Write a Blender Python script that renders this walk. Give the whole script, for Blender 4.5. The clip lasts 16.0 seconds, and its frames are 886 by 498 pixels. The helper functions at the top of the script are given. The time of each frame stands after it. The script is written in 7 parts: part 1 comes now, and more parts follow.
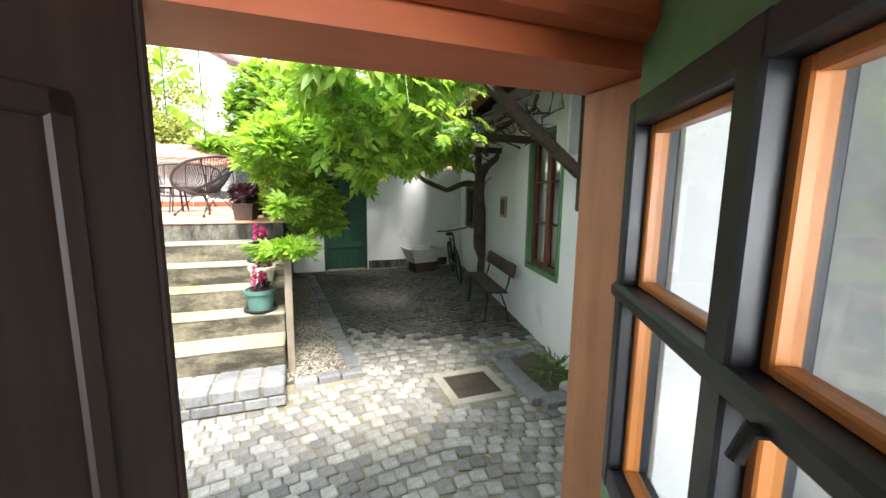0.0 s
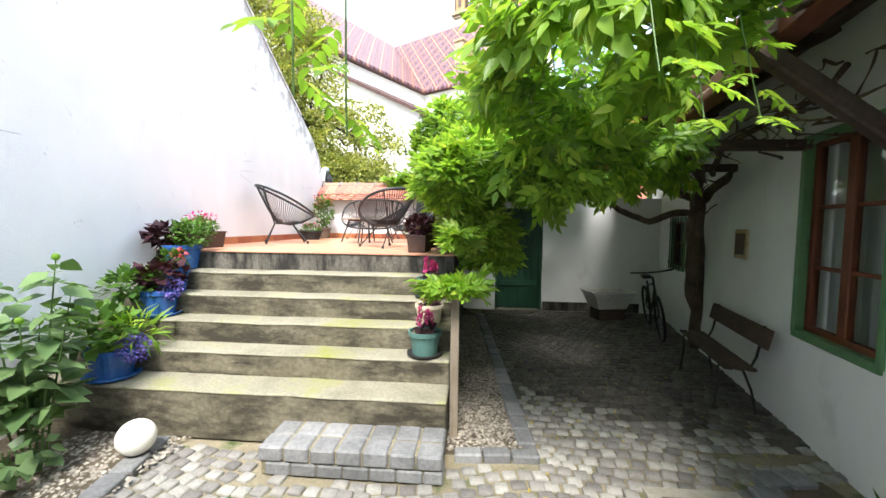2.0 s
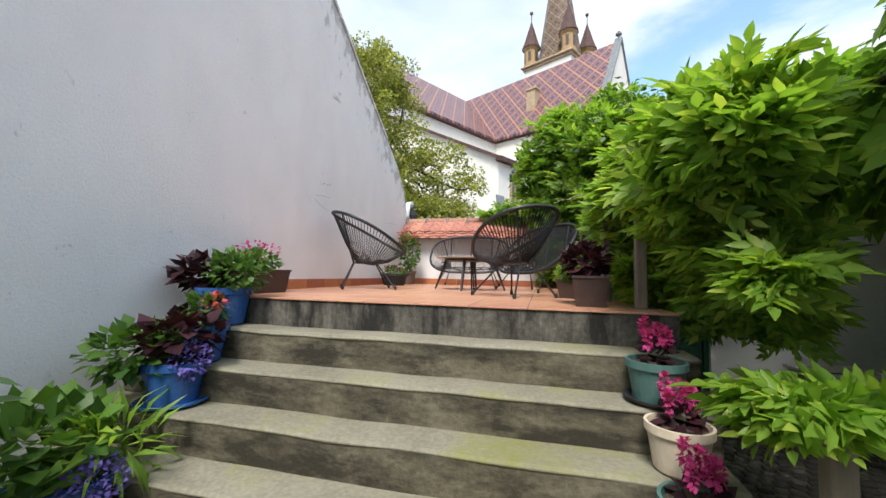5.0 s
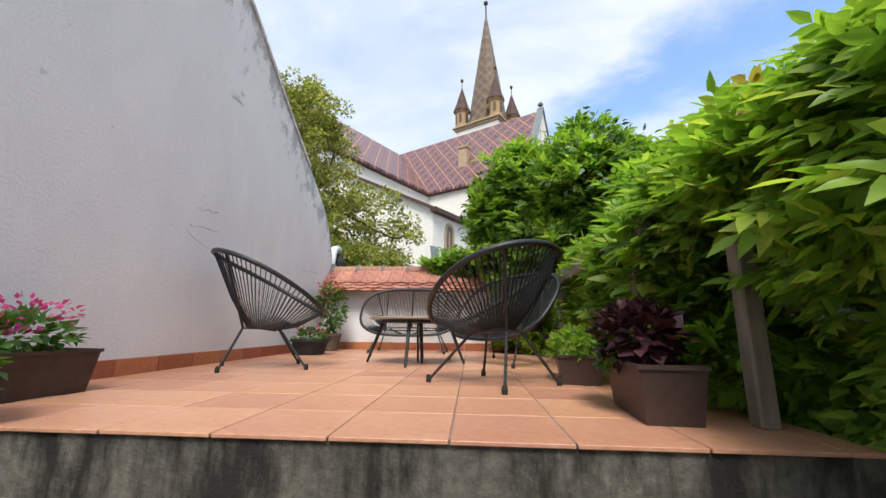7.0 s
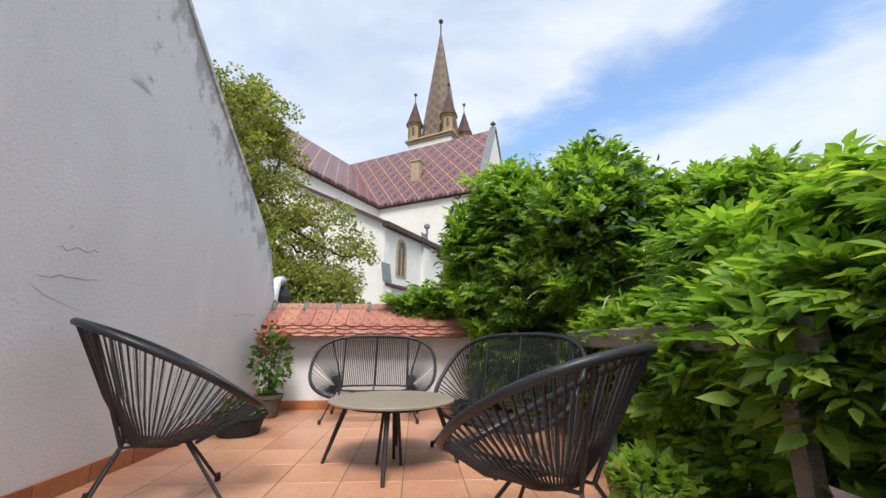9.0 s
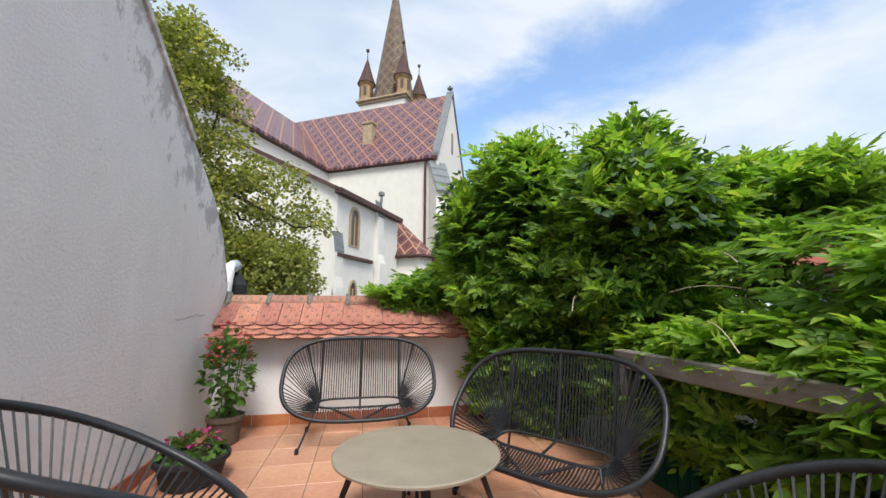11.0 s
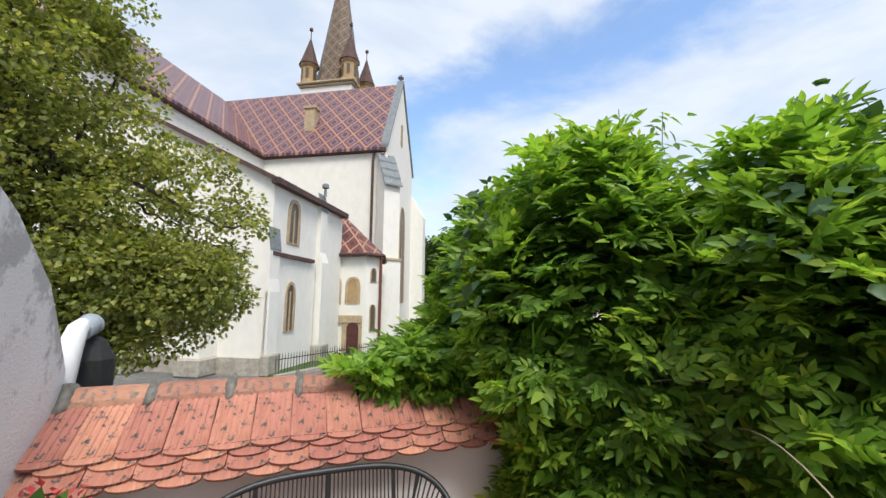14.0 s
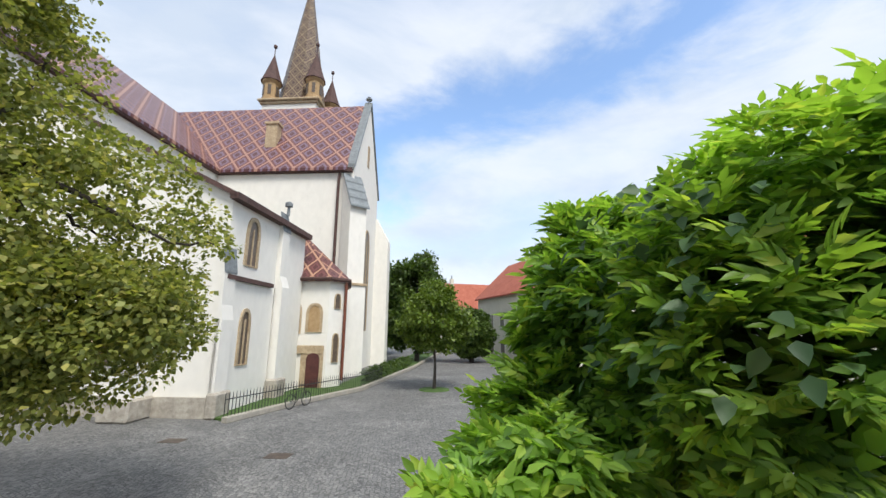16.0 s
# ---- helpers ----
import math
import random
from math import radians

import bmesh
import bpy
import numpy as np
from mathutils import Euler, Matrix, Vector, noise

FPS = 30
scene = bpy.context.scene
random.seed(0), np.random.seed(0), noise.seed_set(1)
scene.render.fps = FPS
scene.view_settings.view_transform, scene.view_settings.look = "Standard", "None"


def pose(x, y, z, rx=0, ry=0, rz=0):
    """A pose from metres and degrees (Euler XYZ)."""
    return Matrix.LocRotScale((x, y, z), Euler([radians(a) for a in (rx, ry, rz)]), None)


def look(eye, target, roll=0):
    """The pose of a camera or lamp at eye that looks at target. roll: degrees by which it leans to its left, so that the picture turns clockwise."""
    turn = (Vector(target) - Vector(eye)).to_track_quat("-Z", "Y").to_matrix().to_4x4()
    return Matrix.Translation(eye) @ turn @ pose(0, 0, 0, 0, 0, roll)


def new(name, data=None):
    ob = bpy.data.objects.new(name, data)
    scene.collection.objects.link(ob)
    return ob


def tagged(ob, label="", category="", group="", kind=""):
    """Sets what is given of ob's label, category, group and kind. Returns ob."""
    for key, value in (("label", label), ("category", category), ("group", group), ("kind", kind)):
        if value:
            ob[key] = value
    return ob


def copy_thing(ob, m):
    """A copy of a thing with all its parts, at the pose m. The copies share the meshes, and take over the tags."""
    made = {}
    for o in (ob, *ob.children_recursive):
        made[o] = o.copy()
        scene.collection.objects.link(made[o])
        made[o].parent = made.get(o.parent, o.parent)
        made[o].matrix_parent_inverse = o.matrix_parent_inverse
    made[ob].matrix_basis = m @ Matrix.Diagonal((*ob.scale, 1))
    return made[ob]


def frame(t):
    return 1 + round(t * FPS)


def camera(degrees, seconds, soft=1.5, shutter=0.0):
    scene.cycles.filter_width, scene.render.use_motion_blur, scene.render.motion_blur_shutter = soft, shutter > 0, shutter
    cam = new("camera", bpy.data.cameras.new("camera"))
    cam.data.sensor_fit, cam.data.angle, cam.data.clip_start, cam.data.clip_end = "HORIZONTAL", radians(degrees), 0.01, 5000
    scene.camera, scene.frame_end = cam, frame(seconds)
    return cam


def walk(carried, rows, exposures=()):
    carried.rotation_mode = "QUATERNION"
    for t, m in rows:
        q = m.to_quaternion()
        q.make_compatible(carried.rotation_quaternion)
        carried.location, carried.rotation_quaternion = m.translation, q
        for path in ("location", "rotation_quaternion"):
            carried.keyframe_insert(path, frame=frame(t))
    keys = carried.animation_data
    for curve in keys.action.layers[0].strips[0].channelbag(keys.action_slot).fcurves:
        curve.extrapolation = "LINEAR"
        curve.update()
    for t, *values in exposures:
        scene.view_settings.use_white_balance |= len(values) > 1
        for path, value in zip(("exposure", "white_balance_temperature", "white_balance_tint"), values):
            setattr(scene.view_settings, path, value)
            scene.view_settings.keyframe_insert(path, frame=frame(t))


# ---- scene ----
cam = camera(97.5, 16.0)
METRES, EYE = 8.8, 1.65
ROWS = [
    (0.0, 0.0, 0.0, 0.0, 0.1, -8.33, -0.66),
    (0.5, -0.0006, 0.022, -0.0002, 8.1, -6.4, -0.62),
    (1.0, -0.0058, 0.0397, -0.0019, 14.31, -5.01, -0.65),
    (1.5, -0.0166, 0.0599, -0.0049, 19.19, -4.16, -0.7),
    (2.0, -0.0297, 0.0809, -0.0057, 24.67, -3.44, -0.72),
    (2.5, -0.0497, 0.1088, -0.0071, 29.99, -2.82, -0.8),
    (3.0, -0.0714, 0.1266, -0.0116, 34.31, -1.98, -0.85),
    (3.5, -0.0999, 0.1446, -0.0151, 37.17, -1.1, -0.85),
    (4.0, -0.1326, 0.1659, -0.0185, 37.75, 0.03, -0.88),
    (6.5, -0.2477, 0.2896, -0.012, 25.35, 10.09, -0.55),
    (7.0, -0.2689, 0.3197, -0.0047, 23.99, 11.55, -0.59),
    (7.5, -0.29, 0.3425, 0.0085, 22.49, 12.57, -0.47),
    (8.0, -0.3083, 0.3567, 0.0234, 20.59, 13.25, -0.4),
    (8.5, -0.3209, 0.3711, 0.0297, 18.53, 13.56, -0.31),
    (9.0, -0.3355, 0.3893, 0.0465, 16.15, 13.47, -0.3),
    (9.5, -0.3542, 0.4021, 0.0549, 13.82, 12.92, -0.26),
    (12.0, -0.4354, 0.4827, 0.1193, 5.36, 5.75, -0.22),
    (12.5, -0.4453, 0.5021, 0.1385, 3.82, 5.08, -0.21),
    (13.0, -0.4596, 0.5273, 0.1447, 2.26, 5.33, -0.26),
    (13.5, -0.4712, 0.5632, 0.1473, 0.86, 6.39, -0.31),
    (14.0, -0.489, 0.6049, 0.1513, -0.27, 7.91, -0.34),
    (14.5, -0.5134, 0.6404, 0.1586, -1.2, 9.46, -0.38),
    (15.0, -0.5406, 0.6759, 0.1654, -2.1, 10.64, -0.37),
    (15.5, -0.565, 0.7037, 0.1688, -3.58, 11.35, -0.36),
    (16.0, -0.5832, 0.7317, 0.1675, -6.57, 11.7, -0.31),
]
EXPOSURES = [(0.0, 2.75), (0.5, 2.6), (1.0, 2.55), (1.5, 2.25), (2.0, 1.95), (3.0, 1.42), (4.0, 1.05), (6.5, 0.64), (9.0, 0.5), (16.0, 0.48)]
walk(cam, [(t, pose(METRES * x, METRES * y, EYE + METRES * z, 90 + pitch, roll, yaw)) for t, x, y, z, yaw, pitch, roll in ROWS], EXPOSURES)

# ---- frames of the place: the yard (u, v), the right-hand house wall (s, n) and the church (a, b)
YARD = pose(0, 0, 0, 0, 0, 20)
HOUSE = pose(1.232, 3.19, 0, 0, 0, 98.25)
CHURCH = pose(-5.132, 6.439, 0, 0, 0, -10.4)
STREET = -0.45
TERRACE = 1.31
RISE = TERRACE / 7
NOSE = [3.39, 3.69, 3.93, 4.16, 4.38, 4.60]
WALL_U, BACK_V, FLANK_U = -3.36, 8.99, -0.2

# ---- light
SUN_EL, SUN_AZ = 56.0, 160.0
world = bpy.data.worlds.new("world")
scene.world = world
world.use_nodes = True
wn, wl = world.node_tree.nodes, world.node_tree.links
wn.clear()
w_out, w_bg = wn.new("ShaderNodeOutputWorld"), wn.new("ShaderNodeBackground")
w_sky = wn.new("ShaderNodeTexSky")
w_sky.sky_type, w_sky.sun_disc = "NISHITA", False
w_sky.sun_elevation, w_sky.sun_rotation = radians(SUN_EL), radians(SUN_AZ)
w_sky.air_density, w_sky.dust_density, w_sky.ozone_density = 1.0, 0.6, 1.6
w_co = wn.new("ShaderNodeTexCoord")


def w_math(op, a, b=0.0):
    k = wn.new("ShaderNodeMath")
    k.operation = op
    for i, v in enumerate((a, b)):
        if hasattr(v, "links"):
            wl.new(v, k.inputs[i])
        else:
            k.inputs[i].default_value = v
    return k.outputs[0]


def w_noise(scale, detail, rough, turn, stretch, distort=0.0):
    mp, nz = wn.new("ShaderNodeMapping"), wn.new("ShaderNodeTexNoise")
    mp.inputs["Rotation"].default_value, mp.inputs["Scale"].default_value = turn, stretch
    nz.inputs["Scale"].default_value, nz.inputs["Detail"].default_value = scale, detail
    nz.inputs["Roughness"].default_value, nz.inputs["Distortion"].default_value = rough, distort
    wl.new(w_co.outputs["Generated"], mp.inputs["Vector"])
    wl.new(mp.outputs["Vector"], nz.inputs["Vector"])
    return nz.outputs["Fac"]


def w_range(v, a, b, c, d, smooth=True):
    k = wn.new("ShaderNodeMapRange")
    k.interpolation_type = "SMOOTHSTEP" if smooth else "LINEAR"
    for n_, q in (("From Min", a), ("From Max", b), ("To Min", c), ("To Max", d)):
        k.inputs[n_].default_value = q
    wl.new(v, k.inputs["Value"])
    return k.outputs["Result"]


def sky_way(az_, el_):
    a_, e_ = radians(az_), radians(el_)
    return Vector((math.sin(a_) * math.cos(e_), math.cos(a_) * math.cos(e_), math.sin(e_)))


# a long rift of blue between two cloud sheets, crossing the whole sky
RIFT = sky_way(-4, 25).cross(sky_way(26, 36)).normalized()
w_dot = wn.new("ShaderNodeVectorMath")
w_dot.operation = "DOT_PRODUCT"
w_dot.inputs[1].default_value = RIFT
wl.new(w_co.outputs["Generated"], w_dot.inputs[0])
w_soft = w_noise(3.0, 8.0, 0.6, (0.0, radians(-24), radians(18)), (0.8, 1.2, 2.0), 0.3)
w_off = w_math("ABSOLUTE", w_math("ADD", w_dot.outputs["Value"], w_math("MULTIPLY", w_math("SUBTRACT", w_soft, 0.5), 0.42)))
w_sheet = w_range(w_off, 0.015, 0.15, 0.04, 0.93)
w_thin = w_range(w_noise(2.2, 7.0, 0.55, (0.3, radians(-30), 0.2), (0.8, 1.2, 2.0), 0.3), 0.30, 0.55, 0.72, 1.0)
w_body = w_range(w_noise(2.6, 8.0, 0.58, (0.0, radians(-20), 0.5), (0.8, 1.1, 2.2), 0.4), 0.36, 0.64, 0.0, 1.0)
w_cl = wn.new("ShaderNodeValToRGB")
w_cl.color_ramp.elements[0].color = (2.55, 2.9, 3.4, 1)
w_cl.color_ramp.elements[1].color = (3.3, 3.5, 3.8, 1)
w_mix = wn.new("ShaderNodeMixRGB")
w_blue = wn.new("ShaderNodeMixRGB")
w_blue.blend_type = "MULTIPLY"
w_blue.inputs["Fac"].default_value, w_blue.inputs["Color2"].default_value = 1.0, (1.05, 1.1, 1.12, 1)
wl.new(w_sky.outputs["Color"], w_blue.inputs["Color1"])
wl.new(w_body, w_cl.inputs["Fac"])
wl.new(w_math("MULTIPLY", w_sheet, w_thin), w_mix.inputs["Fac"])
wl.new(w_blue.outputs["Color"], w_mix.inputs["Color1"])
wl.new(w_cl.outputs["Color"], w_mix.inputs["Color2"])
wl.new(w_mix.outputs["Color"], w_bg.inputs["Color"])
wl.new(w_bg.outputs["Background"], w_out.inputs["Surface"])
w_bg.inputs["Strength"].default_value = 0.2

sun = new("sun", bpy.data.lights.new("sun", "SUN"))
sun.data.energy, sun.data.angle, sun.data.color = 2.8, radians(20), (1.0, 0.965, 0.91)
az = radians(SUN_AZ)
sun_way = Vector((math.sin(az) * math.cos(radians(SUN_EL)), math.cos(az) * math.cos(radians(SUN_EL)), math.sin(radians(SUN_EL))))
sun.matrix_world = look(sun_way * 50, (0, 0, 0))


# ---- materials
def nodes_of(name):
    m = bpy.data.materials.new(name)
    m.use_nodes = True
    n, l = m.node_tree.nodes, m.node_tree.links
    return m, n, l, n["Principled BSDF"]


def ramp_of(n, stops):
    r = n.new("ShaderNodeValToRGB")
    e = r.color_ramp.elements
    while len(e) < len(stops):
        e.new(0.5)
    for k, (p, c) in enumerate(stops):
        e[k].position, e[k].color = p, (*c, 1)
    return r


def mix_of(n, l, fac, a, b, kind="MIX"):
    m = n.new("ShaderNodeMixRGB")
    m.blend_type = kind
    for k, v in (("Fac", fac), ("Color1", a), ("Color2", b)):
        if hasattr(v, "links"):
            l.new(v, m.inputs[k])
        else:
            m.inputs[k].default_value = v if k == "Fac" else (*v, 1)
    return m.outputs["Color"]


def noise_of(n, l, scale, detail=5.0, rough=0.6, stretch=None, distort=0.0):
    co = n.new("ShaderNodeTexCoord")
    t = n.new("ShaderNodeTexNoise")
    t.inputs["Scale"].default_value, t.inputs["Detail"].default_value = scale, detail
    t.inputs["Roughness"].default_value, t.inputs["Distortion"].default_value = rough, distort
    if stretch:
        mp = n.new("ShaderNodeMapping")
        mp.inputs["Scale"].default_value = stretch
        l.new(co.outputs["Object"], mp.inputs["Vector"])
        l.new(mp.outputs["Vector"], t.inputs["Vector"])
    else:
        l.new(co.outputs["Object"], t.inputs["Vector"])
    return t.outputs["Fac"]


def surface(name, dark, light, grain=40.0, blotch=3.0, rough=0.8, bump=0.3, deep=0.01, metal=0.0, stretch=None,
            spots=None, spot_scale=2.0, spot_cut=(0.55, 0.7), vary="", amount=0.25, spec=0.4, spot_stretch=None):
    """A two-scale surface: fine grain between dark and light, broad blotches, optional stains, optional variation from piece to piece."""
    m, n, l, p = nodes_of(name)
    fine = noise_of(n, l, grain, 6.0, 0.65, stretch)
    broad = noise_of(n, l, blotch, 4.0, 0.6)
    both = n.new("ShaderNodeMath")
    both.operation = "MULTIPLY_ADD"
    both.inputs[1].default_value, both.inputs[2].default_value = 0.5, 0.0
    l.new(fine, both.inputs[0])
    add = n.new("ShaderNodeMath")
    add.operation = "MULTIPLY_ADD"
    add.inputs[1].default_value = 0.5
    l.new(broad, add.inputs[0])
    l.new(both.outputs[0], add.inputs[2])
    r = ramp_of(n, [(0.34, dark), (0.66, light)])
    l.new(add.outputs[0], r.inputs["Fac"])
    col = r.outputs["Color"]
    if spots:
        sp = noise_of(n, l, spot_scale, 7.0, 0.7, spot_stretch)
        sr = ramp_of(n, [(spot_cut[0], (0, 0, 0)), (spot_cut[1], (1, 1, 1))])
        l.new(sp, sr.inputs["Fac"])
        col = mix_of(n, l, sr.outputs["Color"], col, spots)
    if vary:
        if vary == "object":
            rnd = n.new("ShaderNodeObjectInfo").outputs["Random"]
        else:
            rnd = n.new("ShaderNodeNewGeometry").outputs["Random Per Island"]
        hsv = n.new("ShaderNodeHueSaturation")
        mr = n.new("ShaderNodeMapRange")
        mr.inputs["To Min"].default_value, mr.inputs["To Max"].default_value = 1 - amount, 1 + amount
        l.new(rnd, mr.inputs["Value"])
        l.new(mr.outputs["Result"], hsv.inputs["Value"])
        mh = n.new("ShaderNodeMapRange")
        mh.inputs["To Min"].default_value, mh.inputs["To Max"].default_value = 0.5 - amount * 0.05, 0.5 + amount * 0.05
        l.new(rnd, mh.inputs["Value"])
        l.new(mh.outputs["Result"], hsv.inputs["Hue"])
        l.new(col, hsv.inputs["Color"])
        col = hsv.outputs["Color"]
    l.new(col, p.inputs["Base Color"])
    p.inputs["Roughness"].default_value, p.inputs["Metallic"].default_value = rough, metal
    p.inputs["Specular IOR Level"].default_value = spec
    if bump:
        b = n.new("ShaderNodeBump")
        b.inputs["Strength"].default_value, b.inputs["Distance"].default_value = bump, deep
        l.new(fine, b.inputs["Height"])
        l.new(b.outputs["Normal"], p.inputs["Normal"])
    return m


def leaf_material(name, dark, light, young=None, rough=0.45, through_light=0.35):
    m, n, l, p = nodes_of(name)
    rnd = n.new("ShaderNodeNewGeometry").outputs["Random Per Island"]
    stops = [(0.0, dark), (0.75, light)]
    if young:
        stops.append((1.0, young))
    r = ramp_of(n, stops)
    l.new(rnd, r.inputs["Fac"])
    broad = noise_of(n, l, 2.2, 3.0)
    hv = n.new("ShaderNodeHueSaturation")
    mr = n.new("ShaderNodeMapRange")
    mr.inputs["From Min"].default_value, mr.inputs["From Max"].default_value = 0.3, 0.7
    mr.inputs["To Min"].default_value, mr.inputs["To Max"].default_value = 0.7, 1.25
    l.new(broad, mr.inputs["Value"])
    l.new(mr.outputs["Result"], hv.inputs["Value"])
    l.new(r.outputs["Color"], hv.inputs["Color"])
    l.new(hv.outputs["Color"], p.inputs["Base Color"])
    p.inputs["Roughness"].default_value = rough
    p.inputs["Specular IOR Level"].default_value = 0.35
    tr = n.new("ShaderNodeBsdfTranslucent")
    l.new(mix_of(n, l, 1.0, hv.outputs["Color"], (1.25, 1.3, 0.65), "MULTIPLY"), tr.inputs["Color"])
    mx = n.new("ShaderNodeMixShader")
    mx.inputs["Fac"].default_value = through_light
    l.new(p.outputs["BSDF"], mx.inputs[1])
    l.new(tr.outputs["BSDF"], mx.inputs[2])
    l.new(mx.outputs["Shader"], n["Material Output"].inputs["Surface"])
    return m


def plaster(name, base, dirt, cut=(0.56, 0.75), grain=55.0, bump=0.35, weather=None):
    """Limewash over rough render, trowel swells, grey damp stains, small dark flecks."""
    m, n, l, p = nodes_of(name)
    fine = noise_of(n, l, grain, 5.0, 0.7)
    swell = noise_of(n, l, 2.5, 3.0, 0.5, (1, 1, 0.6))
    stain = noise_of(n, l, 1.6, 8.0, 0.68, (1, 1, 0.55))
    r = ramp_of(n, [(0.3, tuple(c * 0.93 for c in base)), (0.7, base)])
    l.new(swell, r.inputs["Fac"])
    sr = ramp_of(n, [(cut[0], (0, 0, 0)), (cut[1], (0.75, 0.75, 0.75))])
    l.new(stain, sr.inputs["Fac"])
    col = mix_of(n, l, sr.outputs["Color"], r.outputs["Color"], dirt)
    fleck = noise_of(n, l, 14.0, 2.0, 0.5)
    fr = ramp_of(n, [(0.74, (0, 0, 0)), (0.78, (0.6, 0.6, 0.6))])
    l.new(fleck, fr.inputs["Fac"])
    col = mix_of(n, l, fr.outputs["Color"], col, dirt)
    if weather:
        # flaking grey patches along the weathered sloping edge, and hair cracks
        v0, z0, fall, deep_ = weather
        co = n.new("ShaderNodeTexCoord")
        sx = n.new("ShaderNodeSeparateXYZ")
        l.new(co.outputs["Object"], sx.inputs[0])
        edge = n.new("ShaderNodeMath")
        edge.operation = "MULTIPLY_ADD"
        edge.inputs[1].default_value = fall
        l.new(sx.outputs["Y"], edge.inputs[0])
        l.new(sx.outputs["Z"], edge.inputs[2])
        mr = n.new("ShaderNodeMapRange")
        mr.inputs["From Min"].default_value, mr.inputs["From Max"].default_value = z0 + fall * v0 - deep_, z0 + fall * v0 - 0.05
        mr.inputs["To Min"].default_value, mr.inputs["To Max"].default_value = 0.0, 0.2
        l.new(edge.outputs[0], mr.inputs["Value"])
        pa = n.new("ShaderNodeMath")
        l.new(noise_of(n, l, 6.5, 10.0, 0.72, (1, 1, 0.75)), pa.inputs[0])
        l.new(mr.outputs["Result"], pa.inputs[1])
        pr = ramp_of(n, [(0.635, (0, 0, 0)), (0.72, (0.66, 0.66, 0.66))])
        l.new(pa.outputs[0], pr.inputs["Fac"])
        col = mix_of(n, l, pr.outputs["Color"], col, (0.33, 0.325, 0.315))
        cr = ramp_of(n, [(0.4955, (0, 0, 0)), (0.4985, (1, 1, 1)), (0.5015, (1, 1, 1)), (0.5045, (0, 0, 0))])
        l.new(noise_of(n, l, 0.7, 3.0, 0.6, (1, 0.7, 1.6), 0.4), cr.inputs["Fac"])
        mk = ramp_of(n, [(0.62, (0, 0, 0)), (0.66, (0.7, 0.7, 0.7))])
        l.new(noise_of(n, l, 1.1, 2.0), mk.inputs["Fac"])
        col = mix_of(n, l, mix_of(n, l, 1.0, cr.outputs["Color"], mk.outputs["Color"], "MULTIPLY"), col, (0.2, 0.2, 0.2))
    l.new(col, p.inputs["Base Color"])
    p.inputs["Roughness"].default_value = 0.9
    p.inputs["Specular IOR Level"].default_value = 0.25
    add = n.new("ShaderNodeMath")
    add.operation = "MULTIPLY_ADD"
    add.inputs[1].default_value = 0.35
    l.new(fine, add.inputs[0])
    l.new(swell, add.inputs[2])
    b = n.new("ShaderNodeBump")
    b.inputs["Strength"].default_value, b.inputs["Distance"].default_value = bump, 0.03
    l.new(add.outputs[0], b.inputs["Height"])
    l.new(b.outputs["Normal"], p.inputs["Normal"])
    return m


def diamond_roof(name, size, dark=(0.085, 0.025, 0.024), light=(0.17, 0.058, 0.05), field=(0.17, 0.12, 0.16), stripe=(0.36, 0.2, 0.14)):
    """Glazed roof tiles laid as a diagonal lattice of pale bands on brown-red, with a lozenge in each field; fine courses in relief."""
    m, n, l, p = nodes_of(name)
    uv = n.new("ShaderNodeUVMap")
    sep = n.new("ShaderNodeSeparateXYZ")
    l.new(uv.outputs["UV"], sep.inputs[0])

    def calc(op, a, b=0.0, c=0.0):
        k = n.new("ShaderNodeMath")
        k.operation = op
        for i, v in enumerate((a, b, c)):
            if hasattr(v, "links"):
                l.new(v, k.inputs[i])
            else:
                k.inputs[i].default_value = v
        return k.outputs[0]
    x, y = calc("DIVIDE", sep.outputs["X"], size), calc("DIVIDE", sep.outputs["Y"], size * 1.25)
    p1, p2 = calc("FRACT", calc("ADD", x, y)), calc("FRACT", calc("SUBTRACT", x, y))
    d1, d2 = calc("ABSOLUTE", calc("SUBTRACT", p1, 0.5)), calc("ABSOLUTE", calc("SUBTRACT", p2, 0.5))
    band = calc("GREATER_THAN", calc("MAXIMUM", d1, d2), 0.435)
    inner = calc("LESS_THAN", calc("MAXIMUM", d1, d2), 0.17)
    ring = calc("LESS_THAN", calc("MAXIMUM", d1, d2), 0.29)
    ns = noise_of(n, l, 6.0, 5.0)
    base = ramp_of(n, [(0.3, dark), (0.7, light)])
    l.new(ns, base.inputs["Fac"])
    col = mix_of(n, l, ring, base.outputs["Color"], field)
    col = mix_of(n, l, inner, col, dark)
    col = mix_of(n, l, band, col, stripe)
    l.new(col, p.inputs["Base Color"])
    p.inputs["Roughness"].default_value = 0.42
    cx, cy = calc("FRACT", calc("MULTIPLY", sep.outputs["X"], 5.0)), calc("FRACT", calc("MULTIPLY", sep.outputs["Y"], 5.5))
    b = n.new("ShaderNodeBump")
    b.inputs["Strength"].default_value, b.inputs["Distance"].default_value = 0.6, 0.04
    l.new(calc("ADD", calc("MULTIPLY", cx, calc("SUBTRACT", 1.0, cx)), cy), b.inputs["Height"])
    l.new(b.outputs["Normal"], p.inputs["Normal"])
    return m


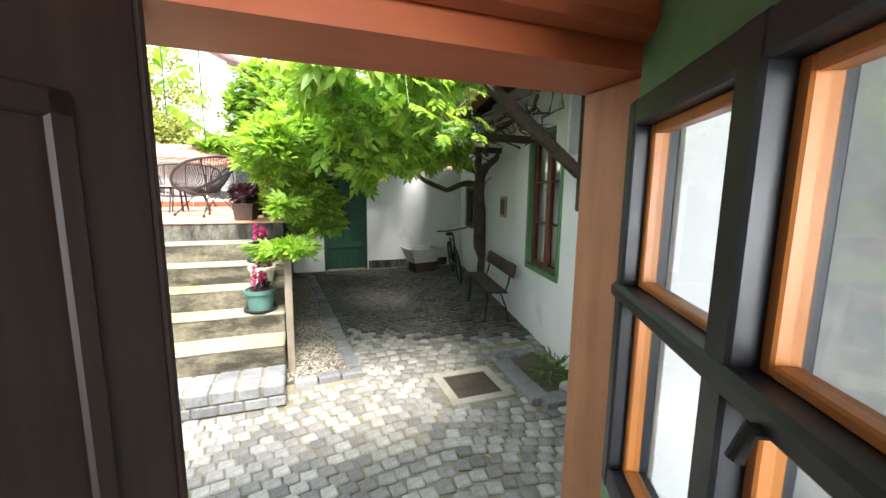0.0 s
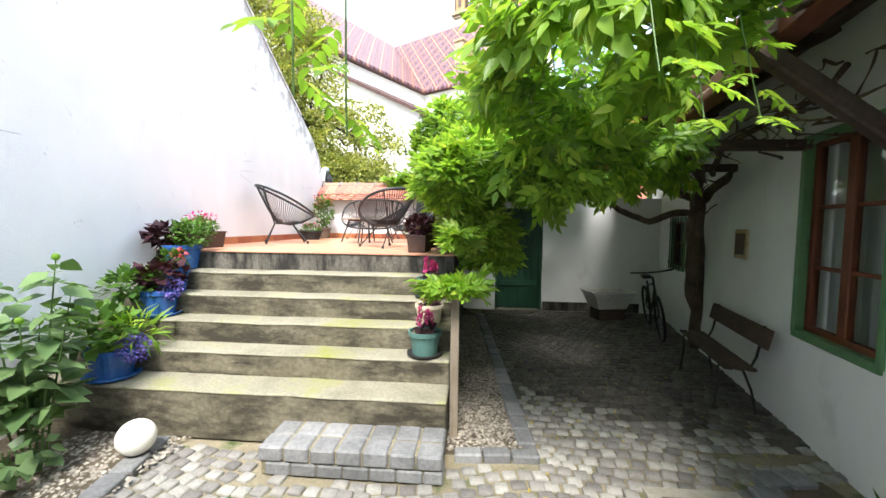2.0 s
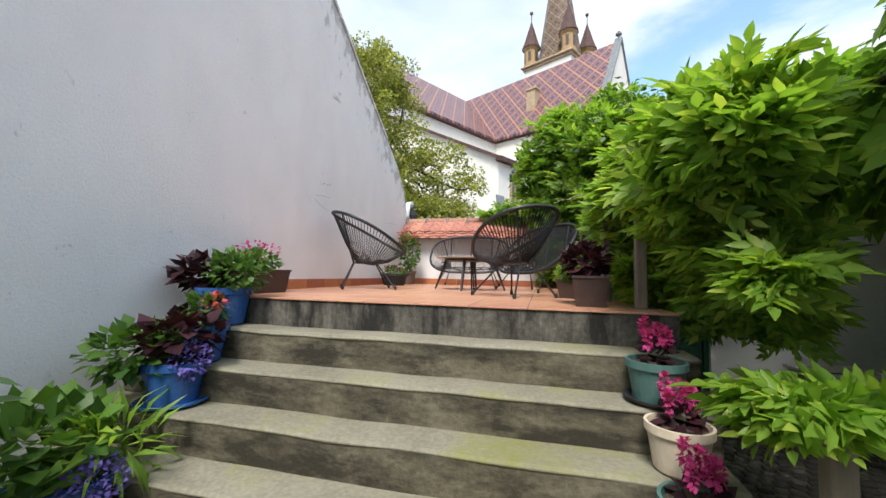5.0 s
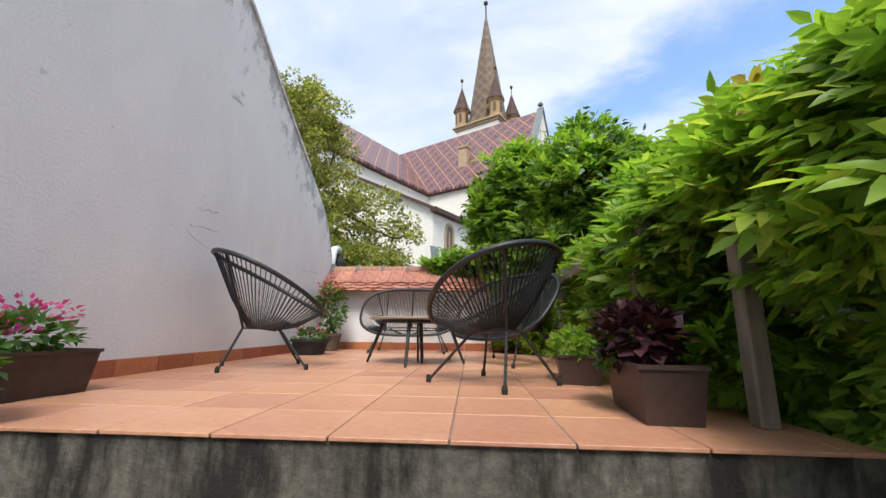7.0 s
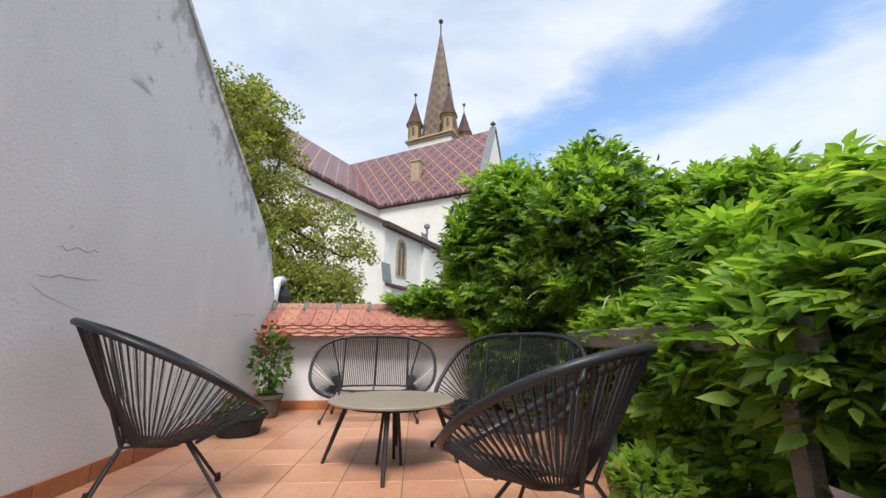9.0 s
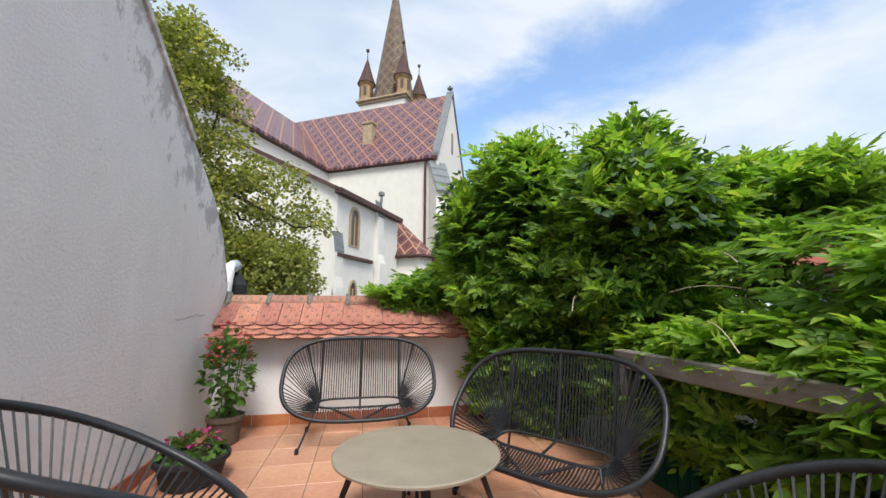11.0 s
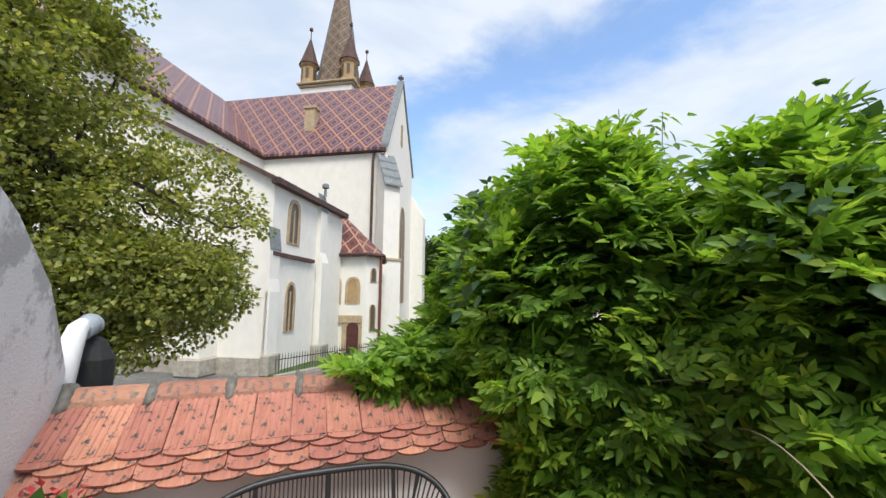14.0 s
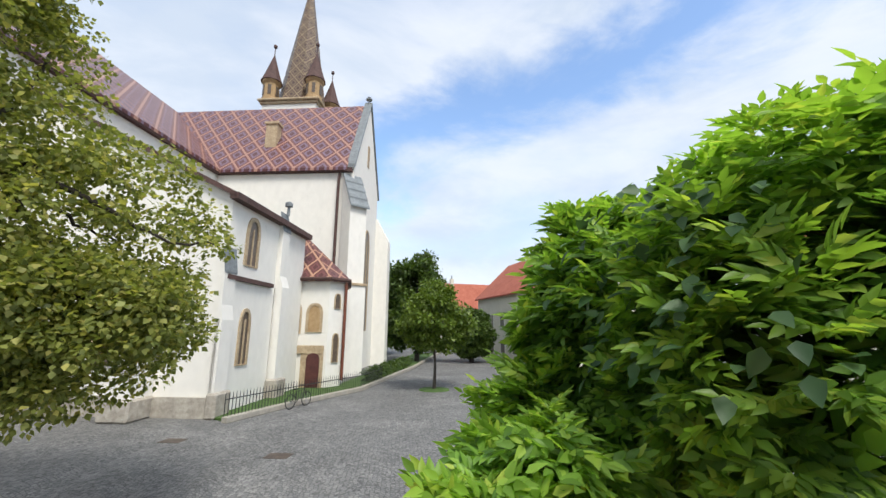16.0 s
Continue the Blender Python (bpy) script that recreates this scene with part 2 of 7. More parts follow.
def glass(name, tint=(0.9, 0.95, 0.95), rough=0.02):
    m, n, l, p = nodes_of(name)
    p.inputs["Base Color"].default_value = (*tint, 1)
    p.inputs["Transmission Weight"].default_value, p.inputs["Roughness"].default_value = 1.0, rough
    p.inputs["IOR"].default_value = 1.45
    return m


M_WALL = plaster("limewash_plaster", (0.79, 0.785, 0.775), (0.52, 0.515, 0.51), (0.64, 0.86), bump=0.6, weather=(4.0, 6.3, 0.645, 0.75))
M_HOUSE = plaster("house_plaster", (0.87, 0.87, 0.86), (0.55, 0.54, 0.51), (0.6, 0.8))
M_LOWWALL = plaster("low_wall_plaster", (0.79, 0.785, 0.775), (0.5, 0.495, 0.48), (0.6, 0.82), bump=0.5)
M_CHURCH = plaster("church_plaster", (0.78, 0.75, 0.68), (0.55, 0.52, 0.46), (0.6, 0.85), 8.0, 0.15)
M_INNER = plaster("inner_plaster", (0.62, 0.5, 0.46), (0.45, 0.36, 0.33))
M_CONCRETE = surface("weathered_concrete", (0.06, 0.055, 0.045), (0.19, 0.175, 0.145), 30, 2.2, 0.9, 0.6, 0.014, spots=(0.020, 0.018, 0.015), spot_scale=1.5, spot_cut=(0.42, 0.58), spot_stretch=(3.6, 3.6, 1.0))
# Riser base is browner and darker than the tread base, with dark blotches.
M_RISER = surface("dark_blotched_concrete_riser", (0.08, 0.07, 0.043), (0.2, 0.178, 0.125), 30, 2.2, 0.9, 0.6, 0.014, spots=(0.034, 0.029, 0.019), spot_scale=2.6, spot_cut=(0.43, 0.6), spot_stretch=(0.9, 1.0, 2.4))
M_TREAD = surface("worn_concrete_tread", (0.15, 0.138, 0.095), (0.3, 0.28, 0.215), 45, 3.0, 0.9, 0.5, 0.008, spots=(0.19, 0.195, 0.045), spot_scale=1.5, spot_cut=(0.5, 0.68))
M_SETT = surface("granite_sett", (0.175, 0.166, 0.152), (0.33, 0.315, 0.285), 60, 6, 0.72, 0.35, 0.006, vary="island", amount=0.4)
M_SETT_ONE = surface("granite_sett_single", (0.175, 0.166, 0.152), (0.33, 0.315, 0.285), 60, 6, 0.72, 0.35, 0.006, vary="object", amount=0.4)
# Dark passage stone: damp, with part of the vine's shade in the colour.
M_SETT_DAMP_SHADE = surface("damp_shaded_passage_sett", (0.05, 0.044, 0.037), (0.125, 0.112, 0.095), 60, 6, 0.6, 0.35, 0.006, vary="island", amount=0.4)
M_BLOCK = surface("grey_stone_block", (0.13, 0.132, 0.135), (0.25, 0.25, 0.25), 40, 5, 0.75, 0.4, 0.008, vary="object", amount=0.22)
M_SOIL = surface("sandy_joint_soil", (0.17, 0.145, 0.095), (0.31, 0.27, 0.185), 60, 3, 0.95, 0.6, 0.01, spots=(0.06, 0.085, 0.025), spot_scale=3.0, spot_cut=(0.52, 0.66))
M_EARTH = surface("bed_earth", (0.06, 0.045, 0.03), (0.16, 0.13, 0.09), 50, 4, 0.95, 0.9, 0.03)
M_GRAVEL = surface("gravel_stones", (0.17, 0.15, 0.12), (0.36, 0.32, 0.27), 60, 8, 0.85, 0.3, 0.005, vary="island", amount=0.45)
M_TILE = surface("terracotta_floor_tile", (0.45, 0.205, 0.12), (0.63, 0.335, 0.21), 30, 3.2, 0.34, 0.1, 0.003, vary="object", amount=0.1, spec=0.5, spots=(0.66, 0.40, 0.27), spot_scale=2.6, spot_cut=(0.5, 0.72))
M_GROUT = surface("tile_grout", (0.16, 0.11, 0.08), (0.28, 0.2, 0.15), 60, 4, 0.9)
M_SKIRT = surface("skirting_tile", (0.32, 0.10, 0.045), (0.47, 0.17, 0.085), 30, 4, 0.4, 0.15, 0.003, vary="object", amount=0.2)
M_ROOFTILE = surface("old_clay_roof_tile", (0.33, 0.12, 0.075), (0.56, 0.26, 0.19), 14, 5, 0.85, 0.7, 0.006, stretch=(6, 0.6, 1), vary="object", amount=0.2, spots=(0.085, 0.075, 0.068), spot_scale=26, spot_cut=(0.56, 0.62))
M_MORTAR = surface("lichened_mortar", (0.07, 0.066, 0.06), (0.27, 0.25, 0.22), 25, 5, 0.95, 0.8, 0.02)
M_REDWOOD = surface("red_brown_painted_wood", (0.36, 0.085, 0.03), (0.50, 0.14, 0.05), 14, 4, 0.5, 0.15, 0.003, stretch=(0.12, 1, 1))
M_JAMB = surface("weathered_jamb_wood", (0.29, 0.125, 0.055), (0.46, 0.225, 0.105), 22, 3, 0.6, 0.25, 0.004, stretch=(1, 1, 0.07))
M_ORANGE = surface("orange_varnished_wood", (0.32, 0.105, 0.022), (0.48, 0.185, 0.045), 20, 4, 0.4, 0.15, 0.003, stretch=(1, 1, 0.08))
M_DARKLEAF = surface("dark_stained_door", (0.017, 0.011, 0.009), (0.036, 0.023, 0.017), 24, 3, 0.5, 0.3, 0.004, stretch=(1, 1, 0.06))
M_TENDRIL = surface("dry_tendril", (0.32, 0.28, 0.18), (0.46, 0.41, 0.28), 40, 6, 0.8)
M_RIDGE = surface("old_red_ridge_tile", (0.29, 0.11, 0.07), (0.43, 0.22, 0.15), 14, 4, 0.88, 0.7, 0.008, vary="object", amount=0.25, spots=(0.13, 0.122, 0.112), spot_scale=22, spot_cut=(0.5, 0.62))
M_ANTHRACITE = surface("anthracite_paint", (0.014, 0.016, 0.019), (0.028, 0.031, 0.035), 40, 5, 0.45, 0.1, 0.002)
M_GREEN = surface("green_paint", (0.09, 0.20, 0.095), (0.14, 0.28, 0.13), 30, 4, 0.5, 0.2, 0.003, spots=(0.06, 0.11, 0.06), spot_scale=6, spot_cut=(0.6, 0.7))
M_GATE = surface("dark_green_gate_paint", (0.008, 0.05, 0.026), (0.02, 0.085, 0.045), 30, 3, 0.5, 0.2, 0.003)
M_TIMBER = surface("old_dark_timber", (0.035, 0.024, 0.019), (0.105, 0.07, 0.052), 26, 3, 0.85, 0.7, 0.012, stretch=(0.2, 1, 1))
M_POSTWOOD = surface("grey_weathered_post", (0.16, 0.125, 0.09), (0.31, 0.26, 0.20), 26, 3, 0.9, 0.6, 0.008, stretch=(1, 1, 0.1))
M_RAILWOOD = surface("grey_weathered_rail", (0.11, 0.095, 0.08), (0.25, 0.225, 0.195), 26, 3, 0.9, 0.6, 0.008, stretch=(1, 0.1, 1))
M_WINWOOD = surface("brown_window_wood", (0.10, 0.028, 0.014), (0.20, 0.062, 0.03), 24, 3, 0.5, 0.25, 0.004, stretch=(1, 1, 0.1))
M_BARK = surface("twisted_bark", (0.05, 0.034, 0.024), (0.17, 0.12, 0.085), 30, 5, 0.95, 1.0, 0.02, stretch=(1, 1, 0.2))
M_TREEBARK = surface("tree_bark", (0.03, 0.025, 0.02), (0.09, 0.075, 0.06), 12, 2, 0.95, 1.0, 0.04)
M_STEM = surface("green_stem", (0.06, 0.12, 0.03), (0.12, 0.20, 0.06), 30, 4, 0.6)
M_CORD = surface("black_vinyl_cord", (0.012, 0.013, 0.015), (0.026, 0.027, 0.03), 60, 8, 0.42, 0.1, 0.002)
M_STEEL = surface("black_powder_coat", (0.012, 0.012, 0.014), (0.028, 0.028, 0.03), 80, 8, 0.5, 0.15, 0.001)
M_TABLE = surface("speckled_taupe_glass_top", (0.25, 0.215, 0.16), (0.35, 0.31, 0.24), 160, 5, 0.3, 0.05, 0.001)
M_BLUE = surface("blue_glazed_ceramic", (0.02, 0.075, 0.26), (0.045, 0.14, 0.38), 20, 6, 0.25, 0.1, 0.003)
M_TEAL = surface("sage_green_plastic_pot", (0.06, 0.135, 0.12), (0.095, 0.19, 0.165), 30, 6, 0.45, 0.1, 0.002)
M_CREAM = surface("cream_pot", (0.55, 0.46, 0.34), (0.68, 0.59, 0.46), 30, 6, 0.6, 0.15, 0.002)
M_BROWNPOT = surface("dark_brown_plastic", (0.035, 0.02, 0.016), (0.065, 0.04, 0.032), 30, 5, 0.5, 0.1, 0.002)
M_CLAYPOT = surface("aged_brown_pot", (0.07, 0.05, 0.035), (0.15, 0.105, 0.075), 25, 5, 0.85, 0.4, 0.004)
M_TERRAPOT = surface("terracotta_pot", (0.38, 0.13, 0.06), (0.52, 0.21, 0.11), 25, 5, 0.8, 0.2, 0.003)
M_WHITEBALL = surface("white_frosted_globe", (0.80, 0.77, 0.66), (0.87, 0.85, 0.77), 10, 3, 0.4, 0.0)
M_IRON = surface("rusty_cast_iron", (0.06, 0.048, 0.04), (0.15, 0.115, 0.09), 60, 5, 0.6, 0.3, 0.003, metal=0.5)
M_MANFRAME = surface("manhole_concrete", (0.25, 0.23, 0.19), (0.40, 0.37, 0.31), 50, 5, 0.9, 0.5, 0.006)
M_BRICK = surface("old_red_brick", (0.19, 0.065, 0.04), (0.34, 0.14, 0.09), 40, 8, 0.9, 0.5, 0.006, vary="object", amount=0.3)
M_ENAMEL = surface("stained_white_enamel", (0.60, 0.58, 0.52), (0.78, 0.77, 0.73), 20, 4, 0.35, 0.05, 0.002, spots=(0.33, 0.25, 0.16), spot_scale=5, spot_cut=(0.58, 0.72))
M_RUBBER = surface("black_rubber", (0.012, 0.012, 0.012), (0.025, 0.025, 0.025), 60, 6, 0.7)
M_METAL = surface("dull_grey_metal", (0.25, 0.27, 0.28), (0.42, 0.44, 0.45), 40, 4, 0.4, 0.1, 0.002, metal=0.8)
M_ZINC = surface("painted_zinc", (0.30, 0.34, 0.37), (0.45, 0.49, 0.52), 20, 4, 0.5, 0.1, 0.003, metal=0.3)
M_STONE = surface("sandstone_trim", (0.30, 0.22, 0.13), (0.52, 0.41, 0.27), 8, 2, 0.9, 0.5, 0.02)
M_PLINTH = surface("rough_rubble_plinth", (0.24, 0.21, 0.17), (0.48, 0.44, 0.37), 5, 1.5, 0.95, 0.8, 0.05)
M_EAVE = surface("dark_eave_tiles", (0.05, 0.028, 0.024), (0.12, 0.065, 0.055), 12, 2, 0.8, 0.5, 0.03)
M_SLATE = surface("grey_lead_cap", (0.13, 0.145, 0.15), (0.24, 0.26, 0.265), 8, 2, 0.6, 0.3, 0.02)
M_CHDOOR = surface("oxblood_church_door", (0.06, 0.02, 0.018), (0.11, 0.038, 0.032), 10, 2, 0.6, 0.3, 0.01)
M_CHWIN = surface("leaded_church_glass", (0.06, 0.045, 0.035), (0.15, 0.115, 0.085), 12, 3, 0.3, 0.2, 0.01)
M_DIAMOND = diamond_roof("patterned_glazed_roof", 1.7)
M_SPIRE = diamond_roof("patterned_spire_tiles", 1.5, (0.085, 0.045, 0.035), (0.13, 0.075, 0.055), (0.20, 0.15, 0.09), (0.29, 0.22, 0.125))
M_PORCH = diamond_roof("patterned_porch_tiles", 1.1, (0.075, 0.02, 0.018), (0.14, 0.045, 0.036), (0.14, 0.05, 0.045), (0.42, 0.24, 0.15))
M_TURRET = surface("ochre_turret_stone", (0.30, 0.19, 0.09), (0.46, 0.32, 0.17), 4, 1, 0.85, 0.3, 0.03)
M_STREET = surface("grey_cobbled_street", (0.13, 0.129, 0.126), (0.22, 0.218, 0.21), 9, 0.5, 0.75, 0.0, 0.02, spots=(0.25, 0.245, 0.235), spot_scale=0.25, spot_cut=(0.5, 0.75))


def lay_cobbles(m, size):
    """Small stones in curved courses: relief, dark joints and a slight change of tone from stone to stone."""
    n, l = m.node_tree.nodes, m.node_tree.links
    p = n["Principled BSDF"]
    co, bend = n.new("ShaderNodeTexCoord"), n.new("ShaderNodeTexWave")
    bend.wave_profile = "SIN"
    bend.inputs["Scale"].default_value = 0.16
    mp = n.new("ShaderNodeVectorMath")
    mp.operation = "MULTIPLY_ADD"
    mp.inputs[1].default_value = (0.0, 0.55, 0.0)
    l.new(co.outputs["Object"], bend.inputs["Vector"])
    l.new(bend.outputs["Color"], mp.inputs[0])
    l.new(co.outputs["Object"], mp.inputs[2])
    cells = []
    for feature in ("DISTANCE_TO_EDGE", "F1"):
        v = n.new("ShaderNodeTexVoronoi")
        v.feature = feature
        v.inputs["Scale"].default_value, v.inputs["Randomness"].default_value = 1.0 / size, 0.55
        l.new(mp.outputs[0], v.inputs["Vector"])
        cells.append(v)
    joint = ramp_of(n, [(0.02, (0.42, 0.42, 0.42)), (0.12, (1, 1, 1))])
    l.new(cells[0].outputs["Distance"], joint.inputs["Fac"])
    bw = n.new("ShaderNodeRGBToBW")
    l.new(cells[1].outputs["Color"], bw.inputs[0])
    tone = ramp_of(n, [(0.2, (0.78, 0.78, 0.78)), (0.8, (1.22, 1.21, 1.18))])
    l.new(bw.outputs[0], tone.inputs["Fac"])
    base = p.inputs["Base Color"].links[0].from_socket
    col = mix_of(n, l, 1.0, base, tone.outputs["Color"], "MULTIPLY")
    l.new(mix_of(n, l, 1.0, col, joint.outputs["Color"], "MULTIPLY"), p.inputs["Base Color"])
    b = n.new("ShaderNodeBump")
    b.inputs["Strength"].default_value, b.inputs["Distance"].default_value = 0.6, 0.02
    l.new(joint.outputs["Color"], b.inputs["Height"])
    l.new(b.outputs["Normal"], p.inputs["Normal"])


lay_cobbles(M_STREET, 0.11)
M_REDROOF = surface("far_red_roof", (0.26, 0.065, 0.035), (0.40, 0.125, 0.075), 4, 0.8, 0.8, 0.4, 0.03)
M_FACADE = surface("far_cream_facade", (0.58, 0.54, 0.44), (0.70, 0.66, 0.56), 3, 0.5, 0.9)
M_GRASS = surface("mown_grass", (0.035, 0.075, 0.014), (0.08, 0.14, 0.03), 20, 2, 0.9, 0.6, 0.03)
M_WISTERIA = leaf_material("wisteria_leaf", (0.08, 0.165, 0.03), (0.205, 0.36, 0.054), (0.34, 0.48, 0.078), 0.42, 0.52)
M_IVYDARK = leaf_material("dark_climber_leaf", (0.03, 0.075, 0.026), (0.075, 0.145, 0.05), None, 0.5, 0.3)
# Paler copy of the wisteria leaf: sunlight is put into its colour.
M_WISTBRIGHT = leaf_material("sunlit_wisteria_leaf", (0.16, 0.29, 0.038), (0.28, 0.45, 0.062), (0.46, 0.55, 0.095), 0.4, 0.52)
M_YELLOWLEAF = leaf_material("yellowed_wisteria_leaf", (0.26, 0.22, 0.04), (0.48, 0.35, 0.09))
M_LINDEN = leaf_material("linden_leaf", (0.12, 0.15, 0.04), (0.31, 0.33, 0.085), (0.5, 0.45, 0.14), 0.5, 0.5)
M_FARLEAF = leaf_material("far_tree_leaf", (0.035, 0.07, 0.014), (0.09, 0.14, 0.026))
M_YOUNGTREE = leaf_material("young_tree_leaf", (0.07, 0.12, 0.016), (0.15, 0.21, 0.03))
M_HERB = leaf_material("herb_leaf", (0.045, 0.11, 0.02), (0.11, 0.22, 0.035))
M_DAHLIA = leaf_material("dahlia_leaf", (0.075, 0.14, 0.05), (0.16, 0.25, 0.10))
M_COLEUS = leaf_material("plum_coleus_leaf", (0.018, 0.006, 0.009), (0.05, 0.014, 0.022), (0.09, 0.03, 0.034), 0.5, 0.2)
M_PINK = leaf_material("magenta_petal", (0.45, 0.03, 0.16), (0.62, 0.07, 0.27), None, 0.6, 0.3)
M_ROSE = leaf_material("red_rose_petal", (0.50, 0.05, 0.06), (0.68, 0.14, 0.14), None, 0.6, 0.3)
M_LOBELIA = leaf_material("violet_petal", (0.09, 0.07, 0.32), (0.18, 0.14, 0.48), None, 0.6, 0.3)
M_LILAC = leaf_material("lilac_wisteria_petal", (0.28, 0.20, 0.50), (0.45, 0.36, 0.66), None, 0.6, 0.3)
M_PANE = glass("window_glass")
M_CURTAIN = surface("white_net_curtain", (0.55, 0.55, 0.54), (0.70, 0.70, 0.68), 30, 4, 0.9, 0.3, 0.01, stretch=(1, 1, 0.05))
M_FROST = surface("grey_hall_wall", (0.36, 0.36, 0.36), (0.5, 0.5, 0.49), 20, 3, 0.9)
M_WHITEBOX = surface("white_plastic", (0.66, 0.66, 0.62), (0.76, 0.76, 0.72), 30, 4, 0.5)


# ---- mesh helpers
def place(ob, m):
    ob.matrix_basis = m
    return ob


def finish(bm, name, material, smooth=False):
    me = bpy.data.meshes.new(name)
    bm.normal_update()
    bm.to_mesh(me)
    bm.free()
    me.materials.append(material)
    if smooth:
        me.polygons.foreach_set("use_smooth", [True] * len(me.polygons))
    return me


def part(name, bm, material, parent=None, label="", smooth=False, m=None):
    """Links a bmesh (or ready mesh) as one object under a thing or a part."""
    me = finish(bm, name, material, smooth) if isinstance(bm, bmesh.types.BMesh) else bm
    ob = new(name, me)
    if parent:
        ob.parent = parent
    if m is not None:
        ob.matrix_basis = m
    if label:
        ob["label"] = label
    return ob


def thing(name, m, label, category, group="", kind=""):
    ob = new(name)
    ob.empty_display_size = 0.1
    ob.matrix_basis = m
    return tagged(ob, label, category, group, kind)


def quad_box(bm, lo, hi, m=None, bevel=0.0):
    r = bmesh.ops.create_cube(bm, size=1.0)
    vs = r["verts"]
    lo, hi = Vector(lo), Vector(hi)
    for v in vs:
        v.co = Vector(((lo[i] + hi[i]) / 2 + v.co[i] * (hi[i] - lo[i]) for i in range(3)))
    if bevel:
        es = list({e for v in vs for e in v.link_edges})
        g = bmesh.ops.bevel(bm, geom=es, offset=bevel, segments=1, affect="EDGES", profile=0.5)
        vs = list({v for f in g["faces"] for v in f.verts} | {v for v in vs if v.is_valid})
    if m is not None:
        bmesh.ops.transform(bm, matrix=m, verts=vs)
    return vs


def box(lo, hi, bevel=0.0, m=None):
    bm = bmesh.new()
    quad_box(bm, lo, hi, m, bevel)
    return bm


def prism(bm, outline, depth, axis="y"):
    """A polygon in x, z (axis y), or x, y (axis z), pushed from depth[0] to depth[1]."""
    def at(p, d):
        return (p[0], d, p[1]) if axis == "y" else (p[0], p[1], d) if axis == "z" else (d, p[0], p[1])
    a = [bm.verts.new(at(p, depth[0])) for p in outline]
    b = [bm.verts.new(at(p, depth[1])) for p in outline]
    bm.faces.new(a[::-1])
    bm.faces.new(b)
    k = len(outline)
    for i in range(k):
        bm.faces.new((a[i], a[(i + 1) % k], b[(i + 1) % k], b[i]))
    bmesh.ops.recalc_face_normals(bm, faces=bm.faces)
    return bm


def tube(bm, path, radius, sides=6, closed=False, caps=True):
    """A round bar along points; radius: one number or one for each point."""
    pts = [Vector(p) for p in path]
    k = len(pts)
    rad = radius if isinstance(radius, (list, tuple)) else [radius] * k
    rings, up = [], None
    for i, p in enumerate(pts):
        if closed:
            way = pts[(i + 1) % k] - pts[i - 1]
        else:
            way = pts[min(i + 1, k - 1)] - pts[max(i - 1, 0)]
        way = way.normalized() if way.length > 1e-9 else Vector((0, 0, 1))
        if up is None:
            up = way.orthogonal().normalized()
        up = (up - way * up.dot(way))
        up = up.normalized() if up.length > 1e-6 else way.orthogonal().normalized()
        side = way.cross(up)
        rings.append([bm.verts.new(p + (up * math.cos(2 * math.pi * j / sides) + side * math.sin(2 * math.pi * j / sides)) * rad[i]) for j in range(sides)])
    for i in range(k if closed else k - 1):
        a, b = rings[i], rings[(i + 1) % k]
        for j in range(sides):
            bm.faces.new((a[j], a[(j + 1) % sides], b[(j + 1) % sides], b[j]))
    if caps and not closed:
        bm.faces.new(rings[0][::-1])
        bm.faces.new(rings[-1])
    return bm


def lathe(bm, profile, sides=24, z0=0.0):
    """Turns (radius, height) points about z."""
    rings = [[bm.verts.new((r * math.cos(2 * math.pi * j / sides), r * math.sin(2 * math.pi * j / sides), z0 + z)) for j in range(sides)] for r, z in profile]
    for a, b in zip(rings, rings[1:]):
        for j in range(sides):
            bm.faces.new((a[j], a[(j + 1) % sides], b[(j + 1) % sides], b[j]))
    bm.faces.new(rings[0][::-1])
    bm.faces.new(rings[-1])
    bmesh.ops.recalc_face_normals(bm, faces=bm.faces)
    return bm


def sheet_mesh(name, verts, faces, material, smooth=False):
    me = bpy.data.meshes.new(name)
    me.from_pydata([tuple(v) for v in verts], [], faces)
    me.materials.append(material)
    if smooth:
        me.polygons.foreach_set("use_smooth", [True] * len(me.polygons))
    return me


def scatter(name, template, tri, frames, material):
    """One mesh of many small leaves: template points (k, 3), its triangles, and frames (n, 3, 4)."""
    n, k = len(frames), len(template)
    v = np.einsum("nij,kj->nki", frames[:, :, :3], template) + frames[:, None, :, 3]
    f = (np.arange(n)[:, None, None] * k + np.array(tri)[None]).reshape(-1, 3)
    me = bpy.data.meshes.new(name)
    me.vertices.add(n * k)
    me.vertices.foreach_set("co", v.astype(np.float32).ravel())
    me.loops.add(f.size)
    me.loops.foreach_set("vertex_index", f.astype(np.int32).ravel())
    me.polygons.add(len(f))
    me.polygons.foreach_set("loop_start", np.arange(0, f.size, 3, dtype=np.int32))
    me.polygons.foreach_set("loop_total", np.full(len(f), 3, dtype=np.int32))
    me.update(calc_edges=True)
    me.materials.append(material)
    return me


RNG = np.random.default_rng(7)


def unit(a):
    return a / np.maximum(np.linalg.norm(a, axis=-1, keepdims=True), 1e-9)


def frames_from(points, along, normal, size):
    """Leaf frames: x across, y along, z normal."""
    y = unit(along)
    x = unit(np.cross(y, normal))
    z = np.cross(x, y)
    s = np.asarray(size)[:, None, None]
    return np.concatenate([np.stack([x, y, z], axis=2) * s, points[:, :, None]], axis=2)


LEAF = np.array([(0, 0, 0), (-0.20, 0.29, 0.05), (0, 0.42, -0.03), (0.20, 0.29, 0.05), (-0.15, 0.62, 0.02), (0.15, 0.62, 0.02), (0, 1.0, -0.1)])
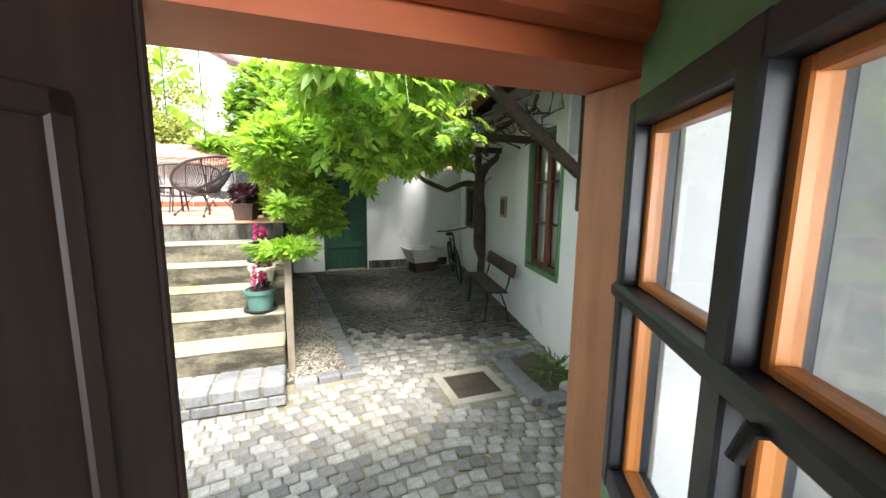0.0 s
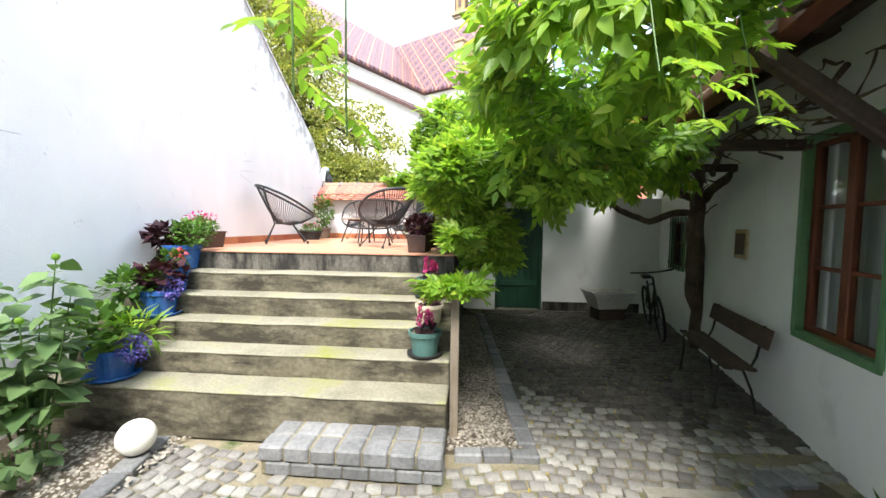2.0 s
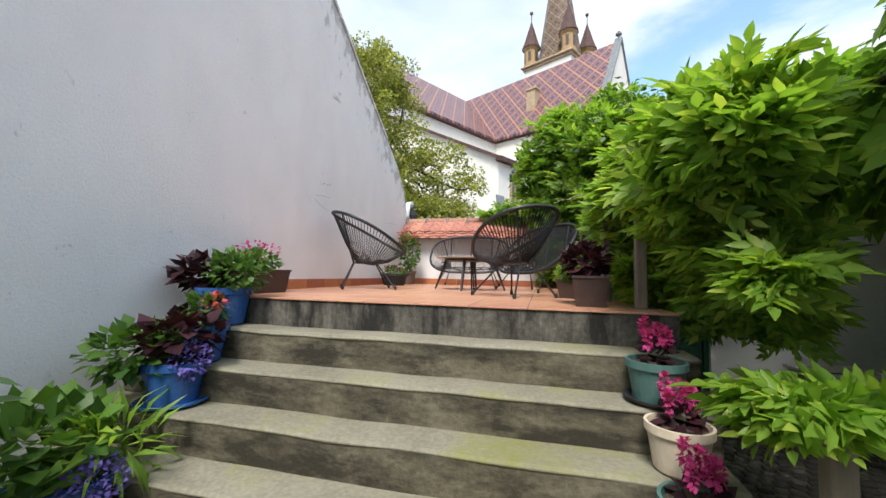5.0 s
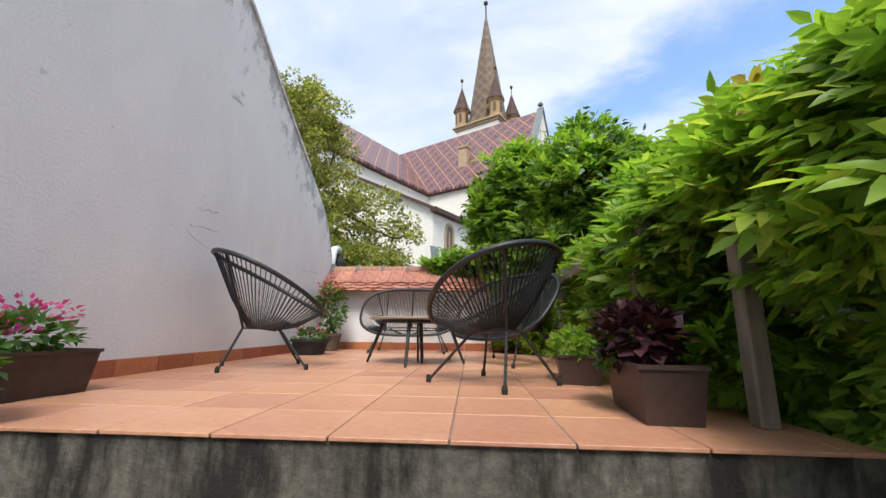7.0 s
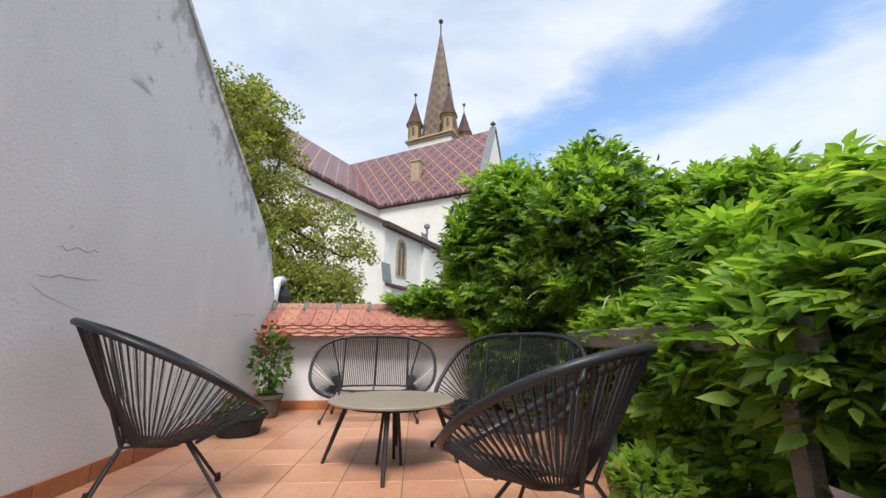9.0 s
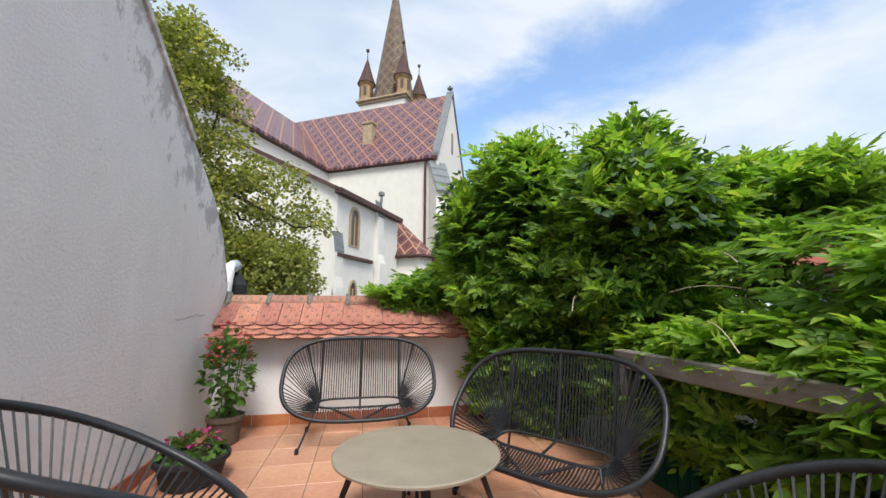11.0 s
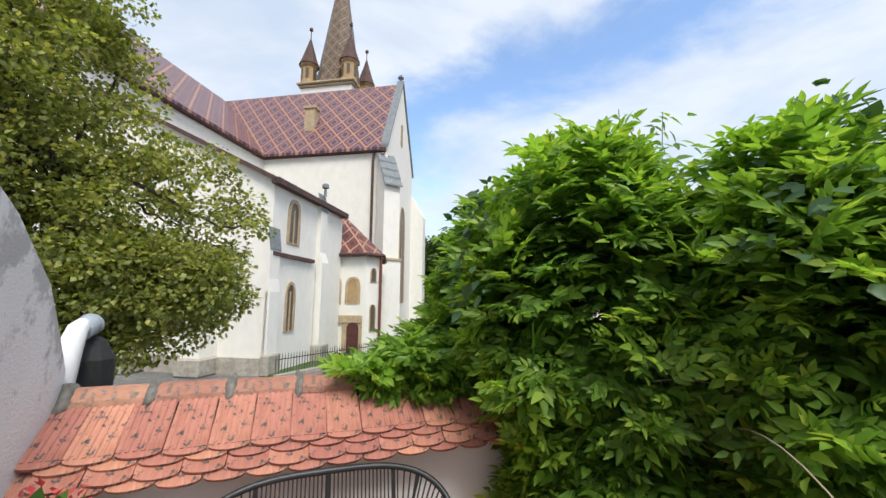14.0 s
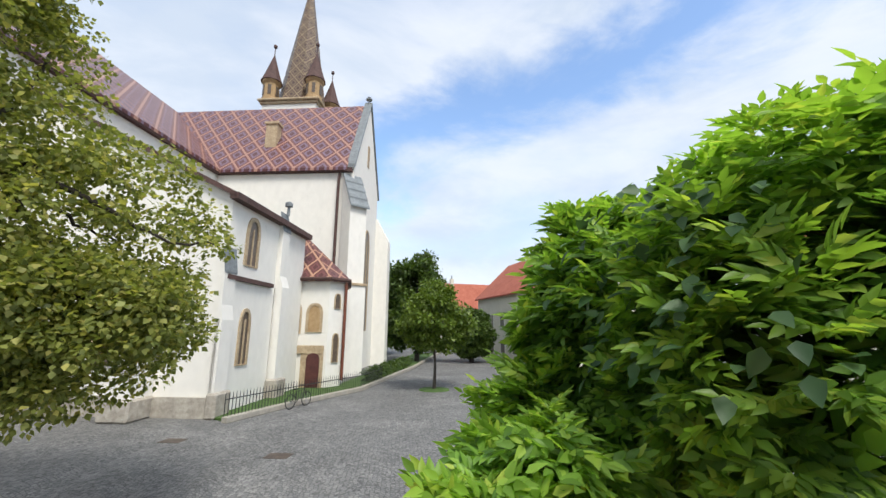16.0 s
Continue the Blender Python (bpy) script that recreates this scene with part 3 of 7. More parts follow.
LEAF_TRI = [(0, 2, 1), (0, 3, 2), (1, 2, 4), (2, 3, 5), (2, 6, 4), (2, 5, 6)]


def leaflets(points, along, normal, length, pairs=5, open_angle=0.95, big=0.37):
    """Pinnate leaves: the frames of every leaflet of each leaf."""
    n = len(points)
    y = unit(along)
    x = unit(np.cross(y, normal))
    z = np.cross(x, y)
    out = []
    for i in range(pairs * 2 + 1):
        row, side = (i // 2, (-1, 1)[i % 2]) if i < pairs * 2 else (pairs, 0)
        f = 0.22 + 0.72 * row / pairs
        base = points + y * (length * f)[:, None] - z * (length * 0.22 * f * f)[:, None]
        spread = np.full((n, 1), open_angle if side else 0.0) + RNG.normal(0, 0.12, (n, 1))
        way = y * np.cos(spread) + x * np.sin(spread) * side - z * RNG.uniform(0.05, 0.42, (n, 1))
        nor = z + x * RNG.normal(0, 0.25, (n, 1)) + y * RNG.normal(0, 0.2, (n, 1))
        out.append(frames_from(base, way, nor, length * (big - 0.10 * abs(row / pairs - 0.5)) * RNG.uniform(0.85, 1.15, n)))
    return np.concatenate(out)


def on_blobs(blobs, per_m2, inward=0.12, keep=None, share=None):
    """Points and outward ways on the joint skin of ellipsoids (centre, radii)."""
    pts, nor = [], []
    for i, (c, r) in enumerate(blobs):
        c, r = np.array(c), np.array(r)
        area = 4 * math.pi * ((r[0] * r[1]) ** 1.6 / 3 + (r[0] * r[2]) ** 1.6 / 3 + (r[1] * r[2]) ** 1.6 / 3) ** (1 / 1.6)
        n = int(area * per_m2 * (share(c) if share else 1.0))
        d = unit(RNG.normal(size=(n, 3)))
        lump = np.array([noise.noise(Vector(q * 2.2 + c * 1.7)) for q in d])
        p = c + d * r * (1 + 0.32 * lump - inward * RNG.random(n) ** 1.5)[:, None]
        ok = np.ones(n, bool)
        for j, (c2, r2) in enumerate(blobs):
            if j != i:
                ok &= (((p - np.array(c2)) / np.array(r2)) ** 2).sum(1) > 0.72
        if keep is not None:
            ok &= keep(p)
        pts.append(p[ok])
        nor.append(unit(d / r)[ok])
    return np.concatenate(pts), np.concatenate(nor)


# ---- ground and the large structure
street = thing("ground", pose(0, 0, 0), "grey cobbled street running past the church", "street", kind="structure")
bm = bmesh.new()
bmesh.ops.create_grid(bm, x_segments=40, y_segments=40, size=1500)
part("street_surface", bm, M_STREET, street, m=pose(0, 0, STREET))

yard = thing("floor", YARD, "cobbled courtyard floor of small granite setts", "courtyard floor", kind="structure")
bm = bmesh.new()
quad_box(bm, (-3.9, -3.2, -0.6), (3.6, 9.3, -0.012))
part("joint_bed", bm, M_SOIL, yard)

# the tall garden wall with its sloping, flared gable edge
wall_left = thing("wall_west", YARD, "tall white limewashed garden wall with a sloping top", "wall", kind="structure")
bm = bmesh.new()
PROFILE = [(0.0, -0.5), (9.2, -0.5), (9.2, 2.3), (9.16, 2.62), (9.03, 2.87), (8.92, 3.06), (8.62, 3.35), (8.1, 3.68), (7.6, 3.98), (7.2, 4.24), (6.75, 4.54), (6.2, 4.88), (4.0, 6.3), (0.0, 7.4)]
prism(bm, PROFILE, (WALL_U - 0.4, WALL_U), "x")
part("wall_body", bm, M_WALL, wall_left)
bm = bmesh.new()
for (v0, z0), (v1, z1) in zip(PROFILE[7:-1], PROFILE[8:]):
    n = max(1, int(math.hypot(v1 - v0, z1 - z0) / 0.16))
    for k in range(n):
        f0, f1 = k / n, (k + 1) / n
        a = radians(math.degrees(math.atan2(z1 - z0, v1 - v0)))
        quad_box(bm, (-0.22, 0, -0.012), (0.22, math.hypot(v1 - v0, z1 - z0) / n, 0.022 + 0.012 * random.random()),
                 Matrix.Translation((WALL_U - 0.2, v0 + (v1 - v0) * f0, z0 + (z1 - z0) * f0)) @ Matrix.Rotation(a, 4, "X"))
part("coping", bm, M_WALL, wall_left, "worn limewashed coping")

CRACKS = ((6.19, 2.5, 6.44, 2.53), (6.12, 2.355, 6.48, 2.375), (8.1, 2.305, 8.66, 2.335))
for k, (v0, z0, v1, z1) in enumerate(CRACKS):
    rs = random.Random(40 + k)
    pts = [(WALL_U + 0.0005, v0 + (v1 - v0) * i / 9, z0 + (z1 - z0) * i / 9 + rs.uniform(-0.012, 0.012)) for i in range(10)]
    part("crack", tube(bmesh.new(), pts, [0.0006] + [0.0016] * 8 + [0.0006], 4), M_CONCRETE, wall_left, "dark hair crack")

# back wall of the terrace
wall_back = thing("wall_north", YARD, "low white plastered terrace wall under a tile coping", "wall", kind="structure")
part("wall_body", box((WALL_U, BACK_V, -0.5), (FLANK_U + 0.2, BACK_V + 0.36, 2.16)), M_LOWWALL, wall_back)

# the terrace and the stairs
terrace = thing("terrace", YARD, "raised terrace of weathered concrete with a terracotta floor", "terrace", kind="structure")
part("terrace_body", box((WALL_U, NOSE[5] + 0.0, -0.4), (FLANK_U, BACK_V, TERRACE - 0.014)), M_CONCRETE, terrace)
stairs = thing("stairs", YARD, "worn mossy concrete garden steps up to the terrace", "stairs", kind="structure")
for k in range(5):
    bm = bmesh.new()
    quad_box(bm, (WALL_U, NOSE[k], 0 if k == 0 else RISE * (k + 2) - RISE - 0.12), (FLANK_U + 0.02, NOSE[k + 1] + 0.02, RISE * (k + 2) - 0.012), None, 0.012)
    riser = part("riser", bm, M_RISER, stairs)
    bm = bmesh.new()
    quad_box(bm, (WALL_U, NOSE[k] - 0.006, RISE * (k + 2) - 0.03), (FLANK_U + 0.022, NOSE[k + 1] + 0.01, RISE * (k + 2)), None, 0.012)
    bmesh.ops.subdivide_edges(bm, edges=[e for e in bm.edges if abs(e.verts[0].co.x - e.verts[1].co.x) > 1], cuts=40)
    for v in bm.verts:
        v.co.y += 0.008 * noise.noise(Vector((v.co.x * 2.5, k * 3.1, 0)))
        v.co.z += 0.005 * noise.noise(Vector((v.co.x * 3.5, k * 7.7, 2)))
    part("tread", bm, M_TREAD, stairs)

# the right-hand house with its wall, openings and eaves
house = thing("wall_east", HOUSE, "whitewashed old house wall beside the passage", "house wall", kind="structure")
OPEN = [(-1.55, -0.55, 0.0, 2.05), (0.62, 1.48, 0.79, 2.29), (4.35, 5.05, 0.98, 1.75)]
bm = bmesh.new()
cuts = sorted({-2.6, 6.6, *[o[0] for o in OPEN], *[o[1] for o in OPEN]})
for s0, s1 in zip(cuts, cuts[1:]):
    hole = [o for o in OPEN if o[0] <= s0 and o[1] >= s1]
    for z0, z1 in ([(-0.4, hole[0][2]), (hole[0][3], 3.1)] if hole else [(-0.4, 3.1)]):
        if z1 > z0:
            quad_box(bm, (s0, -0.4, z0), (s1, 0, z1))
part("wall_body", bm, M_HOUSE, house)
part("room_back", box((-2.6, -3.4, -0.4), (6.6, -3.3, 3.1)), M_INNER, house)
part("room_floor", box((-2.6, -3.3, -0.1), (6.6, -0.4, 0.0)), M_EARTH, house)
part("room_ceiling", box((-2.6, -3.3, 2.9), (6.6, -0.4, 3.0)), M_INNER, house)
roof = thing("house_roof", HOUSE, "overhanging tiled roof of the old house on dark timbers", "roof", kind="structure")
bm = bmesh.new()
prism(bm, [(0.85, 2.77), (0.85, 2.85), (-2.0, 4.35), (-4.4, 3.1), (-4.4, 3.0), (-2.0, 4.2)], (-2.6, 6.6), "x")
part("roof_slab", bm, M_REDROOF, roof)
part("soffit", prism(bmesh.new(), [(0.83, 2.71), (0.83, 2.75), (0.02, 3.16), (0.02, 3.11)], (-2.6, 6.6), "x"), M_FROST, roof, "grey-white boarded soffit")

# passage end wall with the green gate
wall_gate = thing("wall_gate", YARD, "white passage end wall with a grey splash base", "wall", kind="structure")
bm = bmesh.new()
quad_box(bm, (FLANK_U, 8.3, -0.4), (0.41, 8.6, 2.15))
quad_box(bm, (1.30, 8.3, -0.4), (4.2, 8.6, 2.15))
quad_box(bm, (0.41, 8.3, 1.95), (1.30, 8.6, 2.15))
part("wall_body", bm, M_HOUSE, wall_gate)
part("splash_base", box((1.32, 8.27, 0), (3.1, 8.3, 0.17)), M_CONCRETE, wall_gate, "dark damp cement skirting")

# the entrance house that the walk starts in
ENTRY_OUT, ENTRY_IN = 0.93, 0.62
DOOR_L, DOOR_R, DOOR_T = -0.225, 0.70, 1.92
wall_entry = thing("wall_south", YARD, "thick plastered wall round the entrance door", "wall", kind="structure")
bm = bmesh.new()
quad_box(bm, (-4.2, ENTRY_IN, -0.4), (DOOR_L - 0.4, ENTRY_OUT, 2.62))
prism(bm, [(-0.6, ENTRY_IN), (DOOR_L - 0.03, ENTRY_IN), (DOOR_L - 0.03, ENTRY_IN + 0.04), (-0.5, ENTRY_OUT), (-0.6, ENTRY_OUT)], (-0.4, 2.62), "z")
quad_box(bm, (DOOR_R + 0.072, ENTRY_IN, -0.4), (3.6, ENTRY_OUT, 2.62))
quad_box(bm, (-0.5, ENTRY_IN, DOOR_T + 0.07), (DOOR_R + 0.072, ENTRY_OUT, 2.62))
part("wall_body", bm, M_HOUSE, wall_entry)
# Flat dark panel over the inner wall face above the lintel.
part("inner_lining", box((DOOR_L - 0.5, ENTRY_IN - 0.02, DOOR_T + 0.14), (DOOR_R + 0.14, ENTRY_IN, 2.5)), M_DARKLEAF, wall_entry, "dark panel over the door")
hall = thing("hall", YARD, "dim entrance hall with plastered walls", "hall", kind="structure")
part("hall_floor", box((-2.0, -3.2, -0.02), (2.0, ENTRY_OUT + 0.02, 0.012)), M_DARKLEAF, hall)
part("hall_wall", box((-2.1, -3.2, 0), (-2.0, ENTRY_IN, 2.5)), M_INNER, hall)
part("hall_wall", box((2.0, -3.2, 0), (2.1, ENTRY_IN, 2.5)), M_INNER, hall)
# End wall is unseen; its opening and lamp are added to brighten the hall.
bm = bmesh.new()
for lo, hi in (((-2.1, 0), (-0.9, 2.5)), ((0.9, 0), (2.1, 2.5)), ((-0.9, 0), (0.9, 0.8)), ((-0.9, 2.1), (0.9, 2.5))):
    quad_box(bm, (lo[0], -3.3, lo[1]), (hi[0], -3.2, hi[1]))
part("hall_wall", bm, M_INNER, hall, "unseen hall end wall with an added opening")
hall_fill = new("hall_fill_light", bpy.data.lights.new("hall_fill_light", "AREA"))
hall_fill.data.shape, hall_fill.data.size, hall_fill.data.size_y, hall_fill.data.energy, hall_fill.data.color = "RECTANGLE", 1.75, 1.25, 27.0, (0.95, 0.97, 1.0)
hall_fill.matrix_world = YARD @ look((0, -3.22, 1.45), (0, 0, 1.45))
ceiling = thing("ceiling", YARD, "dark wooden hall ceiling", "ceiling", kind="structure")
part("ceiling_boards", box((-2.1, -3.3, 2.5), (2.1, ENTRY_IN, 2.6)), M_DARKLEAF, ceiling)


# ---- church
def lay_uv(bm):
    uv = bm.loops.layers.uv.new("UVMap")
    for f in bm.faces:
        n = f.normal
        x = Vector((-n.y, n.x, 0))
        x = x.normalized() if x.length > 1e-3 else Vector((1, 0, 0))
        y = n.cross(x)
        for lp in f.loops:
            lp[uv].uv = (lp.vert.co.dot(x), lp.vert.co.dot(y))


def roof_part(name, faces, material, parent, label=""):
    bm = bmesh.new()
    for f in faces:
        bm.faces.new([bm.verts.new(p) for p in f])
    bm.normal_update()
    lay_uv(bm)
    g = bmesh.ops.extrude_face_region(bm, geom=bm.faces[:])
    bmesh.ops.translate(bm, vec=(0, 0, -0.25), verts=[v for v in g["geom"] if isinstance(v, bmesh.types.BMVert)])
    return part(name, bm, material, parent, label)


def lancet(w, h, rise, n=6):
    """A pointed-arch outline, sill at 0."""
    pts = [(-w / 2, 0), (w / 2, 0), (w / 2, h - rise)]
    for k in range(1, n):
        a = k / n
        pts.append((w / 2 * math.cos(a * math.pi / 2) ** 0.75, h - rise + rise * math.sin(a * math.pi / 2)))
    pts.append((0, h))
    return pts + [(-x, z) for x, z in pts[3:-1][::-1]] + [(-w / 2, h - rise)]


def church_window(parent, m, w, h, rise, stone=0.16, bars=1):
    """Stone surround, recessed leaded light, mullion and sill; in its own plane facing -y."""
    bm = bmesh.new()
    outer, inner = lancet(w + 2 * stone, h + 1.3 * stone, rise + stone * 0.6), lancet(w, h, rise)
    outer = [(x, z - stone * 0.3) for x, z in outer]
    for depth in (-0.06,):
        a = [bm.verts.new((x, depth, z)) for x, z in outer]
        b = [bm.verts.new((x, depth, z)) for x, z in inner]
        c = [bm.verts.new((x, 0.02, z)) for x, z in outer]
        d = [bm.verts.new((x, 0.02, z)) for x, z in inner]
        k = len(a)
        for i in range(k):
            j = (i + 1) % k
            bm.faces.new((a[i], a[j], b[j], b[i]))
            bm.faces.new((c[i], a[i], a[j], c[j])[::-1])
            bm.faces.new((b[i], b[j], d[j], d[i]))
    bmesh.ops.recalc_face_normals(bm, faces=bm.faces)
    win = part("window", bm, M_STONE, parent, "pointed sandstone window surround", m=m)
    part("pane", prism(bmesh.new(), inner, (-0.012, 0.0)), M_CHWIN, win, "dark leaded glass")
    for k in range(bars):
        x = (k + 1) / (bars + 1) * w - w / 2
        part("mullion", box((x - 0.05, -0.05, 0), (x + 0.05, -0.013, h - rise * 0.45)), M_STONE, win)
    return win


church = thing("church", CHURCH, "white Gothic church with a patterned glazed tile roof", "church")
FRONT = pose(0, 0, 0)
# transept: wall faces the square at b = 31.4
bm = bmesh.new()
quad_box(bm, (-26.0, 31.4, STREET), (-10.0, 40.2, 17.2))
part("transept_wall", bm, M_CHURCH, church)
bm = prism(bmesh.new(), [(31.4, 17.2), (40.2, 17.2), (35.8, 25.6)], (-10.45, -10.0), "x")
part("transept_gable", bm, M_CHURCH, church)
bm = bmesh.new()
for y0, y1 in ((31.2, 35.8), (40.4, 35.8)):
    z0, z1 = 17.0, 25.85
    bm2 = prism(bm, [(y0, z0), (y1, z1), (y1, z1 + 0.28), (y0, z0 + 0.34)], (-10.6, -9.85), "x")
part("gable_coping", bm, M_SLATE, church, "grey lead gable coping")
bm = lathe(bmesh.new(), [(0.16, 0), (0.10, 0.3), (0.1, 0.4), (0.32, 0.5), (0.32, 0.62), (0.1, 0.72), (0.16, 0.8), (0.05, 0.9)], 10)
part("finial", bm, M_SLATE, church, m=pose(-10.2, 35.8, 25.9))
roof_part("transept_roof", [[(-31.0, 30.95, 16.9), (-10.5, 30.95, 16.9), (-10.5, 35.8, 25.75), (-31.0, 35.8, 25.75)],
                            [(-10.5, 40.65, 16.9), (-31.0, 40.65, 16.9), (-31.0, 35.8, 25.75), (-10.5, 35.8, 25.75)]], M_DIAMOND, church, "brown-red diamond patterned glazed roof")
part("transept_eave", box((-22.5, 31.05, 16.55), (-10.1, 31.4, 16.9)), M_EAVE, church)
bm = bmesh.new()
quad_box(bm, (-0.55, -0.4, 0), (0.55, 0.4, 2.9))
quad_box(bm, (-0.68, -0.52, 2.9), (0.68, 0.52, 3.15))
part("chimney", bm, M_STONE, church, "sandstone roof chimney", m=pose(-18.5, 32.9, 19.2))
# diagonal corner buttress of the transept with a stepped lead cap
DIAG = pose(-10.25, 31.65, 0, 0, 0, -45)
bm = bmesh.new()
quad_box(bm, (0, -0.75, STREET), (1.55, 0.75, 13.1), DIAG)
quad_box(bm, (0, -0.85, STREET), (1.75, 0.85, 6.6), DIAG)
part("transept_buttress", bm, M_CHURCH, church)
slope = prism(bmesh.new(), [(0.0, 13.1), (1.55, 13.1), (0.0, 16.2)], (-0.75, 0.75))
part("buttress_slope", slope, M_CHURCH, church, m=DIAG)
for k in range(4):
    x0, x1 = 0.1 + k * 0.42, 0.1 + (k + 1) * 0.42
    z0, z1 = 16.35 - k * 0.82, 15.6 - k * 0.82
    part("buttress_cap", prism(bmesh.new(), [(x0, z0 + 0.04), (x1 + 0.08, z1), (x1 + 0.08, z1 - 0.14), (x0, z0 - 0.12)], (-0.88, 0.88)), M_SLATE, church, "grey lead buttress cap", m=DIAG)
part("buttress_string", box((0, -0.95, 6.5), (1.85, 0.95, 6.72), 0.03), M_STONE, church, m=DIAG)
bm = prism(bmesh.new(), [(-10.0, 12.3), (-8.6, 12.3), (-10.0, 14.9)], (40.0, 41.2))
quad_box(bm, (-10.0, 40.0, STREET), (-8.6, 41.2, 12.3))
part("far_buttress", bm, M_CHURCH, church)
church_window(church, pose(-9.995, 36.6, 3.0, 0, 0, 90), 1.5, 9.5, 2.0)
church_window(church, pose(-9.995, 35.8, 18.9, 0, 0, 90), 0.35, 2.2, 0.3, 0.1, 0)
bm = bmesh.new()
tube(bm, [(-11.2, 31.25, 16.5), (-11.25, 31.2, 15.8), (-11.25, 31.25, 0)], 0.13, 8)
part("downpipe", bm, M_EAVE, church, "brown rain downpipe")
# choir: long wall receding on the left
bm = bmesh.new()
quad_box(bm, (-39.5, 3.0, STREET), (-22.4, 31.4, 17.2))
part("choir_wall", bm, M_CHURCH, church)
roof_part("choir_roof", [[(-22.0, 3.0, 16.9), (-22.0, 33.5, 16.9), (-31.0, 36.0, 25.75), (-31.0, 3.0, 25.75)],
                         [(-40.0, 33.5, 16.9), (-40.0, 3.0, 16.9), (-31.0, 3.0, 25.75), (-31.0, 36.0, 25.75)]], M_DIAMOND, church, "brown-red diamond patterned glazed roof")
part("choir_eave", box((-22.4, 3.0, 16.5), (-22.05, 31.0, 16.88)), M_EAVE, church)
# side chapel: walls at a = -10.6 and b = 16
bm = bmesh.new()
quad_box(bm, (-22.4, 16.1, STREET), (-10.6, 24.0, 9.1))
prism(bm, [(-10.6, 9.1), (-22.4, 9.1), (-22.4, 15.1)], (16.1, 16.6))
prism(bm, [(-10.6, 9.1), (-22.4, 9.1), (-22.4, 15.1)], (23.5, 24.0))
part("chapel_wall", bm, M_CHURCH, church)
roof_part("chapel_roof", [[(-10.3, 15.8, 9.1), (-10.3, 24.1, 9.1), (-22.4, 24.1, 15.2), (-22.4, 15.8, 15.2)]], M_EAVE, church, "dark tiled lean-to roof")
part("chapel_eave", box((-10.6, 15.8, 8.8), (-10.2, 24.1, 9.1)), M_EAVE, church)
part("string_course", box((-10.6, 16.1, 5.25), (-10.42, 20.1, 5.45)), M_EAVE, church, "dark string course")
part("plinth", box((-22.5, 15.95, STREET), (-10.45, 16.1, 0.35)), M_PLINTH, church, "rough rubble plinth")
for b0, b1, out, top in ((15.9, 16.7, 0.25, 5.6), (20.5, 21.3, 0.45, 8.6)):
    bm = bmesh.new()
    quad_box(bm, (-10.6, b0, STREET), (-10.6 + out, b1, top * 0.62))
    quad_box(bm, (-10.6, b0, STREET), (-10.6 + out * 0.55, b1, top))
    prism(bm, [(-10.6, top), (-10.6 + out * 0.55, top), (-10.6, top + 1.0)], (b0, b1))
    prism(bm, [(-10.6 + out * 0.5, top * 0.62), (-10.6 + out, top * 0.62), (-10.6 + out * 0.5, top * 0.62 + 0.7)], (b0, b1))
    but = part("chapel_buttress", bm, M_CHURCH, church)
    part("cap", prism(bmesh.new(), [(-10.6, top + 1.05), (-10.6 + out * 0.62, top), (-10.6 + out * 0.62, top - 0.12), (-10.6, top + 0.95)], (b0 - 0.06, b1 + 0.06)), M_SLATE, but, "lead cap")
    part("foot", box((-10.6, b0 - 0.15, STREET), (-10.6 + out + 0.2, b1 + 0.15, 0.55), 0.08), M_PLINTH, but, "stone foot")
for a in (-13.6, -17.6):
    bm = bmesh.new()
    quad_box(bm, (a - 0.5, 15.0, STREET), (a + 0.5, 16.1, 4.6))
    prism(bm, [(15.0, 4.6), (16.1, 4.6), (16.1, 6.2)], (a - 0.5, a + 0.5), "x")
    but = part("chapel_buttress", bm, M_CHURCH, church)
    part("foot", box((a - 0.65, 14.8, STREET), (a + 0.65, 16.1, 0.4), 0.08), M_PLINTH, but, "stone foot")
part("buttress_finial", lathe(bmesh.new(), [(0.1, 0), (0.08, 0.5), (0.22, 0.55), (0.22, 0.75), (0.08, 0.85)], 8), M_SLATE, church, m=pose(-10.4, 20.95, 9.5))
church_window(church, pose(-10.595, 17.95, 6.1, 0, 0, 90), 0.8, 2.2, 0.9, 0.2)
church_window(church, pose(-10.595, 18.0, 1.5, 0, 0, 90), 0.62, 2.4, 0.8, 0.16)
church_window(church, pose(-15.6, 16.095, 1.6), 0.9, 2.4, 0.9, 0.18)
# porch between chapel and transept
bm = bmesh.new()
PORCH = [(-11.6, 24.1), (-8.8, 24.1), (-8.15, 25.0), (-9.3, 28.8), (-11.6, 28.8)]
prism(bm, PORCH, (STREET, 6.3), "z")
part("porch_wall", bm, M_CHURCH, church)
AP = (-11.2, 25.6, 9.35)
EV = [(-11.7, 23.75), (-8.65, 23.75), (-7.8, 24.9), (-9.1, 29.1), (-11.7, 29.1)]
roof_part("porch_roof", [[(*EV[0], 6.3), (*EV[1], 6.3), AP], [(*EV[1], 6.3), (*EV[2], 6.3), AP], [(*EV[2], 6.3), (*EV[3], 6.3), AP], [(*EV[3], 6.3), (*EV[4], 6.3), AP]], M_PORCH, church, "red diamond patterned porch roof")
bm = bmesh.new()
for p, q in zip(EV, EV[1:]):
    tube(bm, [(*p, 6.22), (*q, 6.22)], 0.12, 6)
part("porch_gutter", bm, M_EAVE, church)
bm = bmesh.new()
tube(bm, [(-8.0, 24.85, 6.2), (-8.0, 24.85, 0)], 0.1, 8)
part("downpipe", bm, M_WINWOOD, church, "red-brown rain downpipe")
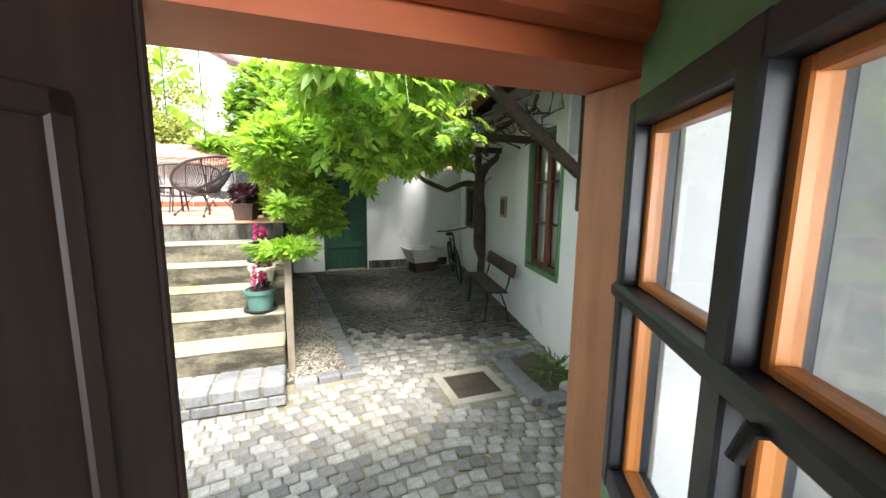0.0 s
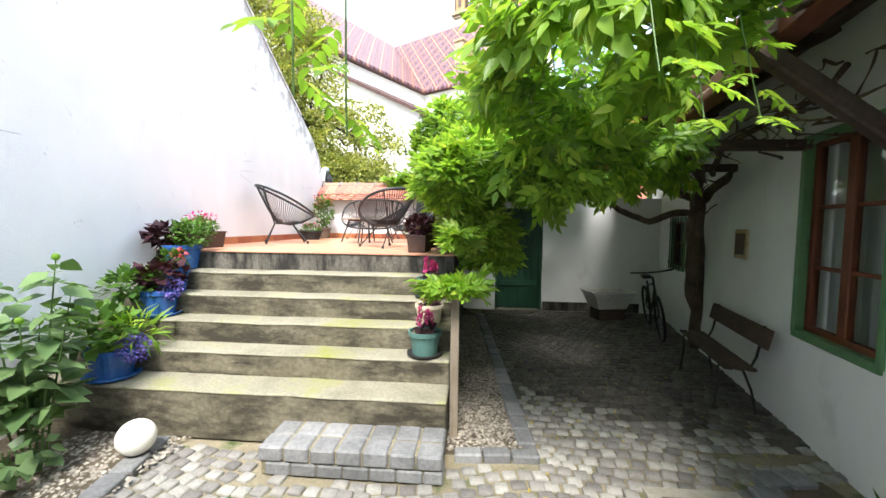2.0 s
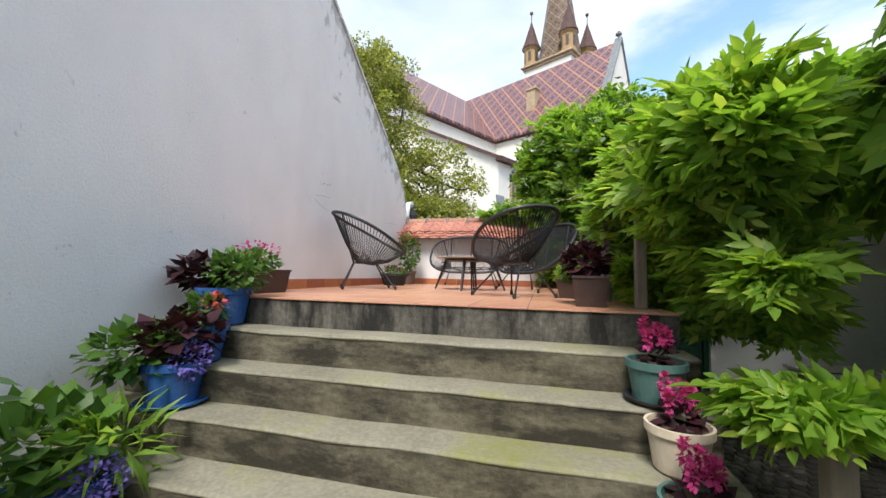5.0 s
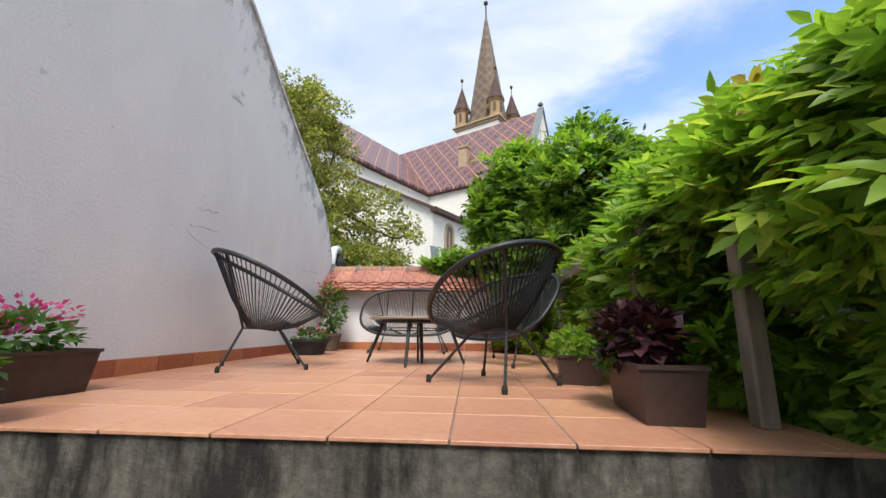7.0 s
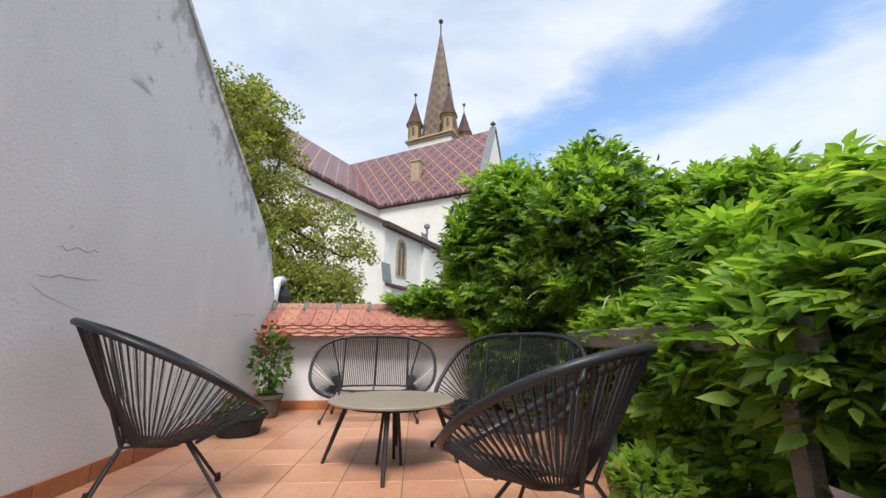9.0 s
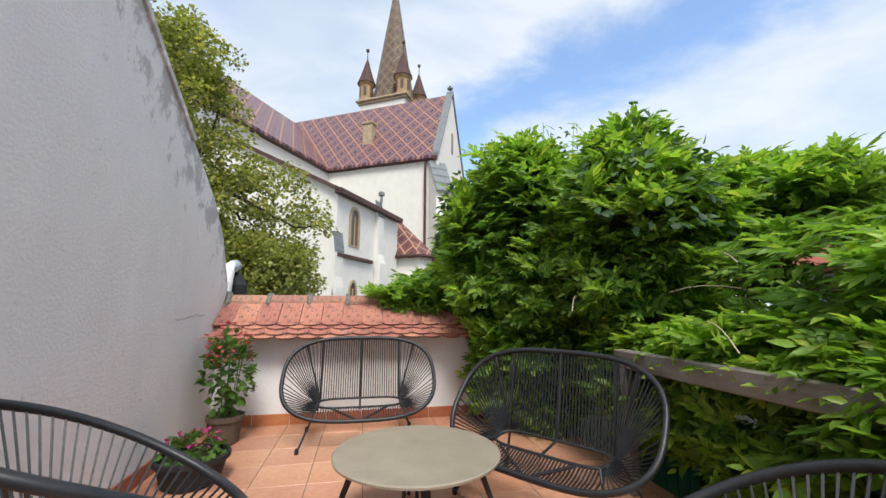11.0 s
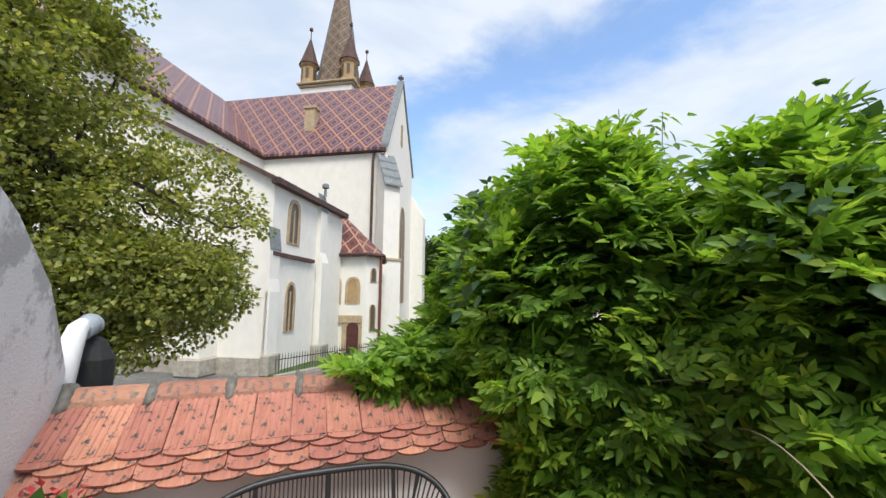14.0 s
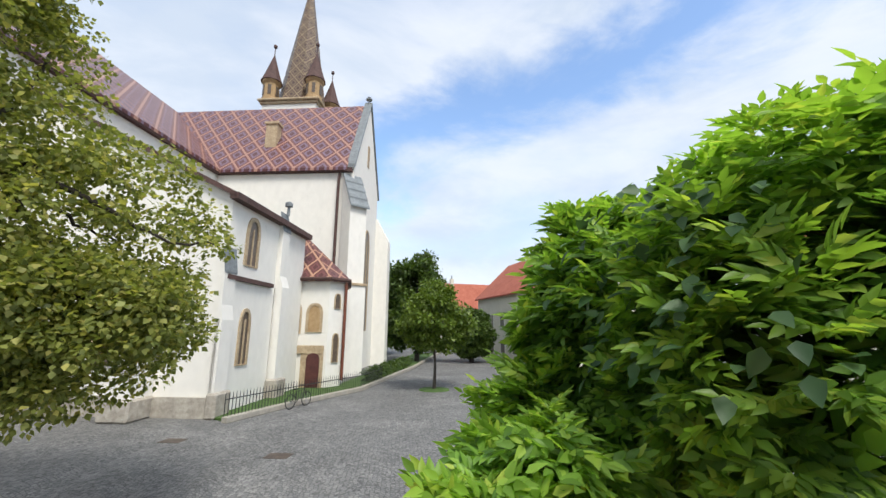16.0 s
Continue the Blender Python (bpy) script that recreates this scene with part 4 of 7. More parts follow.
door = part("door_surround", box((-10.35, 24.02, STREET), (-8.95, 24.1, 2.1)), M_STONE, church, "carved sandstone doorway")
part("lintel", box((-10.75, 23.97, 1.62), (-8.95, 24.02, 2.12), 0.02), M_STONE, door)
part("door_leaf", prism(bmesh.new(), [(x - 9.56, z - 0.45) for x, z in lancet(0.82, 2.1, 0.35)], (23.96, 24.015)), M_CHDOOR, door, "oxblood wooden church door")
church_window(church, pose(-10.9, 24.095, 2.85), 0.6, 1.8, 0.6, 0.1, 0)
win = church_window(church, pose(-9.68, 24.095, 2.95), 0.75, 1.6, 0.6, 0.16, 0)
part("blind_panel", prism(bmesh.new(), lancet(0.74, 1.58, 0.6), (-0.03, -0.014)), M_TURRET, win, "ochre blind panel")
church_window(church, pose(-8.43, 24.57, 4.4, 0, 0, 52), 0.35, 0.9, 0.4, 0.06, 0)
church_window(church, pose(-8.43, 24.57, 1.1, 0, 0, 52), 0.35, 1.7, 0.4, 0.06, 0)
# tower with spire and corner turrets
TA, TB, TH = -23.1, 47.6, 3.6
bm = bmesh.new()
quad_box(bm, (TA - TH, TB - TH, STREET), (TA + TH, TB + TH, 31.9))
part("tower_wall", bm, M_CHURCH, church)
bm = bmesh.new()
quad_box(bm, (TA - TH - 0.25, TB - TH - 0.25, 31.6), (TA + TH + 0.25, TB + TH + 0.25, 31.95), None, 0.08)
quad_box(bm, (TA - TH - 0.5, TB - TH - 0.5, 31.95), (TA + TH + 0.5, TB + TH + 0.5, 32.3), None, 0.1)
part("tower_cornice", bm, M_STONE, church, "moulded stone cornice")
bm = bmesh.new()
ring = [(TA + 3.45 * math.cos(a), TB + 3.45 * math.sin(a)) for a in [math.pi / 8 + k * math.pi / 4 for k in range(8)]]
for p, q in zip(ring, ring[1:] + ring[:1]):
    bm.faces.new([bm.verts.new((*p, 31.7)), bm.verts.new((*q, 31.7)), bm.verts.new((TA + 0.02 * (q[0] - TA), TB + 0.02 * (q[1] - TB), 54.0)), bm.verts.new((TA + 0.02 * (p[0] - TA), TB + 0.02 * (p[1] - TB), 54.0))])
bm.normal_update()
lay_uv(bm)
part("spire", bm, M_SPIRE, church, "patterned tile spire")
bm = tube(bmesh.new(), [(TA, TB, 53.6), (TA, TB, 56.4)], 0.12, 6)
bmesh.ops.create_uvsphere(bm, u_segments=8, v_segments=6, radius=0.4, matrix=Matrix.Translation((TA, TB, 56.2)))
part("spire_ball", bm, M_EAVE, church)
for dx, dy in ((-1, -1), (1, -1), (1, 1), (-1, 1)):
    tx, ty = TA + dx * 2.95, TB + dy * 2.95
    bm = lathe(bmesh.new(), [(1.15, 32.2), (1.12, 32.6), (1.0, 32.7), (1.0, 34.7), (1.2, 34.95), (1.25, 35.2)], 10)
    tur = part("turret", bm, M_TURRET, church, "ochre stone corner turret", m=pose(tx, ty, 0))
    part("turret_roof", lathe(bmesh.new(), [(1.4, 35.15), (0.95, 36.4), (0.06, 39.4), (0.06, 40.5), (0.24, 40.6), (0.24, 40.9), (0.05, 41.0)], 10), M_EAVE, tur)
    for k in range(6):
        a = k * math.pi / 3 + 0.3
        part("turret_light", box((-0.2, -0.05, 33.0), (0.2, 0.1, 34.4), 0.0, Matrix.Rotation(a, 4, "Z") @ Matrix.Translation((0, -0.98, 0))), M_CHWIN, tur)


# ---- wisteria over the passage and along the terrace
WIST = [((0.9, 4.7, 2.22), (0.95, 1.2, 0.34)), ((0.8, 6.3, 2.4), (1.05, 1.2, 0.6)), ((-0.3, 8.75, 2.95), (0.92, 1.0, 1.12)), ((0.1, 7.68, 2.95), (0.62, 0.68, 0.84)), ((1.3, 7.6, 3.22), (0.85, 0.9, 0.45)),
        ((-0.4, 8.5, 1.95), (0.5, 0.55, 0.65)), ((-1.3, 9.2, 2.5), (0.65, 0.28, 0.3)), ((-0.1, 6.9, 1.85), (0.3, 1.1, 0.4)),
        ((-0.1, 5.6, 1.98), (0.36, 0.75, 0.42)), ((1.6, 6.3, 2.8), (0.9, 2.0, 0.42)), ((0.62, 3.0, 2.55), (0.62, 0.95, 0.36)),
        ((-0.75, 8.75, 1.65), (0.2, 0.25, 0.35)), ((-0.45, 9.6, 3.0), (0.62, 0.6, 0.98)), ((-0.95, 9.75, 2.45), (0.45, 0.4, 0.45)), ((0.9, 7.2, 2.6), (0.9, 1.0, 0.5)),
        ((0.5, 3.35, 2.34), (0.34, 0.5, 0.3)), ((0.6, 3.9, 2.0), (0.3, 0.5, 0.26))]
# Leaf masses drawn in the paler, sun-coloured leaf.
BRIGHT = [((-0.18, 4.3, 2.02), (0.3, 0.55, 0.34)), ((0.05, 4.85, 2.25), (0.42, 0.65, 0.36)), 
          ((0.35, 5.6, 2.45), (0.6, 0.7, 0.36)), ((-0.12, 4.62, 1.8), (0.18, 0.26, 0.2)), ((-0.28, 4.72, 2.14), (0.2, 0.28, 0.18)), ((-0.28, 5.75, 2.08), (0.16, 0.5, 0.14)), ((-0.3, 5.2, 1.55), (0.1, 0.2, 0.1)),
           ((0.0, 5.0, 1.5), (0.1, 0.4, 0.12)), ((-0.1, 7.0, 2.15), (0.2, 0.9, 0.14)), ((-0.2, 5.35, 2.1), (0.24, 0.6, 0.3)), ((0.02, 4.35, 1.58), (0.2, 0.34, 0.2)), ((-0.15, 6.4, 2.15), (0.22, 0.7, 0.25)), ((0.16, 4.8, 1.42), (0.3, 0.45, 0.34)), ((-0.12, 5.75, 1.5), (0.2, 0.85, 0.3))]


def clear_of_walk(p):
    """Keeps the walked line over the steps and the passage under the leaves free."""
    return ((p[:, 0] > -0.75) | (p[:, 1] > 8.2)) & (p[:, 2] > 1.02)


def thinner_over_passage(c):
    if c[0] > 0.45 and c[1] < 4.0:
        return 0.24
    return 0.4 if c[0] > 0.45 and c[1] < 7.4 else 1.0


def wisteria_fans(name, blobs, per_m2, material, parent, length=(0.2, 0.3), leaves=6, label="", inward=0.22, pairs=4, lift=0.1, droop=0.0):
    """Tiers of flat fans: several feathered leaves spreading out from each shoot tip."""
    c, n = on_blobs(blobs, per_m2, inward, clear_of_walk, thinner_over_passage)
    k = len(c)
    out_h = n * (1.0, 1.0, 0.0)
    p = np.repeat(c, leaves, 0)
    nn = np.repeat(n, leaves, 0)
    oh = np.repeat(out_h, leaves, 0)
    m = len(p)
    az = np.repeat(RNG.uniform(0, 6.28, k), leaves) + np.tile(np.arange(leaves) * 6.283 / leaves, k) + RNG.normal(0, 0.25, m)
    flat = np.stack([np.cos(az), np.sin(az), np.zeros(m)], 1)
    rise = np.repeat(RNG.uniform(-0.3, 0.35, k), leaves) + RNG.normal(0, 0.2, m) + np.clip(nn[:, 2], -0.1, 1) * 0.25 + lift - droop
    along = unit(flat * 0.75 + oh * 0.85) + np.stack([np.zeros(m), np.zeros(m), rise], 1)
    normal = np.tile([0, 0, 0.75], (m, 1)) + nn * 0.7 + RNG.normal(0, 0.26, (m, 3))
    size = np.repeat(RNG.uniform(*length, k), leaves) * RNG.uniform(0.8, 1.15, m)
    fr = leaflets(p - nn * 0.1 + RNG.normal(0, 0.02, (m, 3)), along, normal, size, pairs, 0.72, 0.46)
    return part(name, scatter(name, FAN_LEAF, LEAF_TRI, fr, material), None, parent, label)


FAN_LEAF = LEAF * (1.05, 1, 1)
wisteria = thing("wisteria", YARD, "old wisteria vine with dense green hanging leaves", "climbing plant")
wisteria_fans("foliage", WIST, 46, M_WISTERIA, wisteria, (0.13, 0.21), 6)
wisteria_fans("tip_foliage", [b for b in WIST if thinner_over_passage(b[0]) == 1.0], 34, M_WISTBRIGHT, wisteria, (0.12, 0.2), 5, "leaf tips with sunlight in their pale colour", -0.1, 4, 0.55)
pt, nr = on_blobs([WIST[2], WIST[3], WIST[12]], 150, 0.02, lambda q: clear_of_walk(q) & (q[:, 2] > 2.9) & (np.sin(q[:, 0] * 4.1 + 1.0) + np.sin(q[:, 1] * 3.7) + np.sin(q[:, 2] * 4.3) > 0.35))
al = unit(nr * (1, 1, 0.2) + RNG.normal(0, 0.5, nr.shape) + (0, 0, -0.5))
part("dark_climber_foliage", scatter("dark_climber_foliage", LEAF * (1.6, 1, 1), LEAF_TRI, frames_from(pt + nr * 0.1, al, nr + RNG.normal(0, 0.3, nr.shape) + (0, 0, 0.6), RNG.uniform(0.06, 0.1, len(pt))), M_IVYDARK), None, wisteria, "patches of broad dark leaves")
# Sun-coloured tips are left off the masses shaded by the eaves.
wisteria_fans("canopy_tip_foliage", WIST[10:11] + WIST[15:], 40, M_WISTBRIGHT, wisteria, (0.17, 0.27), 5, "leaf tips with sunlight in their pale colour", -0.04, 4, 0.1)
wisteria_fans("bright_foliage", BRIGHT, 46, M_WISTBRIGHT, wisteria, (0.14, 0.22), 6, "yellow-green leaves with sunlight in the colour", 0.2, 4, 0.1, 0.05)
wisteria_fans("pale_foliage", BRIGHT[:-2], 20, M_WISTBRIGHT, wisteria, (0.13, 0.21), 5, "pale leaf tips", -0.1, 4, 0.5)
inner = [(c, tuple(0.75 * x for x in r)) for c, r in WIST if min(r) > 0.28 and c[1] > 7.3 or c == (-0.1, 5.6, 1.98)]
inner += [((0.2, 8.7, 2.5), (0.5, 0.7, 0.75)), ((-0.2, 9.2, 2.5), (0.4, 0.5, 0.7))]
wisteria_fans("inner_foliage", inner, 22, M_WISTERIA, wisteria, (0.24, 0.34), 5, "", 0.2, 4)
wisteria_fans("drooping_foliage", WIST[10:11] + WIST[15:] + WIST[:1], 22, M_WISTBRIGHT, wisteria, (0.2, 0.3), 4, "long hanging leaves", 0.2, 5, 0.0, 0.9)
wisteria_fans("lower_tuft", [((-0.16, 3.62, 1.13), (0.2, 0.18, 0.11)), ((-0.12, 3.9, 1.5), (0.12, 0.18, 0.14))], 110, M_WISTBRIGHT, wisteria, (0.12, 0.18), 5, "bright tuft of leaves on the post", 0.4)
wisteria_fans("yellow_leaves", WIST[10:11] + BRIGHT[1:2] + WIST[:2], 1.8, M_YELLOWLEAF, wisteria, (0.16, 0.22), 3, "a few yellowed leaves", 0.03)

# trunk rising beside the house wall, with twisted limbs
def limb(bm, pts, r0, r1, wob=0.03, sides=8):
    out = []
    P = [Vector(p) for p in pts]
    for i in range(len(P) - 1):
        for k in range(5):
            f = k / 5
            q = P[i].lerp(P[i + 1], f)
            out.append(q + Vector((noise.noise(q * 3.1), noise.noise(q * 3.1 + Vector((9, 0, 0))), noise.noise(q * 3.1 + Vector((0, 9, 0))))) * wob * (0 if i == 0 and k == 0 else 1))
    out.append(P[-1])
    n = len(out)
    tube(bm, out, [r0 + (r1 - r0) * i / (n - 1) + 0.008 * noise.noise(out[i] * 7) for i in range(n)], sides)


TRUNK = [(3.05, 6.18, 0), (2.98, 6.12, 0.5), (2.85, 6.05, 1.1), (2.82, 5.98, 1.6), (2.75, 5.85, 1.95)]
bm = bmesh.new()
limb(bm, TRUNK, 0.13, 0.085, 0.05, 10)
limb(bm, [(3.05, 6.25, 0.0), (2.93, 6.2, 0.7), (2.88, 6.05, 1.4), (2.78, 5.9, 1.9)], 0.07, 0.05, 0.05)
part("trunk", bm, M_BARK, wisteria, "twisted grey-brown trunk", True)
for pts, r in (([(2.75, 5.85, 1.85), (2.4, 5.9, 1.75), (2.0, 5.95, 1.72), (1.6, 5.7, 1.95), (1.2, 5.2, 2.3)], 0.05),
               ([(2.75, 5.85, 1.9), (2.5, 5.4, 2.2), (1.9, 4.6, 2.35), (1.2, 3.7, 2.4)], 0.06),
               ([(2.75, 5.85, 1.9), (2.9, 5.2, 2.25), (2.75, 4.3, 2.4), (2.5, 3.5, 2.5)], 0.055),
               ([(2.75, 5.85, 1.95), (2.3, 6.5, 2.3), (1.5, 7.2, 2.5), (0.5, 7.8, 2.6)], 0.05),
               ([(2.6, 5.3, 2.2), (2.2, 4.6, 2.3), (2.3, 3.8, 2.45), (2.0, 3.1, 2.5)], 0.03),
               ([(2.8, 5.4, 2.2), (2.95, 4.7, 2.3), (2.6, 4.0, 2.4), (2.8, 3.4, 2.6)], 0.025)):
    bm = bmesh.new()
    limb(bm, pts, r, r * 0.5, 0.08)
    part("limb", bm, M_BARK, wisteria, smooth=True)
bm = bmesh.new()
for k in range(46):
    a = Vector((2.4 + random.uniform(-0.5, 0.5), random.uniform(3.3, 6.3), random.uniform(2.1, 2.5)))
    pts = [a]
    for j in range(4):
        pts.append(pts[-1] + Vector((random.uniform(-0.25, 0.2), random.uniform(-0.3, 0.25), random.uniform(-0.12, 0.16))))
    limb(bm, pts, 0.009, 0.005, 0.04, 5)
tagged(part("twig_tangle", bm, M_BARK, wisteria, "tangle of bare twigs"), kind="stuff")


def spray(parent, base, length, n, sway, name="hanging_spray", pairs=5):
    """A long thin shoot with pinnate leaves along it."""
    bm = bmesh.new()
    pts = [Vector(base)]
    for k in range(8):
        pts.append(pts[-1] + Vector((sway[0] + random.uniform(-0.02, 0.02), sway[1] + random.uniform(-0.02, 0.02), sway[2])) * length / 8)
    tube(bm, pts, [0.0028] * 9, 5)
    sh = part(name, bm, M_STEM, parent)
    at, al = [], []
    for k in range(n):
        f = (k + 0.5) / n * 8
        i = min(int(f), 7)
        at.append(pts[i].lerp(pts[i + 1], f - i))
        a = k * 2.4 + random.random()
        al.append((math.cos(a), math.sin(a), -0.25))
    fr = leaflets(np.array([tuple(p) for p in at]), np.array(al), np.tile([0.2, -0.9, 0.5] if pairs == 1 else [0.1, -0.2, 1.0], (n, 1)), RNG.uniform(0.14, 0.21, n) * (1.7 if pairs == 1 else 1.0), pairs)
    part("leaves", scatter("leaves", LEAF, LEAF_TRI, fr, M_WISTERIA if pairs == 1 else M_WISTBRIGHT), None, sh)


for base, ln, n, sway in (((-0.35, 1.76, 2.88), 1.05, 9, (0.015, 0, -1)), ((-0.44, 1.66, 2.9), 1.0, 9, (0.01, 0, -1)), ((0.12, 1.95, 2.75), 0.62, 8, (-0.15, -0.15, -0.9)),
                          ((0.3, 1.9, 2.7), 0.55, 8, (0.05, -0.15, -0.9)), ((0.5, 2.1, 2.6), 0.6, 8, (0.05, -0.2, -0.9)), ((0.75, 2.3, 2.5), 0.6, 8, (0.1, -0.1, -0.9)), ((1.0, 2.4, 2.45), 0.5, 8, (0.15, -0.1, -0.9))):
    spray(wisteria, base, ln, n, sway)
for base, ln, n, sway in (((-0.35, 8.3, 3.55), 0.7, 22, (0.05, 0.05, 1)), ((-0.1, 8.25, 3.5), 0.75, 22, (0.12, 0, 1)), ((-0.6, 8.6, 3.5), 0.5, 14, (0.1, -0.1, 1)), ((0.4, 7.7, 3.2), 0.5, 14, (0.2, -0.2, 1)), ((0.1, 8.5, 3.45), 0.55, 14, (0.2, -0.2, 1)), ((1.7, 5.8, 2.95), 0.4, 12, (0.2, 0.1, 1))):
    spray(wisteria, base, ln, n, sway, "upright_shoot", 1)
for k, (u, v, z) in enumerate(((-0.75, 7.9, 2.6), (-0.6, 7.6, 2.45), (-0.3, 7.0, 2.5), (0.0, 7.0, 2.7), (0.25, 6.6, 2.6), (-0.5, 6.6, 2.3), (-0.4, 6.2, 2.3), (0.1, 6.0, 2.5))):
    a = Vector((u + 0.2, v + 0.1, z))
    pts = [a + Vector((0.06 * j * (-1 if k % 2 else 0.6), -0.09 * j, 0.03 * j - 0.007 * j * j)) for j in range(7)]
    part("tendril", tube(bmesh.new(), pts, 0.0032, 5), M_TENDRIL, wisteria, "pale bare tendril")
for c in ((0.3, 3.2, 2.34), (0.55, 2.95, 2.42), (-0.1, 4.2, 2.3)):
    n = 60
    p = np.array(c) + RNG.normal(0, 1, (n, 3)) * (0.03, 0.03, 0.07)
    tagged(part("flower_cluster", scatter("flower_cluster", LEAF, LEAF_TRI, frames_from(p, RNG.normal(size=(n, 3)), RNG.normal(size=(n, 3)), RNG.uniform(0.015, 0.03, n)), M_LILAC), None, wisteria, "pale lilac flower cluster"), kind="stuff")


# ---- trees
def tree(name, x, y, z, height, trunk_r, crown, clumps, per, size, leaf, label, group="", bark=None, low=0.28, seed=1):
    rs = random.Random(seed)
    rg = np.random.default_rng(seed)
    t = thing(name, pose(x, y, z), label, "tree", group)
    cx, cy, cz = crown[0][0]
    bm = bmesh.new()
    limb(bm, [(0, 0, -0.1), (0.05, 0, height * 0.2), (cx * 0.4, cy * 0.4, height * 0.45), (cx, cy, height * 0.8)], trunk_r, trunk_r * 0.25, trunk_r * 0.4, 10)
    part("trunk", bm, bark or M_TREEBARK, t, smooth=True)
    cs = []
    for k in range(clumps):
        d = Vector((rs.gauss(0, 1), rs.gauss(0, 1), rs.gauss(0, 1))).normalized()
        f = rs.uniform(0.45, 1.0) ** 0.6 * (1 + 0.2 * noise.noise(d * 2.3 + Vector((seed, 0, 0))))
        (ex, ey, ez), (rx, ry, rz) = crown[k % len(crown)]
        cs.append(Vector((ex + d.x * rx * f, ey + d.y * ry * f, ez + d.z * rz * f)))
    for k in range(min(44, clumps // 12)):
        c = cs[k]
        h = height * (low + 0.4 * rs.random())
        bm = bmesh.new()
        s = Vector((cx * 0.4, cy * 0.4, h))
        way = c - s
        limb(bm, [s, s + way * 0.35 + Vector((0.04 * way.y, -0.04 * way.x, 0.16 * abs(way.x) + 0.1)), s + way * 0.7 + Vector((-0.05 * way.y, 0.05 * way.x, 0.1)), c], trunk_r * 0.26, 0.015, 0.22, 6)
        part("branch", bm, bark or M_TREEBARK, t, smooth=True)
    C = np.array([tuple(c) for c in cs])
    R = np.repeat(rg.uniform(0.55, 1.0, clumps) * (0.55 if len(crown) > 1 else min(rx, ry, rz) * 0.26), per)
    d = unit(rg.normal(size=(clumps * per, 3)))
    p = np.repeat(C, per, 0) + d * (R * rg.random(clumps * per) ** 0.4)[:, None] * (1.15, 1.15, 0.75)
    n = clumps * per
    fr = frames_from(p, unit(d + rg.normal(0, 0.6, (n, 3)) + np.array([0, 0, -0.35])), unit(rg.normal(0, 0.5, (n, 3)) + np.array([0, 0, 1.0])), rg.uniform(0.7, 1.2, n) * size)
    part("crown", scatter("crown", BROAD, BROAD_TRI, fr, leaf), None, t)
    return t


BROAD = np.array([(0, 0, 0), (-0.42, 0.4, 0.08), (0.42, 0.4, 0.08), (0, 1.0, -0.06), (0, 0.45, 0)])
BROAD_TRI = [(0, 4, 1), (0, 2, 4), (1, 4, 3), (4, 2, 3)]
tree("linden_tree", -12.8, 12.7, STREET, 11.0, 0.33, [((-0.2, 0.1, 8.0), (2.3, 2.4, 3.6)), ((1.7, 1.4, 5.0), (2.3, 2.4, 2.2)), ((-0.8, -0.7, 6.0), (2.5, 2.6, 3.4)), ((2.2, 0.9, 3.6), (1.9, 1.9, 1.3)), ((-0.8, 0.2, 9.3), (2.0, 2.1, 2.2)), ((0.4, 0.6, 3.4), (2.3, 2.0, 1.1))], 640, 130, 0.115, M_LINDEN, "large linden tree with dusty olive-green leaves", seed=3)
tree("young_tree", -2.83, 31.0, STREET, 6.2, 0.12, [((0, 0, 4.1), (2.2, 2.2, 2.2))], 130, 90, 0.2, M_YOUNGTREE, "young light green tree on the street", seed=5)
for k, (x, y, h, r) in enumerate(((-2.9, 51.5, 12.0, 3.9), (3.2, 50.7, 5.6, 2.4), (-7.5, 66, 13, 5.0))):
    tree("street_tree", x, y, STREET, h, 0.3, [((0, 0, h * 0.55), (r, r, h * 0.46))], 150, 90, 0.42, M_FARLEAF, "dark green tree down the street", "trees down the street", seed=20 + k)
bm = lathe(bmesh.new(), [(0.95, 0), (0.9, 0.06), (0.3, 0.09)], 16)
tagged(place(part("grass_patch", bm, M_GRASS), pose(-2.83, 31.0, STREET)), "round patch of grass under the young tree", "grass", kind="stuff")


# ---- entrance door: frame, dark leaf, glazed leaf
frame_in = thing("door_frame", YARD, "red-brown painted wooden frame of the entrance door", "door frame", kind="structure")
part("lintel_board", box((-0.5, ENTRY_IN + 0.02, DOOR_T - 0.027), (DOOR_R + 0.04, 0.838, DOOR_T + 0.069)), M_REDWOOD, frame_in, "red-brown lintel board")
part("head_moulding", box((DOOR_L - 0.5, ENTRY_IN - 0.06, DOOR_T + 0.02), (DOOR_R + 0.06, ENTRY_IN + 0.018, DOOR_T + 0.12), 0.015), M_REDWOOD, frame_in, "moulded red-brown head rail")
part("jamb", box((DOOR_R - 0.035, ENTRY_IN + 0.02, 0), (DOOR_R + 0.04, 0.825, DOOR_T - 0.028), 0.006), M_JAMB, frame_in, "bare weathered pine jamb")
part("jamb", box((DOOR_L - 0.028, ENTRY_IN + 0.05, 0), (-0.209, 0.71, DOOR_T - 0.028), 0.003), M_DARKLEAF, frame_in, "dark stained jamb")
part("jamb_edge", box((DOOR_L - 0.028, 0.711, 0), (-0.205, 0.723, DOOR_T - 0.028), 0.002), M_GREEN, frame_in, "green painted jamb edge")
part("sill", box((DOOR_L, ENTRY_IN, 0), (DOOR_R - 0.035, ENTRY_OUT + 0.04, 0.03), 0.006), M_CONCRETE, frame_in, "worn stone threshold")

